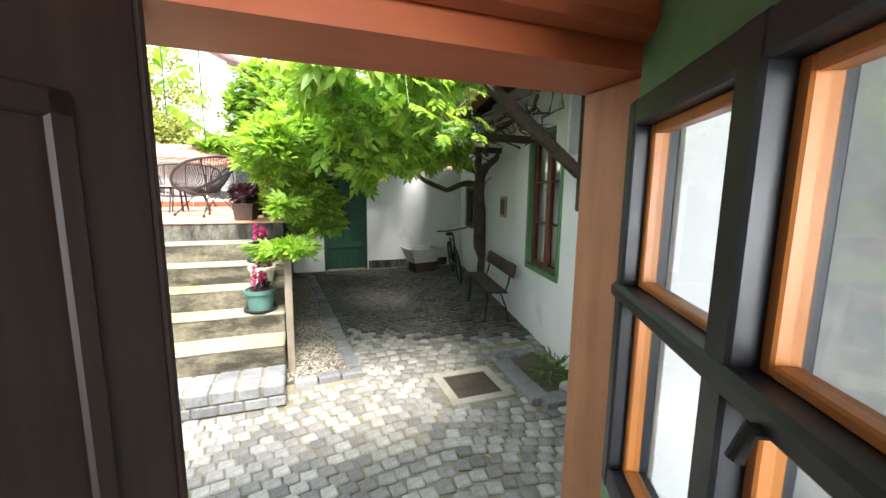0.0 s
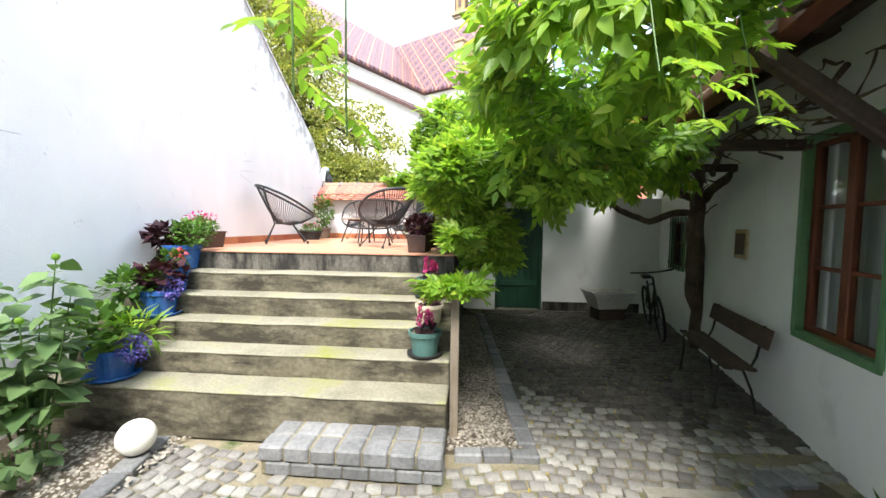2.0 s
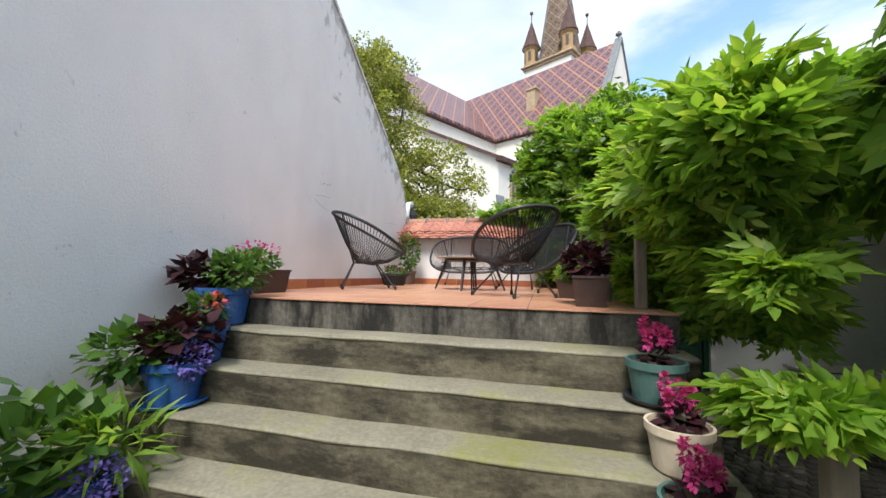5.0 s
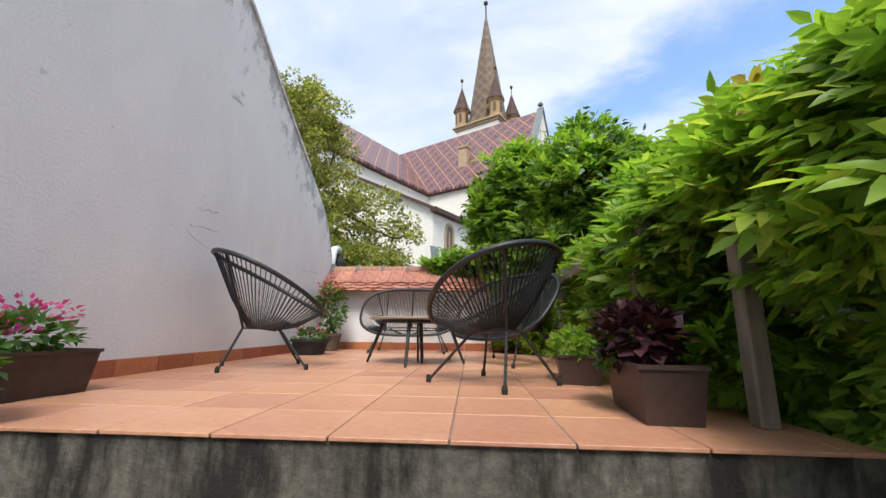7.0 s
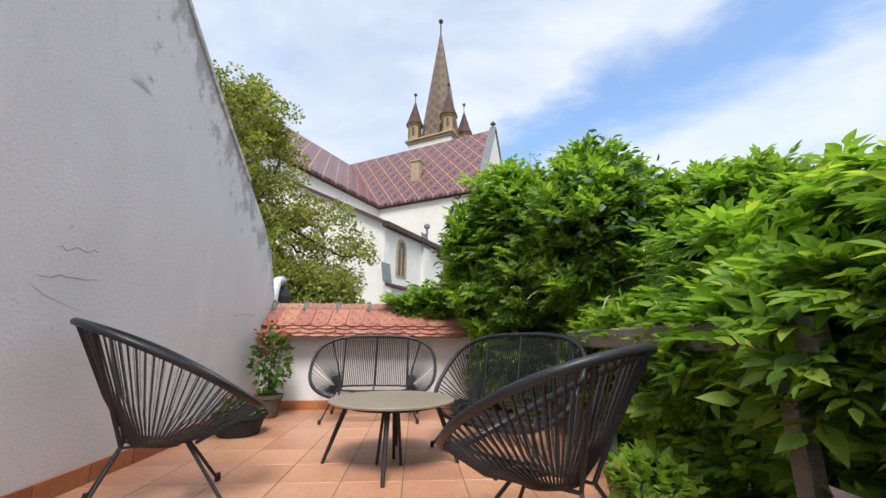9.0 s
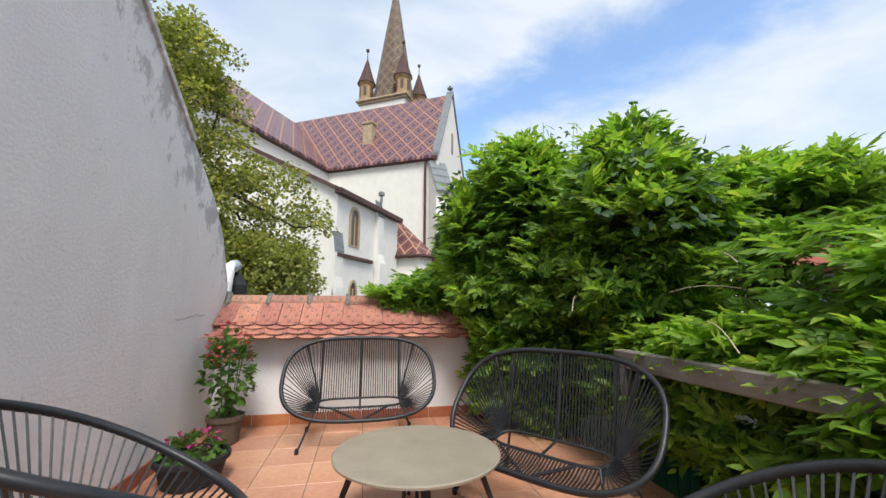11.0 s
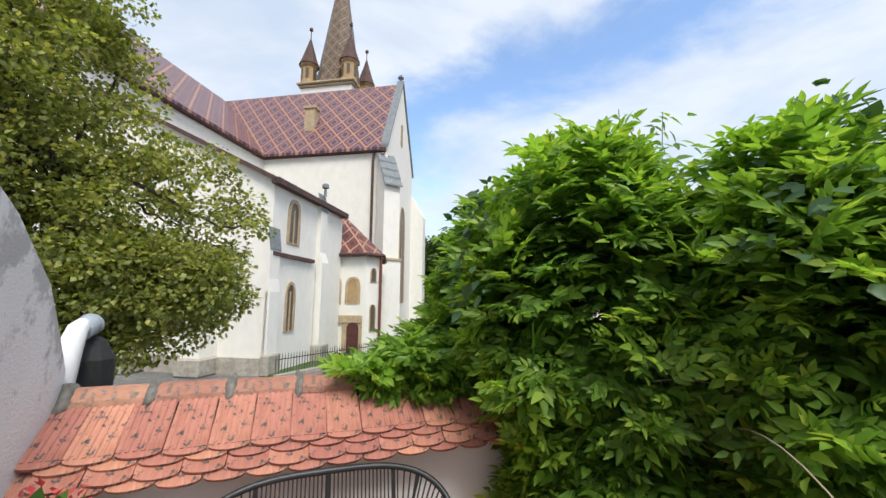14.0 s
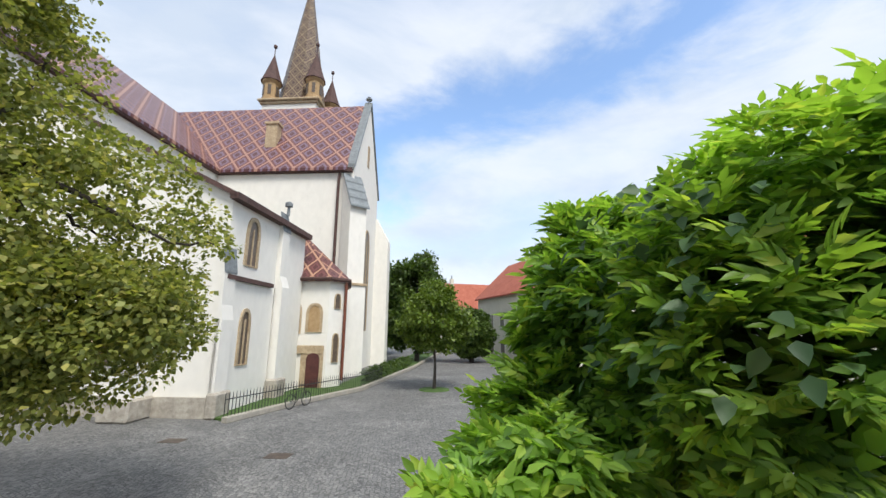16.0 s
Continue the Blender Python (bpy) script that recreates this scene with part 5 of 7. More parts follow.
leaf_m = YARD @ pose(DOOR_L - 0.005, ENTRY_IN + 0.03, 0, 0, 0, -114)
dark = thing("door_leaf", leaf_m, "dark stained panelled door leaf standing open", "door")
part("leaf_body", box((0, 0.0, 0.02), (0.86, 0.045, 1.95), 0.004), M_DARKLEAF, dark)
for z0, z1 in ((0.2, 0.85), (1.0, 1.75)):
    for x0, x1 in ((0.1, 0.4), (0.47, 0.77)):
        bm = bmesh.new()
        for a, b in (((x0, z0), (x1, z0 + 0.03)), ((x0, z1 - 0.03), (x1, z1)), ((x0, z0), (x0 + 0.03, z1)), ((x1 - 0.03, z0), (x1, z1))):
            quad_box(bm, (a[0], 0.045, a[1]), (b[0], 0.054, b[1]), None, 0.004)
        part("panel_moulding", bm, M_DARKLEAF, dark)
part("leaf_edge", box((-0.008, -0.004, 0.02), (0.0, 0.05, 1.95)), M_DARKLEAF, dark)

glazed = thing("glazed_door_leaf", YARD @ pose(0.665, 0.62, 0, 0, 0, 241.5), "glazed door leaf in green, anthracite and orange varnish, standing open", "door")
G_W, G_Z0, G_ZM, G_ZT = 0.94, 1.06, 1.45, 1.78
part("lower_panel", box((0, -0.025, 0.03), (G_W, 0.025, G_Z0 - 0.05), 0.004), M_GREEN, glazed, "green painted lower panel")
part("top_rail", box((0, -0.025, G_ZT + 0.05), (G_W, 0.025, 2.0), 0.004), M_GREEN, glazed, "green painted top rail")
part("hinge_stile", box((-0.045, -0.025, 0.03), (0.012, 0.025, G_ZT + 0.05)), M_GREEN, glazed)
for x0, x1 in ((0.012, 0.05), (0.375, 0.425), (G_W - 0.06, G_W)):
    part("stile", box((x0, -0.045, G_Z0 - 0.05), (x1, 0.045, G_ZT + 0.05), 0.005), M_ANTHRACITE, glazed)
for z in (G_Z0 - 0.05, G_ZT):
    part("rail", box((0.012, -0.043, z), (G_W, 0.043, z + 0.05), 0.005), M_ANTHRACITE, glazed)
part("glazing_bar", box((0.0, -0.052, G_ZM - 0.017), (G_W, 0.03, G_ZM + 0.017), 0.008), M_ANTHRACITE, glazed)
for x0, x1 in ((0.05, 0.375), (0.425, G_W - 0.06)):
    for z0, z1 in ((G_Z0, G_ZM - 0.017), (G_ZM + 0.017, G_ZT)):
        bm = bmesh.new()
        for lo, hi in (((x0, z0), (x0 + 0.02, z1)), ((x1 - 0.018, z0), (x1, z1)), ((x0 + 0.02, z1 - 0.018), (x1 - 0.018, z1)), ((x0 + 0.02, z0), (x1 - 0.018, z0 + 0.014))):
            quad_box(bm, (lo[0], -0.014, lo[1]), (hi[0], 0.018, hi[1]), None, 0.003)
        part("sash", bm, M_ORANGE, glazed, "orange varnished sash")
        pane = part("pane", box((x0 + 0.015, 0.0, z0 + 0.01), (x1 - 0.013, 0.005, z1 - 0.013)), M_PANE, glazed, "clear glass pane")
        pane.visible_shadow = False
bm = bmesh.new()
tube(bm, [(0.5, -0.02, 1.44), (0.5, -0.06, 1.44), (0.5, -0.07, 1.41)], 0.008, 8)
part("latch", bm, M_RUBBER, glazed, "small black latch")
part("hall_partition", box((1.15, -3.2, 0), (1.2, ENTRY_IN, 2.5)), M_FROST, hall, "white hall partition")


# ---- house wall: windows, door, vent, lamp conduit, eave timbers
def house_window(name, s0, s1, z0, z1, cols, rows, label):
    w = thing(name, HOUSE, label, "window", kind="structure")
    fr = 0.05
    bm = bmesh.new()
    for lo, hi in (((s0 - 0.02, z0 - 0.03), (s1 + 0.02, z0 + fr - 0.02)), ((s0 - 0.02, z1 - fr + 0.02), (s1 + 0.02, z1 + 0.03)), ((s0 - 0.03, z0), (s0 + 0.02, z1)), ((s1 - 0.02, z0), (s1 + 0.03, z1))):
        quad_box(bm, (lo[0], -0.05, lo[1]), (hi[0], 0.018, hi[1]), None, 0.004)
    part("outer_frame", bm, M_GREEN, w, "green painted outer frame")
    bm = bmesh.new()
    for lo, hi in (((s0, z0), (s1, z0 + 0.07)), ((s0, z1 - 0.06), (s1, z1)), ((s0, z0), (s0 + 0.06, z1)), ((s1 - 0.06, z0), (s1, z1))):
        quad_box(bm, (lo[0], -0.11, lo[1]), (hi[0], -0.052, hi[1]), None, 0.004)
    part("window_frame", bm, M_WINWOOD, w)
    mid = (s0 + s1) / 2
    if cols == 2:
        part("mullion", box((mid - 0.045, -0.10, z0 + 0.07), (mid + 0.045, -0.045, z1 - 0.06), 0.006), M_WINWOOD, w)
    for k in range(1, rows):
        z = z0 + 0.07 + (z1 - z0 - 0.13) * k / rows
        part("glazing_bar", box((s0 + 0.06, -0.098, z - 0.014), (s1 - 0.06, -0.06, z + 0.014), 0.004), M_WINWOOD, w)
    pane = part("pane", box((s0 + 0.05, -0.083, z0 + 0.06), (s1 - 0.05, -0.078, z1 - 0.05)), M_PANE, w, "clear glass")
    pane.visible_shadow = False
    bm = bmesh.new()
    n = 30
    a = [bm.verts.new((s0 + 0.02 + (s1 - s0 - 0.04) * i / n, -0.2 + 0.015 * math.sin(i * 1.9), z0 + 0.02)) for i in range(n + 1)]
    b = [bm.verts.new((v.co.x, v.co.y, z1 - 0.02)) for v in a]
    for i in range(n):
        bm.faces.new((a[i], a[i + 1], b[i + 1], b[i]))
    part("curtain", bm, M_CURTAIN, w, "thin white curtain behind the glass", True)
    return w


house_window("window_1", 0.62, 1.48, 0.79, 2.29, 2, 3, "brown casement window in a green frame with white curtains")
w2 = house_window("window_2", 4.35, 5.05, 0.98, 1.75, 1, 2, "small brown window behind an iron grille")
bm = bmesh.new()
for k in range(5):
    tube(bm, [(4.42 + 0.14 * k, 0.05, 0.95), (4.42 + 0.14 * k, 0.05, 1.78)], 0.008, 6)
for z in (1.05, 1.68):
    tube(bm, [(4.34, 0.05, z), (5.06, 0.05, z)], 0.008, 6)
part("grille", bm, M_RUBBER, w2, "black iron bars")

d1 = thing("door_1", HOUSE, "green framed house door set in a deep arched reveal", "door", kind="structure")
part("door_frame", box((-0.62, -0.22, 0), (-0.55, -0.1, 2.05), 0.006), M_GREEN, d1)
part("door_frame", box((-1.55, -0.22, 0), (-1.48, -0.1, 2.05), 0.006), M_GREEN, d1)
part("door_frame", box((-1.48, -0.22, 1.97), (-0.62, -0.1, 2.05), 0.006), M_GREEN, d1)
part("door_panel", box((-1.48, -0.2, 0.02), (-0.62, -0.15, 1.97), 0.006), M_ZINC, d1, "pale blue-grey door panel")
part("hinge", tube(bmesh.new(), [(-0.6, -0.09, 1.6), (-0.6, -0.09, 1.7)], 0.012, 8), M_RUBBER, d1, "black hinge")

vent = thing("wall_vent", HOUSE, "small ochre wall box with a grey door", "wall box")
part("vent_frame", box((2.33, 0, 1.3), (2.6, 0.025, 1.6), 0.006), M_STONE, vent)
part("vent_door", box((2.37, 0.025, 1.34), (2.56, 0.035, 1.56), 0.004), M_CLAYPOT, vent)
elec = thing("cable_box", HOUSE, "white electrical box under the eaves", "electrical box")
part("box_body", box((0.3, 0, 2.0), (0.55, 0.12, 2.5), 0.012), M_WHITEBOX, elec)
cond = thing("cable_conduit", HOUSE, "white plastic cable conduit on the wall", "conduit")
part("conduit_pipe", tube(bmesh.new(), [(-0.42, 0.03, 2.38), (0.05, 0.03, 2.32), (0.5, 0.03, 2.28)], 0.018, 8), M_WHITEBOX, cond)

bracket = thing("eave_bracket", HOUSE, "old dark timber eave bracket on the house wall", "timber bracket")
part("post", box((0.05, 0, 1.5), (0.15, 0.1, 2.95), 0.015), M_TIMBER, bracket)
bm = bmesh.new()
quad_box(bm, (-0.05, -0.9, -0.06), (0.05, 0.1, 0.06), Matrix.Translation((0.1, 0.95, 2.56)) @ Matrix.Rotation(radians(-27), 4, "X"), 0.012)
part("sloping_arm", bm, M_TIMBER, bracket)
bm = bmesh.new()
quad_box(bm, (-0.045, 0, -0.042), (0.045, 1.12, 0.042), Matrix.Translation((0.1, 0.08, 1.8)) @ Matrix.Rotation(radians(40), 4, "X"), 0.012)
part("brace", bm, M_TIMBER, bracket)
for nm, n0, z, s0, s1, mt in (("eave_beam", 0.72, 2.52, -2.5, 6.4, M_WINWOOD), ("wall_plate", 0.05, 2.96, -2.5, 6.4, M_TIMBER)):
    t = thing(nm, HOUSE, "red-brown eave beam along the house" if nm == "eave_beam" else "dark timber wall plate under the roof", "timber beam")
    part("beam_body", box((s0, n0, z), (s1, n0 + 0.13, z + 0.13), 0.01), mt, t)
base = None
for k in range(13):
    s = -2.3 + k * 0.7
    m = HOUSE @ Matrix.Translation((s, 0.03, 3.02)) @ Matrix.Rotation(radians(-26.5), 4, "X")
    if base is None:
        base = thing("rafter", m, "dark rafter under the overhanging eaves", "rafter", "rafters of the house")
        part("rafter_body", box((-0.05, 0, -0.06), (0.05, 1.0, 0.05), 0.008), M_TIMBER, base)
    else:
        copy_thing(base, m)

gate = thing("green_gate", YARD, "dark green painted plank door at the passage end", "door")
part("gate_frame", box((0.41, 8.36, 0), (0.47, 8.46, 1.95)), M_GATE, gate)
part("gate_frame", box((1.24, 8.36, 0), (1.30, 8.46, 1.95)), M_GATE, gate)
part("gate_frame", box((0.47, 8.36, 1.88), (1.24, 8.46, 1.95)), M_GATE, gate)
part("gate_back", box((0.47, 8.43, 0.0), (1.24, 8.445, 1.88)), M_GATE, gate)
for k in range(6):
    part("plank", box((0.475 + k * 0.127, 8.4, 0.03), (0.475 + k * 0.127 + 0.122, 8.43, 1.88), 0.004), M_GATE, gate)
for z in (0.45, 1.4):
    part("cross_rail", box((0.49, 8.375, z), (1.22, 8.4, z + 0.11), 0.006), M_GATE, gate)


# ---- bench, tub, bicycle
bench = thing("garden_bench", HOUSE, "old dark wooden bench with iron legs by the house wall", "bench")
for k in range(3):
    part("seat_slat", box((1.55, 0.2 + k * 0.085, 0.41), (2.8, 0.275 + k * 0.085, 0.435), 0.006), M_TIMBER, bench)
part("back_slat", box((1.55, 0.0, 0), (2.8, 0.028, 0.17), 0.006, Matrix.Translation((0, 0.13, 0.6)) @ Matrix.Rotation(radians(12), 4, "X")), M_TIMBER, bench)
for s in (1.68, 2.66):
    bm = tube(bmesh.new(), [(s, 0.46, 0), (s, 0.43, 0.25), (s, 0.44, 0.4), (s, 0.33, 0.405), (s, 0.2, 0.4), (s, 0.16, 0.5), (s, 0.11, 0.78)], 0.011, 8)
    tube(bm, [(s, 0.26, 0.4), (s, 0.18, 0.2), (s, 0.14, 0)], 0.011, 8)
    part("iron_leg", bm, M_RUBBER, bench)

tub = thing("old_wash_trough", YARD @ pose(2.35, 7.75, 0, 0, 0, 12), "old white enamel trough on a dark stand", "trough")
bm = bmesh.new()
outer = [(-0.36, -0.24), (0.36, -0.24), (0.36, 0.24), (-0.36, 0.24)]
rings = [[bm.verts.new((x * f, y * f, z)) for x, y in outer] for f, z in ((0.7, 0.2), (1.0, 0.46), (1.08, 0.47), (1.08, 0.5), (0.92, 0.5), (0.66, 0.26))]
for a, b in zip(rings, rings[1:]):
    for j in range(4):
        bm.faces.new((a[j], a[(j + 1) % 4], b[(j + 1) % 4], b[j]))
bm.faces.new(rings[0][::-1])
bm.faces.new(rings[-1])
bmesh.ops.recalc_face_normals(bm, faces=bm.faces)
part("basin", bm, M_ENAMEL, tub)
part("stand", box((-0.24, -0.16, 0), (0.24, 0.16, 0.2), 0.01), M_TIMBER, tub)
# Black slab added to darken the inside of the basin.
part("basin_dark_slab", box((-0.29, -0.19, 0.4), (0.29, 0.19, 0.43)), M_RUBBER, tub, "black slab darkening the basin inside")


def bicycle(m, label):
    b = thing("bicycle", m, label, "bicycle")
    for x in (-0.52, 0.52):
        ring = [(x + 0.31 * math.cos(k * math.pi / 12), 0, 0.33 + 0.31 * math.sin(k * math.pi / 12)) for k in range(24)]
        wh = part("wheel", tube(bmesh.new(), ring, 0.02, 6, True), M_RUBBER, b, "black tyre")
        bm = bmesh.new()
        for k in range(14):
            a = k * math.pi / 7
            tube(bm, [(x, 0, 0.33), (x + 0.3 * math.cos(a), 0, 0.33 + 0.3 * math.sin(a))], 0.0025, 4)
        part("spokes", bm, M_METAL, wh)
    bm = bmesh.new()
    for p, q in (((-0.1, 0, 0.3), (-0.2, 0, 0.78)), ((-0.1, 0, 0.3), (0.36, 0, 0.72)), ((-0.18, 0, 0.72), (0.34, 0, 0.8)), ((-0.52, 0, 0.33), (-0.1, 0, 0.3)), ((-0.52, 0, 0.33), (-0.18, 0, 0.7)), ((0.52, 0, 0.33), (0.33, 0, 0.9))):
        tube(bm, [p, q], 0.016, 8)
    part("bike_frame", bm, M_STEEL, b)
    part("saddle", box((-0.34, -0.07, 0.82), (-0.1, 0.07, 0.87), 0.02), M_RUBBER, b)
    part("handlebar", tube(bmesh.new(), [(0.28, -0.28, 0.98), (0.34, -0.1, 0.97), (0.34, 0.1, 0.97), (0.28, 0.28, 0.98)], 0.013, 8), M_STEEL, b)
    return b


bicycle(HOUSE @ pose(4.35, 0.35, 0, 8, 0, 178), "dark bicycle leaning on the house wall")


# ---- terrace furniture
def rim_point(a, wide, long, tilt, lift, shift):
    """A point of the tilted egg-shaped rim; a = 0 at the top of the back."""
    y = math.cos(a)
    w = wide * (1.0 + 0.10 * y)
    x = math.sin(a) * w / 2
    d = -y * long / 2
    bow = 0.10 * (math.sin(a) ** 2)
    return Vector((x, shift + d * math.cos(tilt), lift - d * math.sin(tilt) + bow * 0.4))


def cord_chair(m, label, wide=0.75, long=0.92, cords=72, sofa=False, high=0.62):
    """Round cord chair: tube rim, small seat ring, cords strung between, splayed rod legs. Faces +y."""
    c = thing("cord_sofa" if sofa else "cord_chair", m, label, "sofa" if sofa else "chair", "cord sofas on the terrace" if sofa else "cord chairs on the terrace")
    tilt, lift, shift = radians(50 if sofa else 27.5), 0.51 if sofa else high, -0.02
    if sofa:
        long = 0.78

    def rim(a):
        if not sofa:
            return rim_point(a, wide, long, tilt, lift, shift)
        q = Vector((math.copysign(abs(math.sin(a)) ** 0.62, math.sin(a)) * wide / 2, math.copysign(abs(math.cos(a)) ** 0.75, math.cos(a)), 0))
        d = -q.y * long / 2
        return Vector((q.x, shift + d * math.cos(tilt), lift - d * math.sin(tilt)))
    n = 64
    part("rim", tube(bmesh.new(), [rim(2 * math.pi * k / n) for k in range(n)], 0.017, 8, True), M_CORD, c, "rim tube wound in black cord", True)

    half = wide * 0.27

    def ring(a):
        if sofa:
            return Vector((math.copysign(min(1.0, abs(math.sin(a)) ** 0.35), math.sin(a)) * (half + 0.02), -0.06 - 0.10 * math.cos(a), 0.285 + 0.015 * math.cos(a)))
        return Vector((math.sin(a) * 0.10, -0.06 + 0.10 * -math.cos(a), 0.285 + 0.015 * math.cos(a)))
    part("seat_ring", tube(bmesh.new(), [ring(2 * math.pi * k / 40) for k in range(40)], 0.009, 6, True), M_STEEL, c, smooth=True)
    runs = []
    if sofa:
        for k in range(34):
            x = half * (2 * (k + 0.5) / 34 - 1)
            a = math.asin((abs(x) / (wide / 2)) ** (1 / 0.62)) * (1 if x > 0 else -1)
            runs.append((rim(a), Vector((x, -0.16, 0.30))))
            runs.append((rim(math.pi - a), Vector((x, 0.04, 0.27))))
        a0 = math.asin((half / (wide / 2)) ** (1 / 0.62))
        for k in range(30):
            a = a0 + (math.pi - 2 * a0) * (k + 0.5) / 30
            for sx in (1, -1):
                runs.append((rim(a * sx), Vector((sx * (half + 0.01), -0.06 - 0.09 * math.cos(a), 0.285 + 0.013 * math.cos(a)))))
    else:
        runs = [(rim(2 * math.pi * (k + 0.5) / cords), ring(2 * math.pi * (k + 0.5) / cords)) for k in range(cords)]
    for p, q in runs:
        mid = p.lerp(q, 0.55) + Vector((0, 0, -0.035 if not sofa else -0.012))
        part("cord", tube(bmesh.new(), [p, mid, q], 0.0048, 4, False, False), M_CORD, c)
    if sofa:
        for x in (-half, 0.0, half):
            part("back_rib", tube(bmesh.new(), [(x, rim(0.001).y + 0.01, rim(0.001).z - 0.01), (x, -0.165, 0.3), (x, 0.05, 0.265)], 0.009, 6), M_STEEL, c)
    w = wide * (0.36 if sofa else 0.33)
    for sx in (-1, 1):
        for sy, y0 in ((1, 0.06), (-1, -0.18)):
            top = Vector((sx * w * (0.75 if sofa else 0.25), y0, 0.29))
            foot = Vector((sx * w, 0.25 if sy > 0 else -0.30, 0.012))
            leg = part("leg", tube(bmesh.new(), [top, top.lerp(foot, 0.5), foot], 0.008, 8), M_STEEL, c)
            part("foot_cap", lathe(bmesh.new(), [(0.014, -0.012), (0.016, 0.012), (0.011, 0.03)], 10), M_RUBBER, leg, m=Matrix.Translation(foot))
    for sx in (-1, 1):
        part("brace_rod", tube(bmesh.new(), [(sx * w * (0.75 if sofa else 0.25), 0.06, 0.285), (sx * w * (0.75 if sofa else 0.25), -0.18, 0.285), rim(math.pi * (0.22 if sx > 0 else 1.78))], 0.009, 6), M_STEEL, c)
    part("front_rod", tube(bmesh.new(), [(-w * 0.5, 0.1, 0.285), (0, rim(math.pi).y - 0.02, rim(math.pi).z - 0.01), (w * 0.5, 0.1, 0.285)], 0.009, 6), M_STEEL, c)
    return c


def on_terrace(u, v, turn):
    return YARD @ pose(u, v, TERRACE, 0, 0, turn)


cord_chair(on_terrace(-2.77, 6.34, -60), "black round cord chair turned side-on beside the white wall")
cord_chair(on_terrace(-1.16, 5.74, 46), "black round cord chair with its back to the steps", 0.7, 0.88, high=0.53)
cord_chair(on_terrace(-2.03, 8.42, 180), "black cord two-seat sofa by the back wall", 1.26, 0.78, 96, True)
cord_chair(on_terrace(-1.0, 7.12, 126), "black cord two-seat sofa standing against the wisteria", 1.26, 0.78, 96, True)

table = thing("round_table", on_terrace(-1.75, 6.96, 0), "low round table with a taupe top and black legs", "table")
part("tabletop", lathe(bmesh.new(), [(0.385, 0.37), (0.408, 0.375), (0.41, 0.385), (0.403, 0.39)], 48), M_TABLE, table, "speckled taupe top")
part("apron", lathe(bmesh.new(), [(0.27, 0.34), (0.30, 0.345), (0.30, 0.369), (0.27, 0.369)], 32), M_STEEL, table)
for k in range(4):
    a = radians(-92 + 90 * k)
    part("leg", tube(bmesh.new(), [(0.29 * math.cos(a), 0.29 * math.sin(a), 0.36), (0.43 * math.cos(a), 0.43 * math.sin(a), 0.0)], [0.017, 0.011], 10), M_STEEL, table)
for k in range(3):
    a = radians(-40 + 120 * k)
    part("inner_leg", tube(bmesh.new(), [(0.05 * math.cos(a), 0.05 * math.sin(a), 0.36), (0.09 * math.cos(a), 0.09 * math.sin(a), 0.0)], 0.010, 8), M_STEEL, table)


# ---- plants in pots
def foliage(name, parent, centre, radii, n, size, material, label="", up=0.6, template=None):
    d = unit(RNG.normal(size=(n, 3)))
    p = np.array(centre) + d * np.array(radii) * (RNG.random((n, 1)) ** 0.35)
    al = unit(d + RNG.normal(0, 0.4, (n, 3)) + np.array([0, 0, up - 0.5]))
    fr = frames_from(p, al, unit(d * 0.5 + np.array([0, 0, 0.9]) + RNG.normal(0, 0.3, (n, 3))), RNG.uniform(0.7, 1.25, n) * size)
    t = BROAD if template is None else template
    return tagged(part(name, scatter(name, t, BROAD_TRI, fr, material), None, parent, label), kind="stuff")


GRASS_T = np.array([(0, 0, 0), (-0.07, 0.45, 0.06), (0.07, 0.45, 0.06), (0, 1.0, -0.18), (0, 0.45, 0.04)])


def stems(parent, n, spread, height, r=0.004, z0=0.0):
    bm = bmesh.new()
    for k in range(n):
        a, f = random.uniform(0, 6.28), random.random() ** 0.5
        x, y = math.cos(a) * spread * f, math.sin(a) * spread * f
        tube(bm, [(x * 0.3, y * 0.3, z0), (x * 0.7, y * 0.7, z0 + height * 0.55), (x, y, z0 + height * random.uniform(0.8, 1.05))], r, 5)
    return tagged(part("stem_bunch", bm, M_STEM, parent), kind="stuff")


POT = [(0.72, 0.0), (0.80, 0.06), (0.98, 0.80), (1.0, 0.82), (1.07, 0.83), (1.07, 1.0), (0.97, 1.0), (0.94, 0.86), (0.05, 0.84)]


def pot(name, m, r, h, material, label, category="potted plant", saucer=None, group=""):
    t = thing(name, m, label, category, group)
    part("pot", lathe(bmesh.new(), [(a * r, b * h) for a, b in POT], 28), material, t, smooth=False)
    part("soil", lathe(bmesh.new(), [(r * 0.93, h * 0.86), (r * 0.9, h * 0.9), (0.01, h * 0.92)], 16), M_EARTH, t)
    if saucer:
        part("saucer", lathe(bmesh.new(), [(r * 0.95, 0.0), (r * 1.15, 0.02), (r * 1.15, 0.03), (r * 0.9, 0.02)], 24), saucer, t, m=pose(0, 0, -0.002))
    return t


def on_step(k, u, v, turn=0):
    return YARD @ pose(u, v, RISE * (k + 2) if k < 5 else TERRACE, 0, 0, turn)


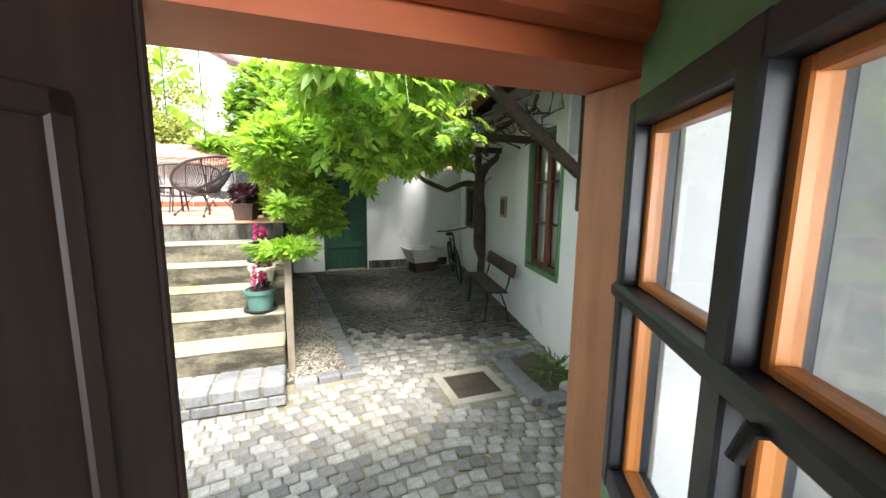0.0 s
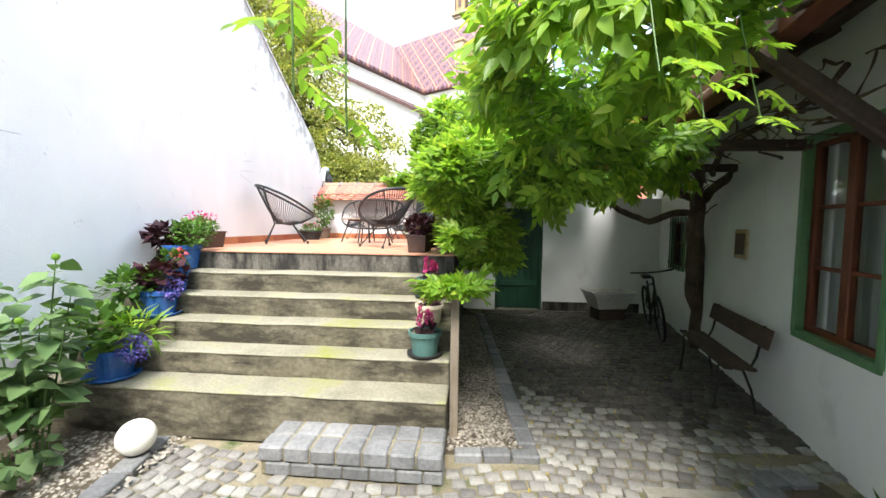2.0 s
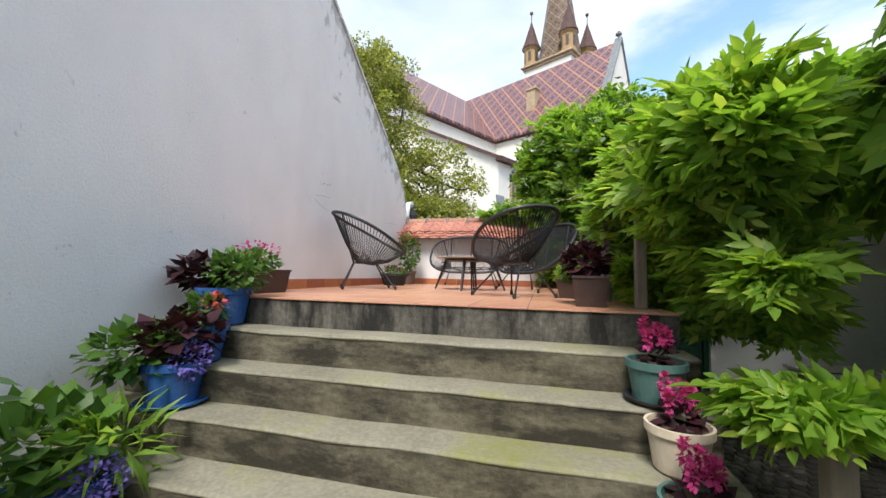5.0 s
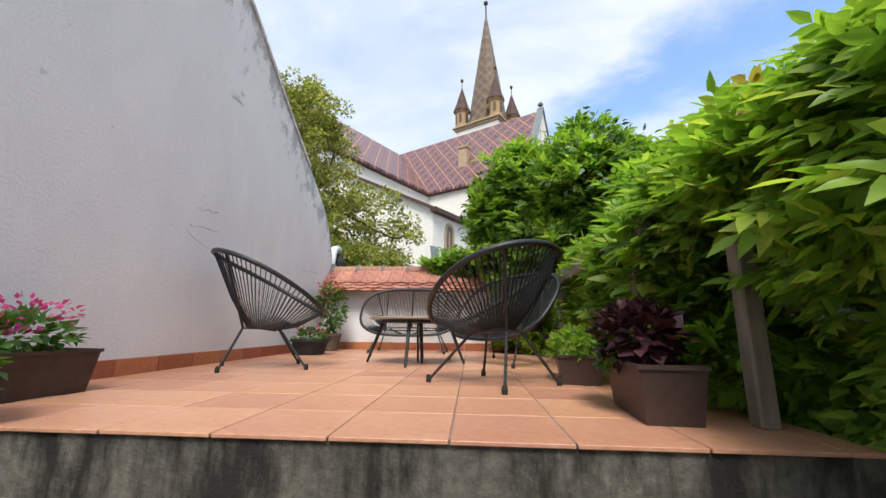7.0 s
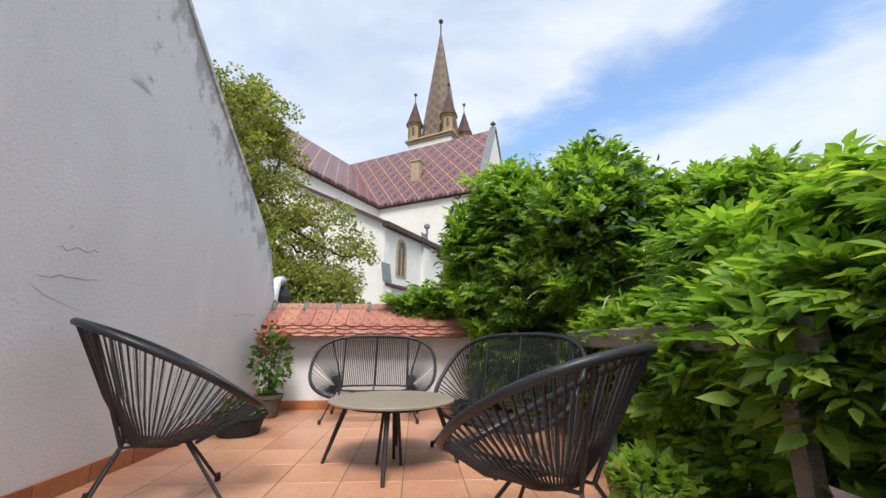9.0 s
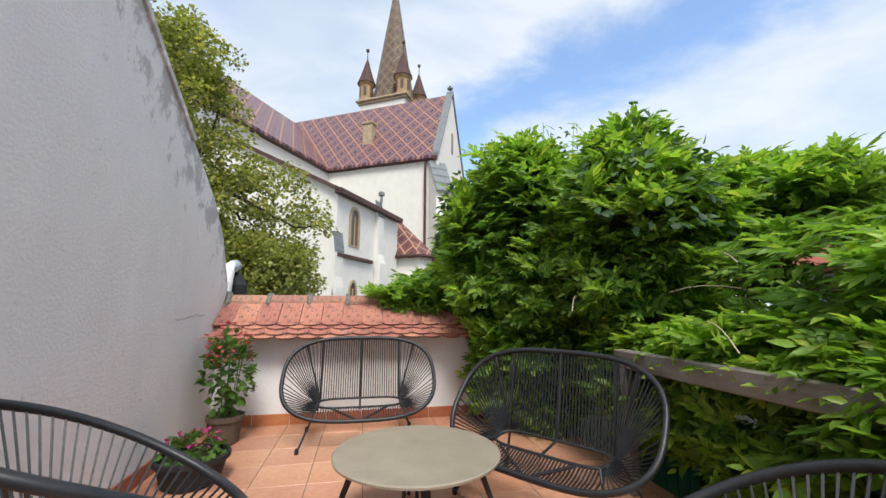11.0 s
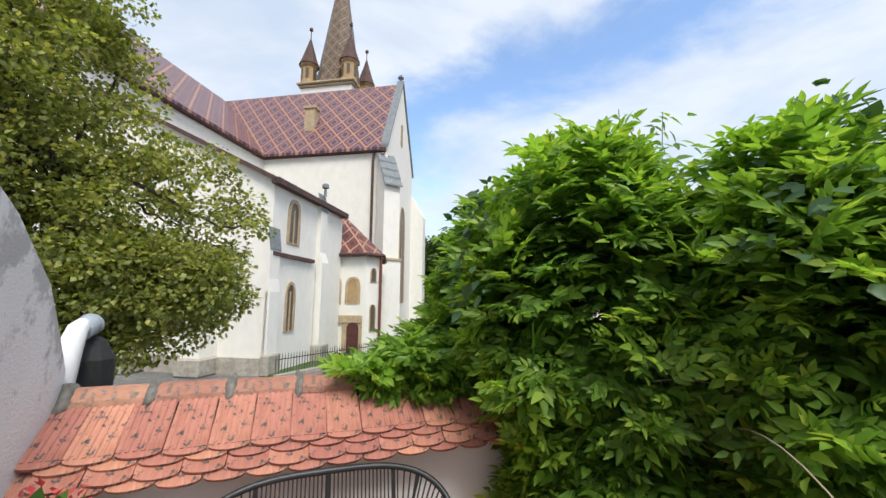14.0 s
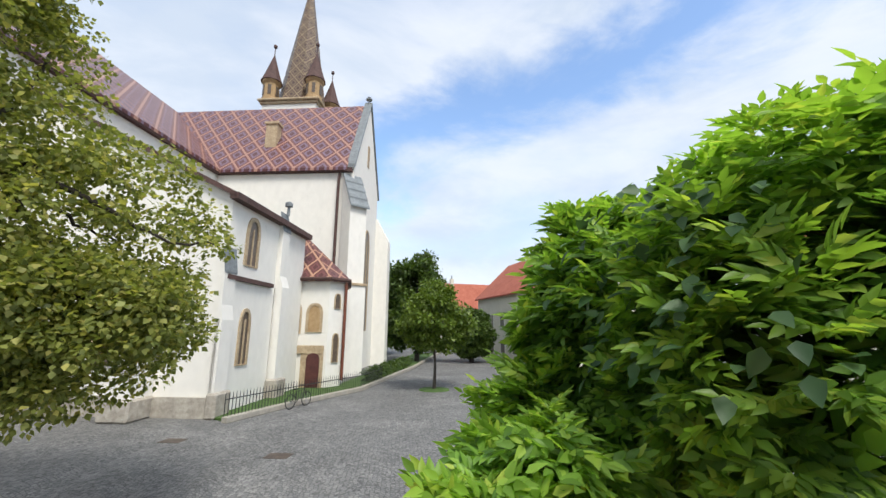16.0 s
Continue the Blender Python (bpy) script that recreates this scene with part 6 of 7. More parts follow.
# left row of blue pots going up the steps
p = pot("flower_pot", on_step(0, -2.84, 3.55), 0.165, 0.24, M_BLUE, "blue glazed pot of leafy greens and violet lobelia", saucer=M_BLUE, group="blue pots on the steps")
foliage("leaves", p, (-0.08, -0.05, 0.38), (0.26, 0.26, 0.17), 260, 0.10, M_HERB)
foliage("grassy_leaves", p, (0.1, 0.12, 0.34), (0.18, 0.16, 0.12), 110, 0.18, M_WISTBRIGHT, "long arching leaves", template=GRASS_T)
foliage("blossom", p, (0.2, -0.02, 0.24), (0.11, 0.11, 0.11), 420, 0.024, M_LOBELIA, "violet lobelia flowers")
p = pot("flower_pot", on_step(2, -2.88, 4.07), 0.155, 0.24, M_BLUE, "blue glazed pot of plum coleus and lobelia", saucer=M_BLUE, group="blue pots on the steps")
foliage("leaves", p, (-0.12, -0.12, 0.3), (0.22, 0.22, 0.14), 220, 0.075, M_HERB)
foliage("coleus_leaves", p, (-0.02, 0.04, 0.37), (0.2, 0.18, 0.1), 170, 0.1, M_COLEUS, "dark plum coleus leaves")
foliage("blossom", p, (0.14, -0.03, 0.25), (0.1, 0.1, 0.1), 380, 0.023, M_LOBELIA, "violet lobelia flowers")
p = pot("flower_pot", on_step(3, -2.9, 4.27), 0.13, 0.22, M_BLUE, "blue glazed pot with a small red geranium", group="blue pots on the steps")
foliage("leaves", p, (0, 0, 0.3), (0.13, 0.13, 0.09), 110, 0.06, M_HERB)
foliage("blossom", p, (0.05, 0.02, 0.36), (0.06, 0.06, 0.05), 60, 0.03, M_ROSE, "red geranium flowers")
p = pot("flower_pot", on_step(4, -2.98, 4.5), 0.165, 0.25, M_BLUE, "blue glazed pot of green herbs and plum coleus", group="blue pots on the steps")
foliage("coleus_leaves", p, (-0.15, -0.02, 0.33), (0.15, 0.16, 0.1), 140, 0.1, M_COLEUS, "dark plum coleus leaves")
foliage("leaves", p, (0.1, 0, 0.36), (0.2, 0.18, 0.14), 420, 0.05, M_HERB)


def celosia(p, h):
    foliage("leaves", p, (0, 0, h + 0.02), (0.07, 0.07, 0.04), 40, 0.065, M_COLEUS, "bronze leaves")
    for k in range(5):
        a = k * 1.26
        bm_p = foliage("flower_plume", p, (0.05 * math.cos(a), 0.05 * math.sin(a), h + 0.1 + 0.025 * (k % 3)), (0.012, 0.012, 0.05), 80, 0.021, M_PINK, "magenta celosia plume")


p = pot("flower_pot", on_step(1, -0.385, 3.805), 0.125, 0.2, M_TEAL, "sage green pot of magenta celosia on a dark saucer", saucer=M_RUBBER, group="celosia pots on the steps")
celosia(p, 0.19)
p = pot("flower_pot", on_step(2, -0.38, 4.045), 0.115, 0.18, M_CREAM, "cream pot of magenta celosia", group="celosia pots on the steps")
celosia(p, 0.17)
p = pot("flower_pot", on_step(3, -0.40, 4.27), 0.12, 0.19, M_TEAL, "sage green pot of magenta celosia on an upper step", saucer=M_RUBBER, group="celosia pots on the steps")
celosia(p, 0.18)

# rose by the corner, planters
p = pot("flower_pot", on_terrace(-3.1, 8.55, 0), 0.135, 0.22, M_CLAYPOT, "aged brown pot with a small red flowering shrub")
stems(p, 5, 0.14, 0.6, 0.004, 0.18)
foliage("leaves", p, (0, 0, 0.55), (0.19, 0.19, 0.34), 300, 0.07, M_HERB)
foliage("blossom", p, (-0.02, 0, 0.78), (0.2, 0.18, 0.2), 120, 0.04, M_ROSE, "small red flowers")


def trough(m, ln, wd, h, label, category="planter"):
    t = thing("planter_box", m, label, category)
    bm = bmesh.new()
    rg = []
    for f, z in ((0.82, 0), (1.0, h * 0.92), (1.06, h * 0.92), (1.06, h), (0.96, h), (0.92, h * 0.85)):
        e = (1 - f) * wd / 2
        x, y = ln / 2 - e, wd / 2 - e
        rg.append([bm.verts.new(q) for q in ((-x, -y, z), (x, -y, z), (x, y, z), (-x, y, z))])
    for a, b in zip(rg, rg[1:]):
        for j in range(4):
            bm.faces.new((a[j], a[(j + 1) % 4], b[(j + 1) % 4], b[j]))
    bm.faces.new(rg[0][::-1])
    bm.faces.new(rg[-1])
    bmesh.ops.recalc_face_normals(bm, faces=bm.faces)
    part("trough", bm, M_BROWNPOT, t)
    return t


p = trough(on_terrace(-3.13, 4.98, 86), 0.5, 0.24, 0.19, "brown plastic planter of pink geraniums by the wall")
foliage("leaves", p, (0, 0, 0.25), (0.22, 0.11, 0.09), 260, 0.05, M_HERB)
foliage("blossom", p, (0.0, 0, 0.34), (0.22, 0.1, 0.07), 110, 0.032, M_PINK, "pink geranium flowers")
p = pot("flower_pot", on_terrace(-3.05, 7.8, 0), 0.2, 0.17, M_RUBBER, "low black plastic bowl of small pink flowers beside the wall")
foliage("leaves", p, (0, 0, 0.2), (0.18, 0.18, 0.07), 260, 0.045, M_HERB)
foliage("blossom", p, (0, 0, 0.26), (0.17, 0.17, 0.04), 50, 0.03, M_PINK, "pink flowers")
p = trough(on_terrace(-0.6, 5.0, 86), 0.4, 0.21, 0.19, "dark brown planter overflowing with plum coleus")
foliage("coleus_leaves", p, (0.04, 0.02, 0.28), (0.19, 0.14, 0.11), 420, 0.062, M_COLEUS, "dark plum coleus leaves")
foliage("leaves", p, (0.1, 0.14, 0.22), (0.16, 0.05, 0.08), 120, 0.03, M_HERB)
p = trough(on_terrace(-0.62, 5.95, 80), 0.5, 0.24, 0.16, "dark planter with low green herbs")
foliage("leaves", p, (0, 0, 0.2), (0.27, 0.15, 0.11), 420, 0.05, M_WISTBRIGHT)

# posts and rail that carry the wisteria
for u, v, z0, h, mt, lb in ((-0.135, 3.6, 0.0, 1.15, M_POSTWOOD, "grey weathered wooden post beside the steps"), (-0.33, 4.84, TERRACE, 0.6, M_POSTWOOD, "grey weathered pergola post on the terrace")):
    t = thing("wooden_post", YARD @ pose(u, v, z0), lb, "post")
    part("post_body", box((-0.031, -0.031, 0), (0.031, 0.031, h), 0.006), mt, t)
rail = thing("wooden_rail", YARD, "grey weathered wooden rail beside the wisteria", "rail")
part("rail_beam", box((-0.46, 5.3, 2.03), (-0.40, 7.2, 2.14), 0.008), M_RAILWOOD, rail)
for v in (5.4, 7.1):
    part("rail_post", box((-0.46, v, TERRACE), (-0.40, v + 0.06, 2.03), 0.006), M_RAILWOOD, rail)
for k, (u0, u1, v) in enumerate(((0.3, 3.0, 4.0), (0.25, 2.9, 5.2), (0.2, 2.7, 6.5))):
    t = thing("pergola_beam", YARD, "grey timber beam under the wisteria", "timber beam", "pergola beams")
    part("beam_body", box((u0, v, 2.22), (u1, v + 0.08, 2.30), 0.008), M_TIMBER, t)

# ---- bed by the wall: dahlia, globe, kerbs
globe = thing("garden_globe", YARD @ pose(-2.23, 3.1, 0.06), "white frosted egg-shaped garden globe on gravel", "garden lamp")
bm = bmesh.new()
bmesh.ops.create_uvsphere(bm, u_segments=28, v_segments=18, radius=0.115)
for v in bm.verts:
    v.co.z = v.co.z * 1.0 + 0.105
part("globe_shell", bm, M_WHITEBALL, globe, smooth=True)
dahlia = thing("dahlia_plant", YARD @ pose(-2.78, 2.93, 0.02), "tall leafy dahlia with pale yellow buds", "plant")
for k in range(6):
    a = k * 1.1
    x, y, h = 0.16 * math.cos(a), 0.16 * math.sin(a), (1.36, 1.15, 0.9, 1.22, 0.8, 1.0)[k]
    bm = tube(bmesh.new(), [(x * 0.3, y * 0.3, 0), (x * 0.8, y * 0.8, h * 0.5), (x * 1.4, y * 1.4, h)], [0.008, 0.006, 0.0035], 7)
    st = part("stem", bm, M_STEM, dahlia)
    n = 32
    f = RNG.uniform(0.15, 1.0, n) ** 0.62
    pt = np.stack([x * (0.3 + 1.1 * f), y * (0.3 + 1.1 * f), h * f], 1)
    an = RNG.uniform(0, 6.28, n)
    al = np.stack([np.cos(an), np.sin(an), RNG.uniform(-0.5, 0.35, n)], 1)
    part("leaves", scatter("leaves", LEAF * (1.5, 1, 1), LEAF_TRI, frames_from(pt + al * 0.03, al, np.tile([0.1, -0.1, 1.0], (n, 1)) + RNG.normal(0, 0.25, (n, 3)), (0.23 - 0.09 * f) * RNG.uniform(0.8, 1.2, n)), M_DAHLIA), None, st)
    bm = bmesh.new()
    bmesh.ops.create_uvsphere(bm, u_segments=10, v_segments=8, radius=0.022, matrix=Matrix.Translation((x * 1.4, y * 1.4, h)))
    part("bud", bm, M_WISTBRIGHT, st, "pale yellow-green bud")
for u, v, n in ((-2.75, 2.75, 120), (-2.9, 2.2, 160), (-2.5, 1.7, 130)):
    t = thing("bed_plant", YARD @ pose(u, v, 0.03), "leafy green plant in the bed", "plant", "plants in the bed")
    stems(t, 6, 0.12, 0.3)
    foliage("leaves", t, (0, 0, 0.25), (0.24, 0.24, 0.22), n, 0.1, M_DAHLIA)
fern = thing("fern", YARD @ pose(2.02, 2.72, 0.02), "small green fern by the house wall", "plant")
foliage("leaves", fern, (0, 0, 0.09), (0.12, 0.12, 0.09), 130, 0.12, M_HERB, template=GRASS_T)
stone = thing("bed_stone", YARD @ pose(2.02, 2.5, 0.0), "pale round stone in the fern bed", "stone")
bm = bmesh.new()
bmesh.ops.create_icosphere(bm, subdivisions=2, radius=0.07, matrix=Matrix.Diagonal((1, 0.8, 0.8, 1)))
for v in bm.verts:
    v.co *= 1 + 0.15 * noise.noise(v.co * 14)
    v.co.z += 0.05
part("stone_body", bm, M_PLINTH, stone, smooth=True)
terr = pot("flower_pot", YARD @ pose(1.95, 1.98, 0), 0.13, 0.22, M_TERRAPOT, "terracotta pot by the house door")
foliage("leaves", terr, (0, 0, 0.28), (0.12, 0.12, 0.1), 120, 0.06, M_HERB)



# ---- street: fence, kerb, bins, far houses
fence = thing("iron_fence", CHURCH, "black wrought-iron railing in front of the church", "fence")
FP = [(-9.5, 15.4), (-8.4, 19.0), (-6.5, 23.9), (-6.1, 28.0)]
for (x0, y0), (x1, y1) in zip(FP, FP[1:]):
    ln = math.hypot(x1 - x0, y1 - y0)
    wx, wy = (x1 - x0) / ln, (y1 - y0) / ln
    for z in (0.05, 0.85):
        part("rail", tube(bmesh.new(), [(x0, y0, STREET + z), (x1, y1, STREET + z)], 0.022, 5), M_STEEL, fence)
    k = 0.0
    while k < ln:
        part("bar", tube(bmesh.new(), [(x0 + wx * k, y0 + wy * k, STREET), (x0 + wx * k, y0 + wy * k, STREET + 0.98), (x0 + wx * k, y0 + wy * k, STREET + 1.12)], [0.016, 0.016, 0.003], 4), M_STEEL, fence)
        k += 0.17
kerb = thing("church_kerb", CHURCH, "pale stone kerb along the church railing", "kerb", kind="structure")
KP = [(-9.3, 15.3), (-8.2, 19.0), (-6.3, 23.9), (-5.1, 37.7), (-4.5, 60)]
for (x0, y0), (x1, y1) in zip(KP, KP[1:]):
    ln, an = math.hypot(x1 - x0, y1 - y0), math.atan2(y1 - y0, x1 - x0)
    part("kerb_stone", box((0, 0, 0), (ln, 0.3, 0.22), 0.02), M_MANFRAME, kerb, m=pose(x0, y0, STREET, 0, 0, math.degrees(an)))
lawn = thing("church_verge", CHURCH, "dark green planted verge beside the church", "verge", kind="structure")
bm = prism(bmesh.new(), [(-9.6, 15.6), (-8.5, 19.0), (-6.6, 23.9), (-5.4, 37.7), (-4.8, 60), (-8.3, 60), (-8.3, 33.0), (-8.4, 25.0), (-10.4, 23.9), (-10.4, 16)], (STREET - 0.1, STREET + 0.1), "z")
part("verge_ground", bm, M_GRASS, lawn)
for k in range(9):
    b = 27.5 + k * 1.3
    t = thing("hedge_shrub", CHURCH @ pose(-6.75 + 0.09 * k, b, STREET + 0.1), "low dark green shrub behind the railing", "shrub", "shrubs by the church")
    foliage("leaves", t, (0, 0, 0.45), (0.7, 0.8, 0.5), 300, 0.16, M_FARLEAF)
bicycle(CHURCH @ pose(-7.95, 18.6, STREET, 0, 0, 72), "bicycle parked at the church railing")
for (a, b), w in (((-5.49, 11.75), 0.35), ((-9.6, 12.94), 0.35)):
    t = thing("street_manhole", CHURCH @ pose(a, b, STREET), "rusty square manhole cover in the street", "manhole cover", "street manholes")
    part("cover", box((-w, -w * 0.7, 0), (w, w * 0.7, 0.012), 0.004), M_IRON, t)


def far_house(x, y, turn, w, d, h, rh, rows, cols, label):
    t = thing("town_house", pose(x, y, STREET, 0, 0, turn), label, "house")
    part("wall", box((0, 0, 0), (w, d, h)), M_FACADE, t)
    bm = prism(bmesh.new(), [(-0.4, h - 0.1), (d / 2, h + rh), (d + 0.4, h - 0.1), (d + 0.4, h + 0.1), (d / 2, h + rh + 0.2), (-0.4, h + 0.1)], (-0.3, w + 0.3), "x")
    part("roof", bm, M_REDROOF, t, "red tiled roof")
    part("gable", prism(bmesh.new(), [(0.1, h), (d - 0.1, h), (d / 2, h + rh - 0.15)], (0.02, w - 0.02), "x"), M_FACADE, t)
    for i in range(cols):
        for j in range(rows):
            x0, z0 = w * (i + 0.5) / cols - 0.5, 0.9 + j * 3.0
            wd = part("window", box((x0 - 0.1, -0.05, z0 - 0.1), (x0 + 1.1, 0.02, z0 + 1.6)), M_CHURCH, t)
            part("pane", box((x0, -0.06, z0), (x0 + 1.0, -0.051, z0 + 1.5)), M_CHWIN, wd)
    for j in range(rows):
        for i in range(3):
            y0, z0 = d * (i + 0.5) / 3 - 0.5, 0.9 + j * 3.0
            wd = part("window", box((-0.05, y0 - 0.1, z0 - 0.1), (0.02, y0 + 1.1, z0 + 1.6)), M_CHURCH, t)
            part("pane", box((-0.06, y0, z0), (-0.051, y0 + 1.0, z0 + 1.5)), M_CHWIN, wd)
    ch = part("chimney", box((w * 0.4, d * 0.5 - 0.4, h + rh - 0.6), (w * 0.4 + 0.7, d * 0.5 + 0.4, h + rh + 1.1)), M_FACADE, t)
    part("cowl", tube(bmesh.new(), [(w * 0.4 + 0.35, d * 0.5, h + rh + 1.1), (w * 0.4 + 0.35, d * 0.5, h + rh + 1.8)], 0.12, 8), M_METAL, ch)
    return t


far_house(6.0, 60.3, -79, 18, 10, 7.6, 5.0, 2, 6, "two-storey cream town house with a red tiled roof")
far_house(16.0, 27.0, -50, 14, 9, 6.4, 5.0, 2, 4, "cream town house with a red roof behind the wisteria")
far_house(-1.0, 78.0, 10, 18, 10, 7.0, 5.5, 2, 5, "far cream house with a red roof down the street")

# lantern and its plastered bracket on the end of the garden wall
lamp = thing("wall_lamp", YARD @ pose(WALL_U - 0.14, 9.21, 2.7), "zinc-capped black street lantern on a white bracket", "lamp")
bm = bmesh.new()
tube(bm, [(0.06, -0.03, -0.3), (0.08, 0.04, -0.15), (0.09, 0.08, 0.02), (0.09, 0.14, 0.12), (0.09, 0.2, 0.14)], [0.075, 0.07, 0.06, 0.05, 0.045], 12)
part("bracket", bm, M_LOWWALL, lamp, "white plastered bracket", True)
cap = part("cap", lathe(bmesh.new(), [(0.04, 0.0), (0.058, 0.005), (0.058, 0.11), (0.068, 0.115), (0.068, 0.13), (0.04, 0.135)], 24), M_ZINC, lamp, "zinc cap", m=pose(0.09, 0.17, 0.1, -72, 0, 0))
part("lantern_body", lathe(bmesh.new(), [(0.1, -0.42), (0.13, -0.36), (0.125, -0.05), (0.07, 0.06), (0.03, 0.09)], 18), M_RUBBER, lamp, "black lantern body", m=pose(0.1, 0.3, -0.02))
part("lantern_post", lathe(bmesh.new(), [(0.05, -3.15), (0.05, -0.44), (0.09, -0.42)], 12), M_RUBBER, lamp, m=pose(0.1, 0.3, -0.02))


# ---- terrace skirting, coping tiles, floor tiles, setts
skirt = thing("baseboard", YARD, "terracotta tile skirting round the terrace", "skirting", kind="structure")
me_s = finish(box((0.0, 0, 0), (0.325, 0.012, 0.1), 0.003), "skirting_tile", M_SKIRT)
k = NOSE[5] + 0.1
while k < BACK_V - 0.33:
    part("skirting_tile", me_s, None, skirt, m=pose(WALL_U + 0.013, k, TERRACE, 0, 0, 90))
    k += 0.33
k = WALL_U + 0.03
while k < FLANK_U - 0.1:
    part("skirting_tile", me_s, None, skirt, m=pose(k, BACK_V - 0.013, TERRACE))
    k += 0.33

coping = thing("wall_coping", YARD, "weathered red clay tile coping on the terrace wall", "tile coping", kind="structure")
bm = prism(bmesh.new(), [(BACK_V - 0.14, 2.12), (BACK_V + 0.5, 2.12), (BACK_V + 0.2, 2.42)], (WALL_U, FLANK_U + 0.15), "x")
part("mortar_bed", bm, M_MORTAR, coping)
TW = 0.195
ARC = [(TW / 2 * 0.97 * math.sin(a), -0.03 * math.cos(a) + 0.008) for a in [-1.35 + 0.45 * i for i in range(7)]]


def clay_tile(length, grooves):
    """Flat clay tile with a rounded end, with raised ribs down its length."""
    w = TW / 2 - 0.002
    bm = prism(bmesh.new(), ARC + [(w, 0.02), (w, length), (-w, length), (-w, 0.02)], (0, 0.017), "z")
    for g in range(grooves):
        x = -w + 0.014 + g * (2 * w - 0.028) / (grooves - 1)
        quad_box(bm, (x - 0.0085, 0.012, 0.0171), (x + 0.0085, length, 0.0215))
    return finish(bm, "roof_tile", M_ROOFTILE)


me_top, me_low = clay_tile(0.36, 6), clay_tile(0.2, 0)
SLOPE = radians(36)
for row, (along, lift) in enumerate(((0.0, 0.0), (0.032, 0.018), (0.095, 0.034), (0.128, 0.052))):
    for c in range(20):
        u = WALL_U + 0.06 + c * TW + (TW / 2 if row in (1, 2) else 0)
        if u > FLANK_U + 0.1:
            continue
        d = along + random.uniform(-0.006, 0.006)
        m = pose(u + random.uniform(-0.003, 0.003), BACK_V - 0.20 + d * math.cos(SLOPE) - lift * math.sin(SLOPE), 2.115 + d * math.sin(SLOPE) + lift * math.cos(SLOPE) + random.uniform(0, 0.004),
                 36 + random.uniform(-1.5, 1.5), random.uniform(-1.5, 1.5), random.uniform(-1.5, 1.5))
        part("roof_tile", me_top if row == 3 else me_low, None, coping, m=m)
for c in range(8):
    bm = bmesh.new()
    ln = 0.38
    n = 9
    A = [(0.10 * math.cos(math.pi * i / (n - 1)), 0.095 * math.sin(math.pi * i / (n - 1))) for i in range(n)]
    B = [(0.082 * math.cos(math.pi * i / (n - 1)), 0.077 * math.sin(math.pi * i / (n - 1))) for i in range(n)]
    prism(bm, A + B[::-1], (0, ln), "x")
    part("ridge_tile", bm, M_RIDGE, coping, m=pose(WALL_U + 0.02 + c * 0.385, BACK_V + 0.21, 2.42 + 0.012 * random.random(), 0, 0, random.uniform(-2, 2)))
    bm = bmesh.new()
    bmesh.ops.create_icosphere(bm, subdivisions=2, radius=1.0)
    for v in bm.verts:
        v.co = Vector((v.co.x * 0.045, v.co.y * 0.125, v.co.z * 0.12)) * (1 + 0.45 * noise.noise(v.co * 3 + Vector((c, 0, 0))))
    part("mortar_joint", bm, M_MORTAR, coping, m=pose(WALL_U + 0.02 + c * 0.385, BACK_V + 0.21, 2.425), smooth=True)

tiles = thing("terrace_floor", YARD, "glossy terracotta tiles on the terrace", "tiled floor", kind="structure")
part("grout_bed", box((WALL_U, NOSE[5] + 0.015, TERRACE - 0.018), (FLANK_U, BACK_V, TERRACE - 0.003)), M_GROUT, tiles)
TS = 0.34
me_f = finish(box((0.003, 0.003, -0.012), (TS - 0.003, TS - 0.003, 0.0), 0.002), "floor_tile", M_TILE)
v = NOSE[5] - 0.015
while v < BACK_V - 0.05:
    u = WALL_U
    while u < FLANK_U - 0.02:
        if u + TS <= FLANK_U + 0.01 and v + TS <= BACK_V + 0.01:
            part("floor_tile", me_f, None, tiles, m=pose(u, v, TERRACE + random.uniform(0, 0.0012)))
        else:
            part("floor_tile", box((0.003, 0.003, -0.012), (min(TS, FLANK_U - u) - 0.003, min(TS, BACK_V - v) - 0.003, 0.0), 0.002), M_TILE, tiles, m=pose(u, v, TERRACE))
        u += TS
    v += TS

# stone block step in front of the stairs
step = thing("block_step", YARD, "low first step of grey stone blocks with sandy joints", "stone step", kind="structure")
part("joint_core", box((-1.34, 3.06, 0), (-0.19, 3.39, RISE - 0.012)), M_SOIL, step)
for i in range(7):
    for j in range(2):
        u0, v0 = -1.36 + i * 0.17, 3.035 + j * 0.18
        part("block", box((u0 + 0.006, v0 + 0.006, 0.09), (u0 + 0.164, v0 + 0.174, RISE + random.uniform(-0.004, 0.006)), 0.012), M_BLOCK, step)
    u0 = -1.36 + i * 0.17
    part("block", box((u0 + 0.05, 3.045, 0), (u0 + 0.215 if i < 6 else u0 + 0.17, 3.2, 0.082), 0.01), M_BLOCK, step)

# kerb stones and beds
kerbs = thing("bed_kerbs", YARD, "grey stone kerbs round the beds", "kerb", kind="structure")


def kerb_line(p, q, size=0.2, wide=0.12):
    p, q = Vector((*p, 0)), Vector((*q, 0))
    n = max(1, round((q - p).length / size))
    an = math.degrees(math.atan2(q.y - p.y, q.x - p.x))
    ln = (q - p).length / n
    for k in range(n):
        a = p.lerp(q, k / n)
        part("kerb_stone", box((0.005, -wide / 2, -0.05), (ln - 0.005, wide / 2, 0.045 + random.uniform(-0.006, 0.012)), 0.01), M_BLOCK, kerbs, m=pose(a.x, a.y, 0, 0, random.uniform(-1, 1), an + random.uniform(-2, 2)))


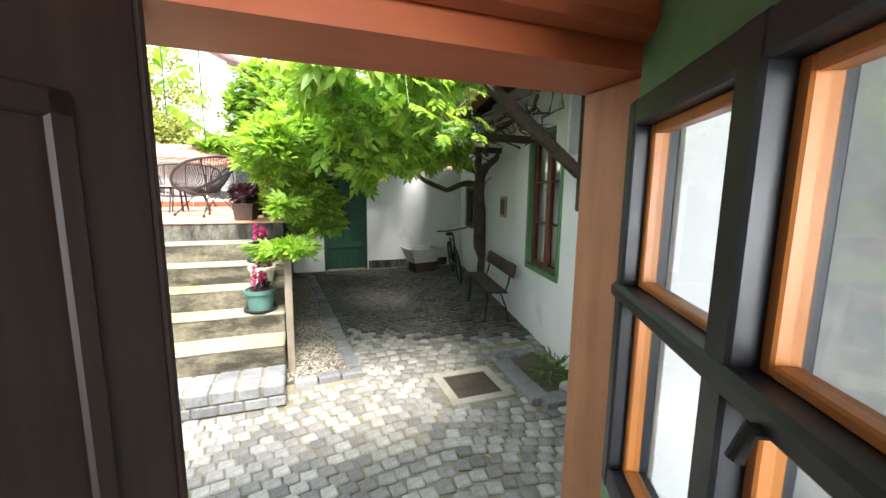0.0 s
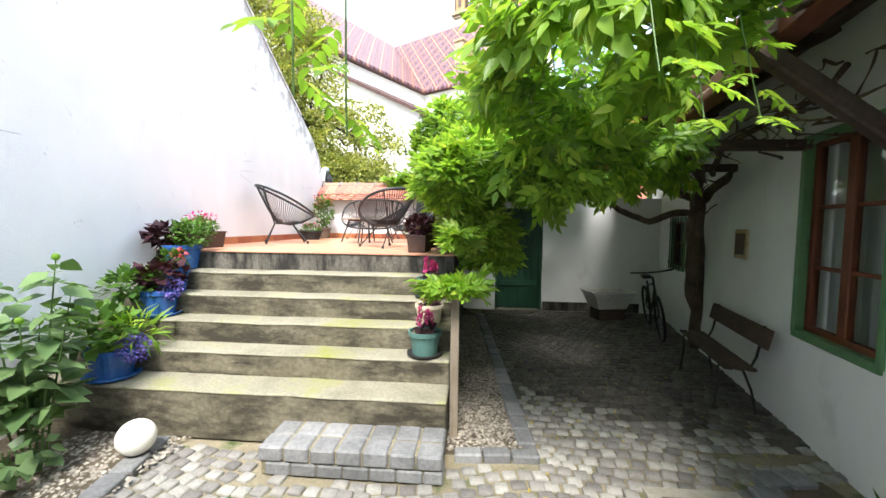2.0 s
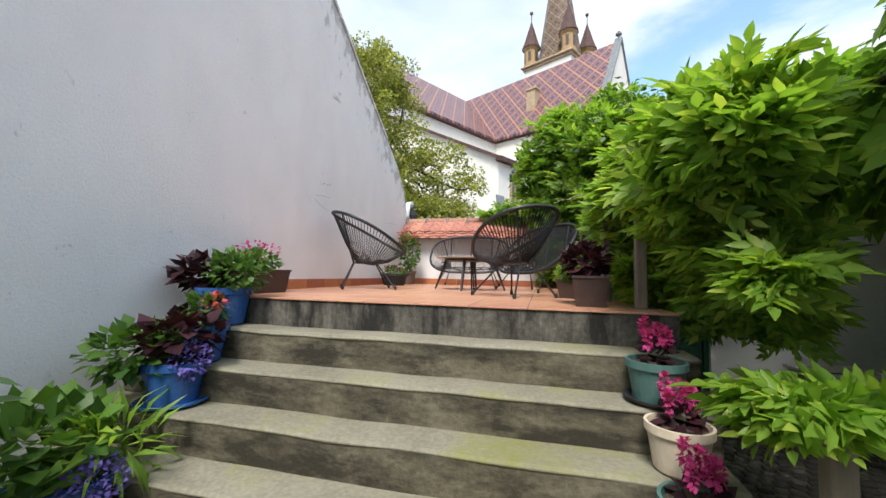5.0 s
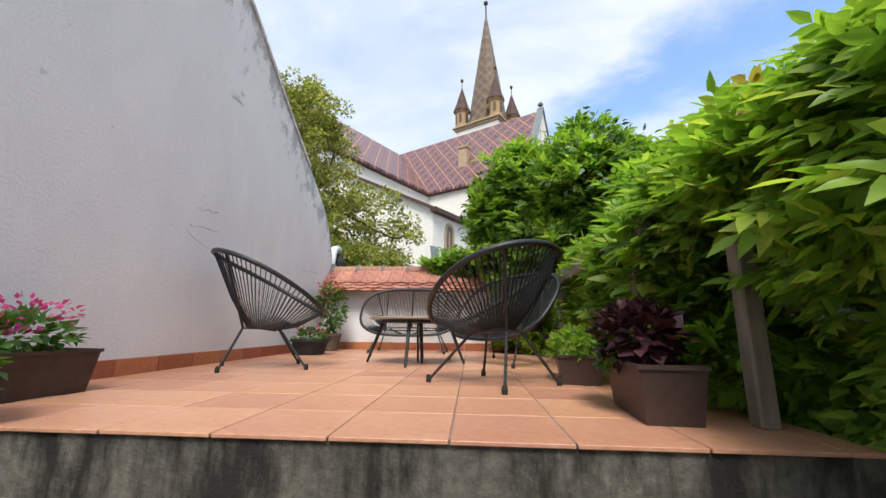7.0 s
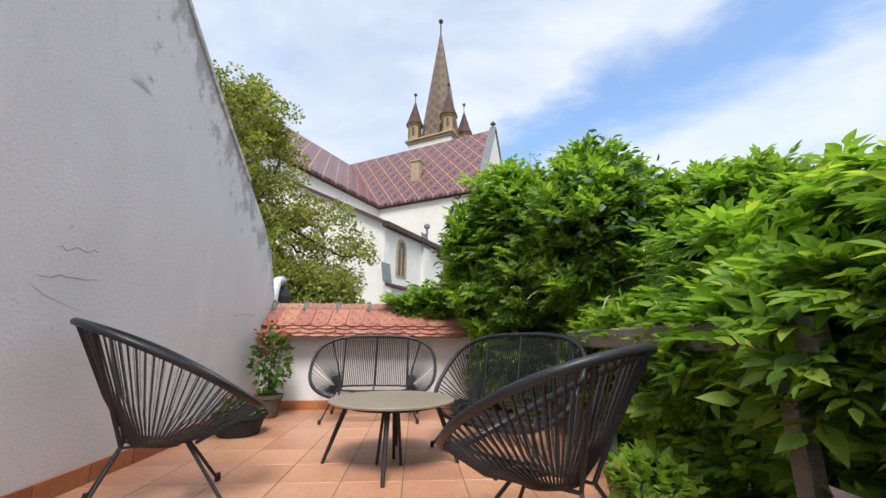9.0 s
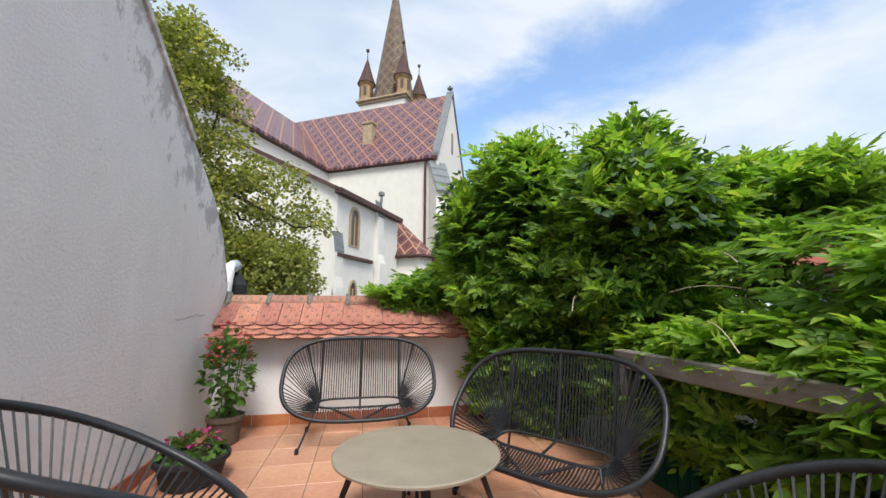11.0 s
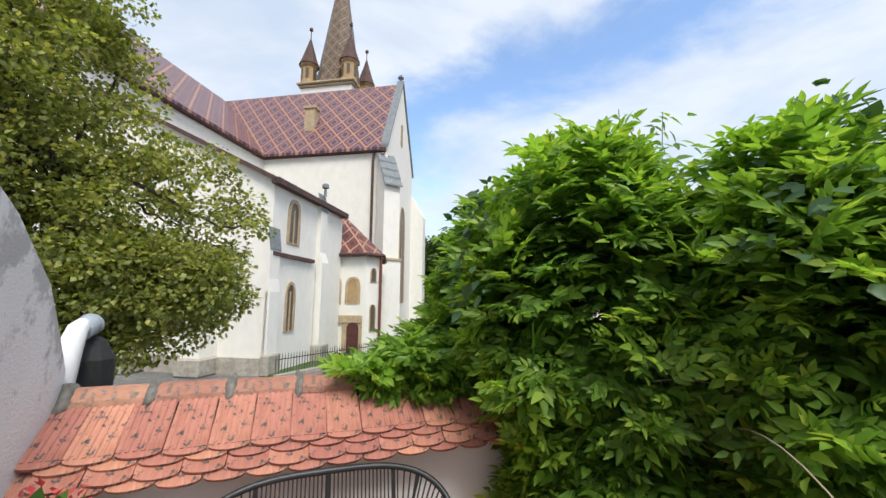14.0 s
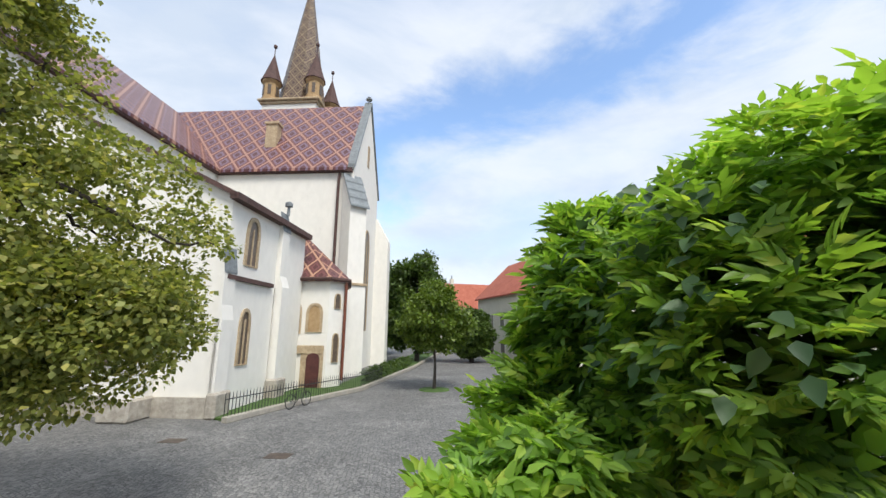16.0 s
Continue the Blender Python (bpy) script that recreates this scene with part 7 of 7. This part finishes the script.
kerb_line((-0.12, 3.36), (0.47, 3.40), 0.2, 0.1)
kerb_line((0.40, 3.5), (0.12, 7.6), 0.22, 0.13)
kerb_line((-2.25, 3.33), (-1.9, 1.2), 0.22, 0.14)
kerb_line((1.78, 3.2), (1.72, 2.42), 0.24, 0.18)
kerb_line((1.72, 2.42), (2.25, 2.38), 0.24, 0.16)
kerb_line((1.78, 3.24), (2.12, 3.3), 0.2, 0.15)
beds = thing("plant_beds", YARD, "earth and gravel beds along the walls", "plant bed", kind="structure")
part("bed_soil", prism(bmesh.new(), [(-2.3, 3.36), (-1.95, 1.1), (WALL_U, 1.0), (WALL_U, 3.39)], (-0.04, 0.03), "z"), M_EARTH, beds)
part("bed_soil", prism(bmesh.new(), [(1.8, 3.2), (1.76, 2.44), (2.3, 2.4), (2.2, 3.3)], (-0.04, 0.02), "z"), M_EARTH, beds)
part("bed_soil", prism(bmesh.new(), [(-0.2, 3.4), (0.38, 3.45), (0.08, 7.6), (-0.2, 8.3)], (-0.04, 0.015), "z"), M_EARTH, beds)
PEB = np.array([(-0.5, -0.35, 0), (0.4, -0.5, 0.05), (0.55, 0.3, 0), (-0.3, 0.5, 0.05), (0.05, 0.0, 0.42), (0.0, 0.0, -0.3)])
PEB_TRI = [(0, 1, 4), (1, 2, 4), (2, 3, 4), (3, 0, 4)]


def pebbles(name, poly_u, poly_v, n, size, z, label):
    u, v = RNG.uniform(*poly_u, n), RNG.uniform(*poly_v, n)
    if name == "passage_gravel":
        u = -0.19 + (u + 0.19) * np.clip((0.36 - 0.068 * (v - 3.4) + 0.19) / 0.55, 0, 1)
    pt = np.stack([u, v, np.full(n, z)], 1)
    al = np.stack([RNG.normal(size=n), RNG.normal(size=n), RNG.normal(0, 0.15, n)], 1)
    ob = part(name, scatter(name, PEB, PEB_TRI, frames_from(pt, al, np.tile([0, 0, 1.0], (n, 1)) + RNG.normal(0, 0.2, (n, 3)), RNG.uniform(0.6, 1.4, n) * size), M_GRAVEL), None)
    return tagged(place(ob, YARD), label, "gravel", kind="stuff")


pebbles("passage_gravel", (-0.19, 0.36), (3.42, 7.6), 6500, 0.022, 0.016, "brown-grey gravel strip beside the steps")
pebbles("bed_gravel", (-2.9, -2.05), (1.3, 3.35), 2600, 0.022, 0.031, "pale gravel in the bed by the wall")

# brick edge low on the garden wall
bricks = thing("brick_patch", YARD, "exposed old red bricks low on the garden wall", "brick patch", kind="structure")
me_b = finish(box((0, 0, 0), (0.02, 0.24, 0.062), 0.005), "brick", M_BRICK)
for r in range(6):
    for c in range(7):
        if c * 0.25 + (r % 2) * 0.12 < 1.7 - r * 0.12:
            part("brick", me_b, None, bricks, m=pose(WALL_U - 0.002, 1.25 + c * 0.25 + (r % 2) * 0.12, 0.03 + r * 0.072))

# manhole in the yard
man = thing("manhole_cover", YARD, "square cast-iron cover in a concrete frame", "manhole cover")
bm = bmesh.new()
for lo, hi in (((1.05, 2.61), (1.61, 2.69)), ((1.05, 3.08), (1.61, 3.16)), ((1.05, 2.69), (1.13, 3.08)), ((1.53, 2.69), (1.61, 3.08))):
    quad_box(bm, (*lo, -0.03), (*hi, 0.012), None, 0.004)
part("concrete_frame", bm, M_MANFRAME, man)
bm = box((1.132, 2.692, -0.03), (1.528, 3.078, 0.002))
part("lid", bm, M_IRON, man)
bm = bmesh.new()
for i in range(12):
    for j in range(12):
        quad_box(bm, (1.145 + i * 0.0315, 2.705 + j * 0.0305, 0.002), (1.165 + i * 0.0315, 2.724 + j * 0.0305, 0.007))
part("lid_studs", bm, M_IRON, man)

# granite setts: wavy courses in front, straight courses in the passage
SETT = (0.104, 0.100)


def sett_shape(w, d, h):
    return box((-w / 2, -d / 2, -0.035), (w / 2, d / 2, h), 0.009)


shapes = [finish(sett_shape(w, d, 0.006), "sett", M_SETT_ONE) for w, d in ((0.094, 0.088), (0.102, 0.09), (0.086, 0.092), (0.098, 0.082))]


def blocked(u, v):
    wall = 2.46 - 0.02 - (v - 2.6) * -0.0
    if v > 3.3 and u < 0.46 - 0.068 * (v - 3.4):
        return True
    if u < -2.2 + 0.16 * (3.33 - v) and v < 3.4:
        return True
    if -1.38 < u < -0.16 and v > 3.02:
        return True
    if v > 3.37 and u < -0.1:
        return True
    if 1.03 < u < 1.63 and 2.59 < v < 3.18:
        return True
    return u > 1.66 and 2.34 < v < 3.3


near, far = [], []
r = 0
v = 0.98
while v < 8.25:
    u = -2.3 + (0.05 if r % 2 else 0)
    while u < 3.35:
        wave = 0.10 * math.sin(u * 2.1 + 0.4) + 0.05 * math.sin(u * 4.7 + r * 0.3) if v < 3.6 else 0.015 * math.sin(u * 5 + r)
        uu, vv = u + random.uniform(-0.008, 0.008), v + wave + random.uniform(-0.007, 0.007)
        ang = math.degrees(math.atan(0.21 * math.cos(u * 2.1 + 0.4))) if v < 3.6 else 0
        if vv > 0.96 and vv < 8.27 and not blocked(uu, vv):
            m = pose(uu, vv, random.uniform(-0.004, 0.004), random.uniform(-2, 2), random.uniform(-2, 2), ang + random.uniform(-7, 7))
            (near if -1.5 < uu < 1.3 and 1.75 < vv < 3.05 and len(near) < 300 else far).append(m)
        u += SETT[0]
    v += SETT[1]
    r += 1
for k, m in enumerate(near):
    part("sett", shapes[k % 4], None, yard, m=m)
one = finish(sett_shape(0.095, 0.089, 0.006), "sett_source", M_SETT)
src = np.array([tuple(q.co) for q in one.vertices])
tri = []
for pl in one.polygons:
    vs = list(pl.vertices)
    tri += [(vs[0], vs[i], vs[i + 1]) for i in range(1, len(vs) - 1)]
fr = np.array([[list(m[i]) for i in range(3)] for m in far])
fr[:, :, :2] *= RNG.uniform(0.88, 1.05, (len(far), 1, 2))
# Setts under the vine get the colour that holds damp and some shade.
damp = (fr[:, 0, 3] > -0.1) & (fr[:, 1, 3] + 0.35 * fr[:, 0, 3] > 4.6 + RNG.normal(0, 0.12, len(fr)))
tagged(part("passage_setts", scatter("passage_setts", src, tri, fr[damp], M_SETT_DAMP_SHADE), None, yard, "dark setts of the passage, damp with shade in the colour"), kind="stuff")
rest = part("sett_field", scatter("sett_field", src, tri, fr[~damp], M_SETT), None, yard)
tagged(rest, kind="stuff")
bpy.data.meshes.remove(one)

# fallen leaves on the passage floor
n = 150
pt = np.stack([RNG.uniform(0.3, 2.6, n), RNG.uniform(2.0, 8.0, n), np.full(n, 0.012)], 1)
al = np.stack([RNG.normal(size=n), RNG.normal(size=n), RNG.normal(0, 0.1, n)], 1)
litter = part("fallen_leaves", scatter("fallen_leaves", LEAF, LEAF_TRI, frames_from(pt, al, np.tile([0, 0, 1.0], (n, 1)), RNG.uniform(0.03, 0.06, n)), M_YELLOWLEAF), None)
tagged(place(litter, YARD), "scattered yellow leaves on the paving", "fallen leaves", kind="stuff")
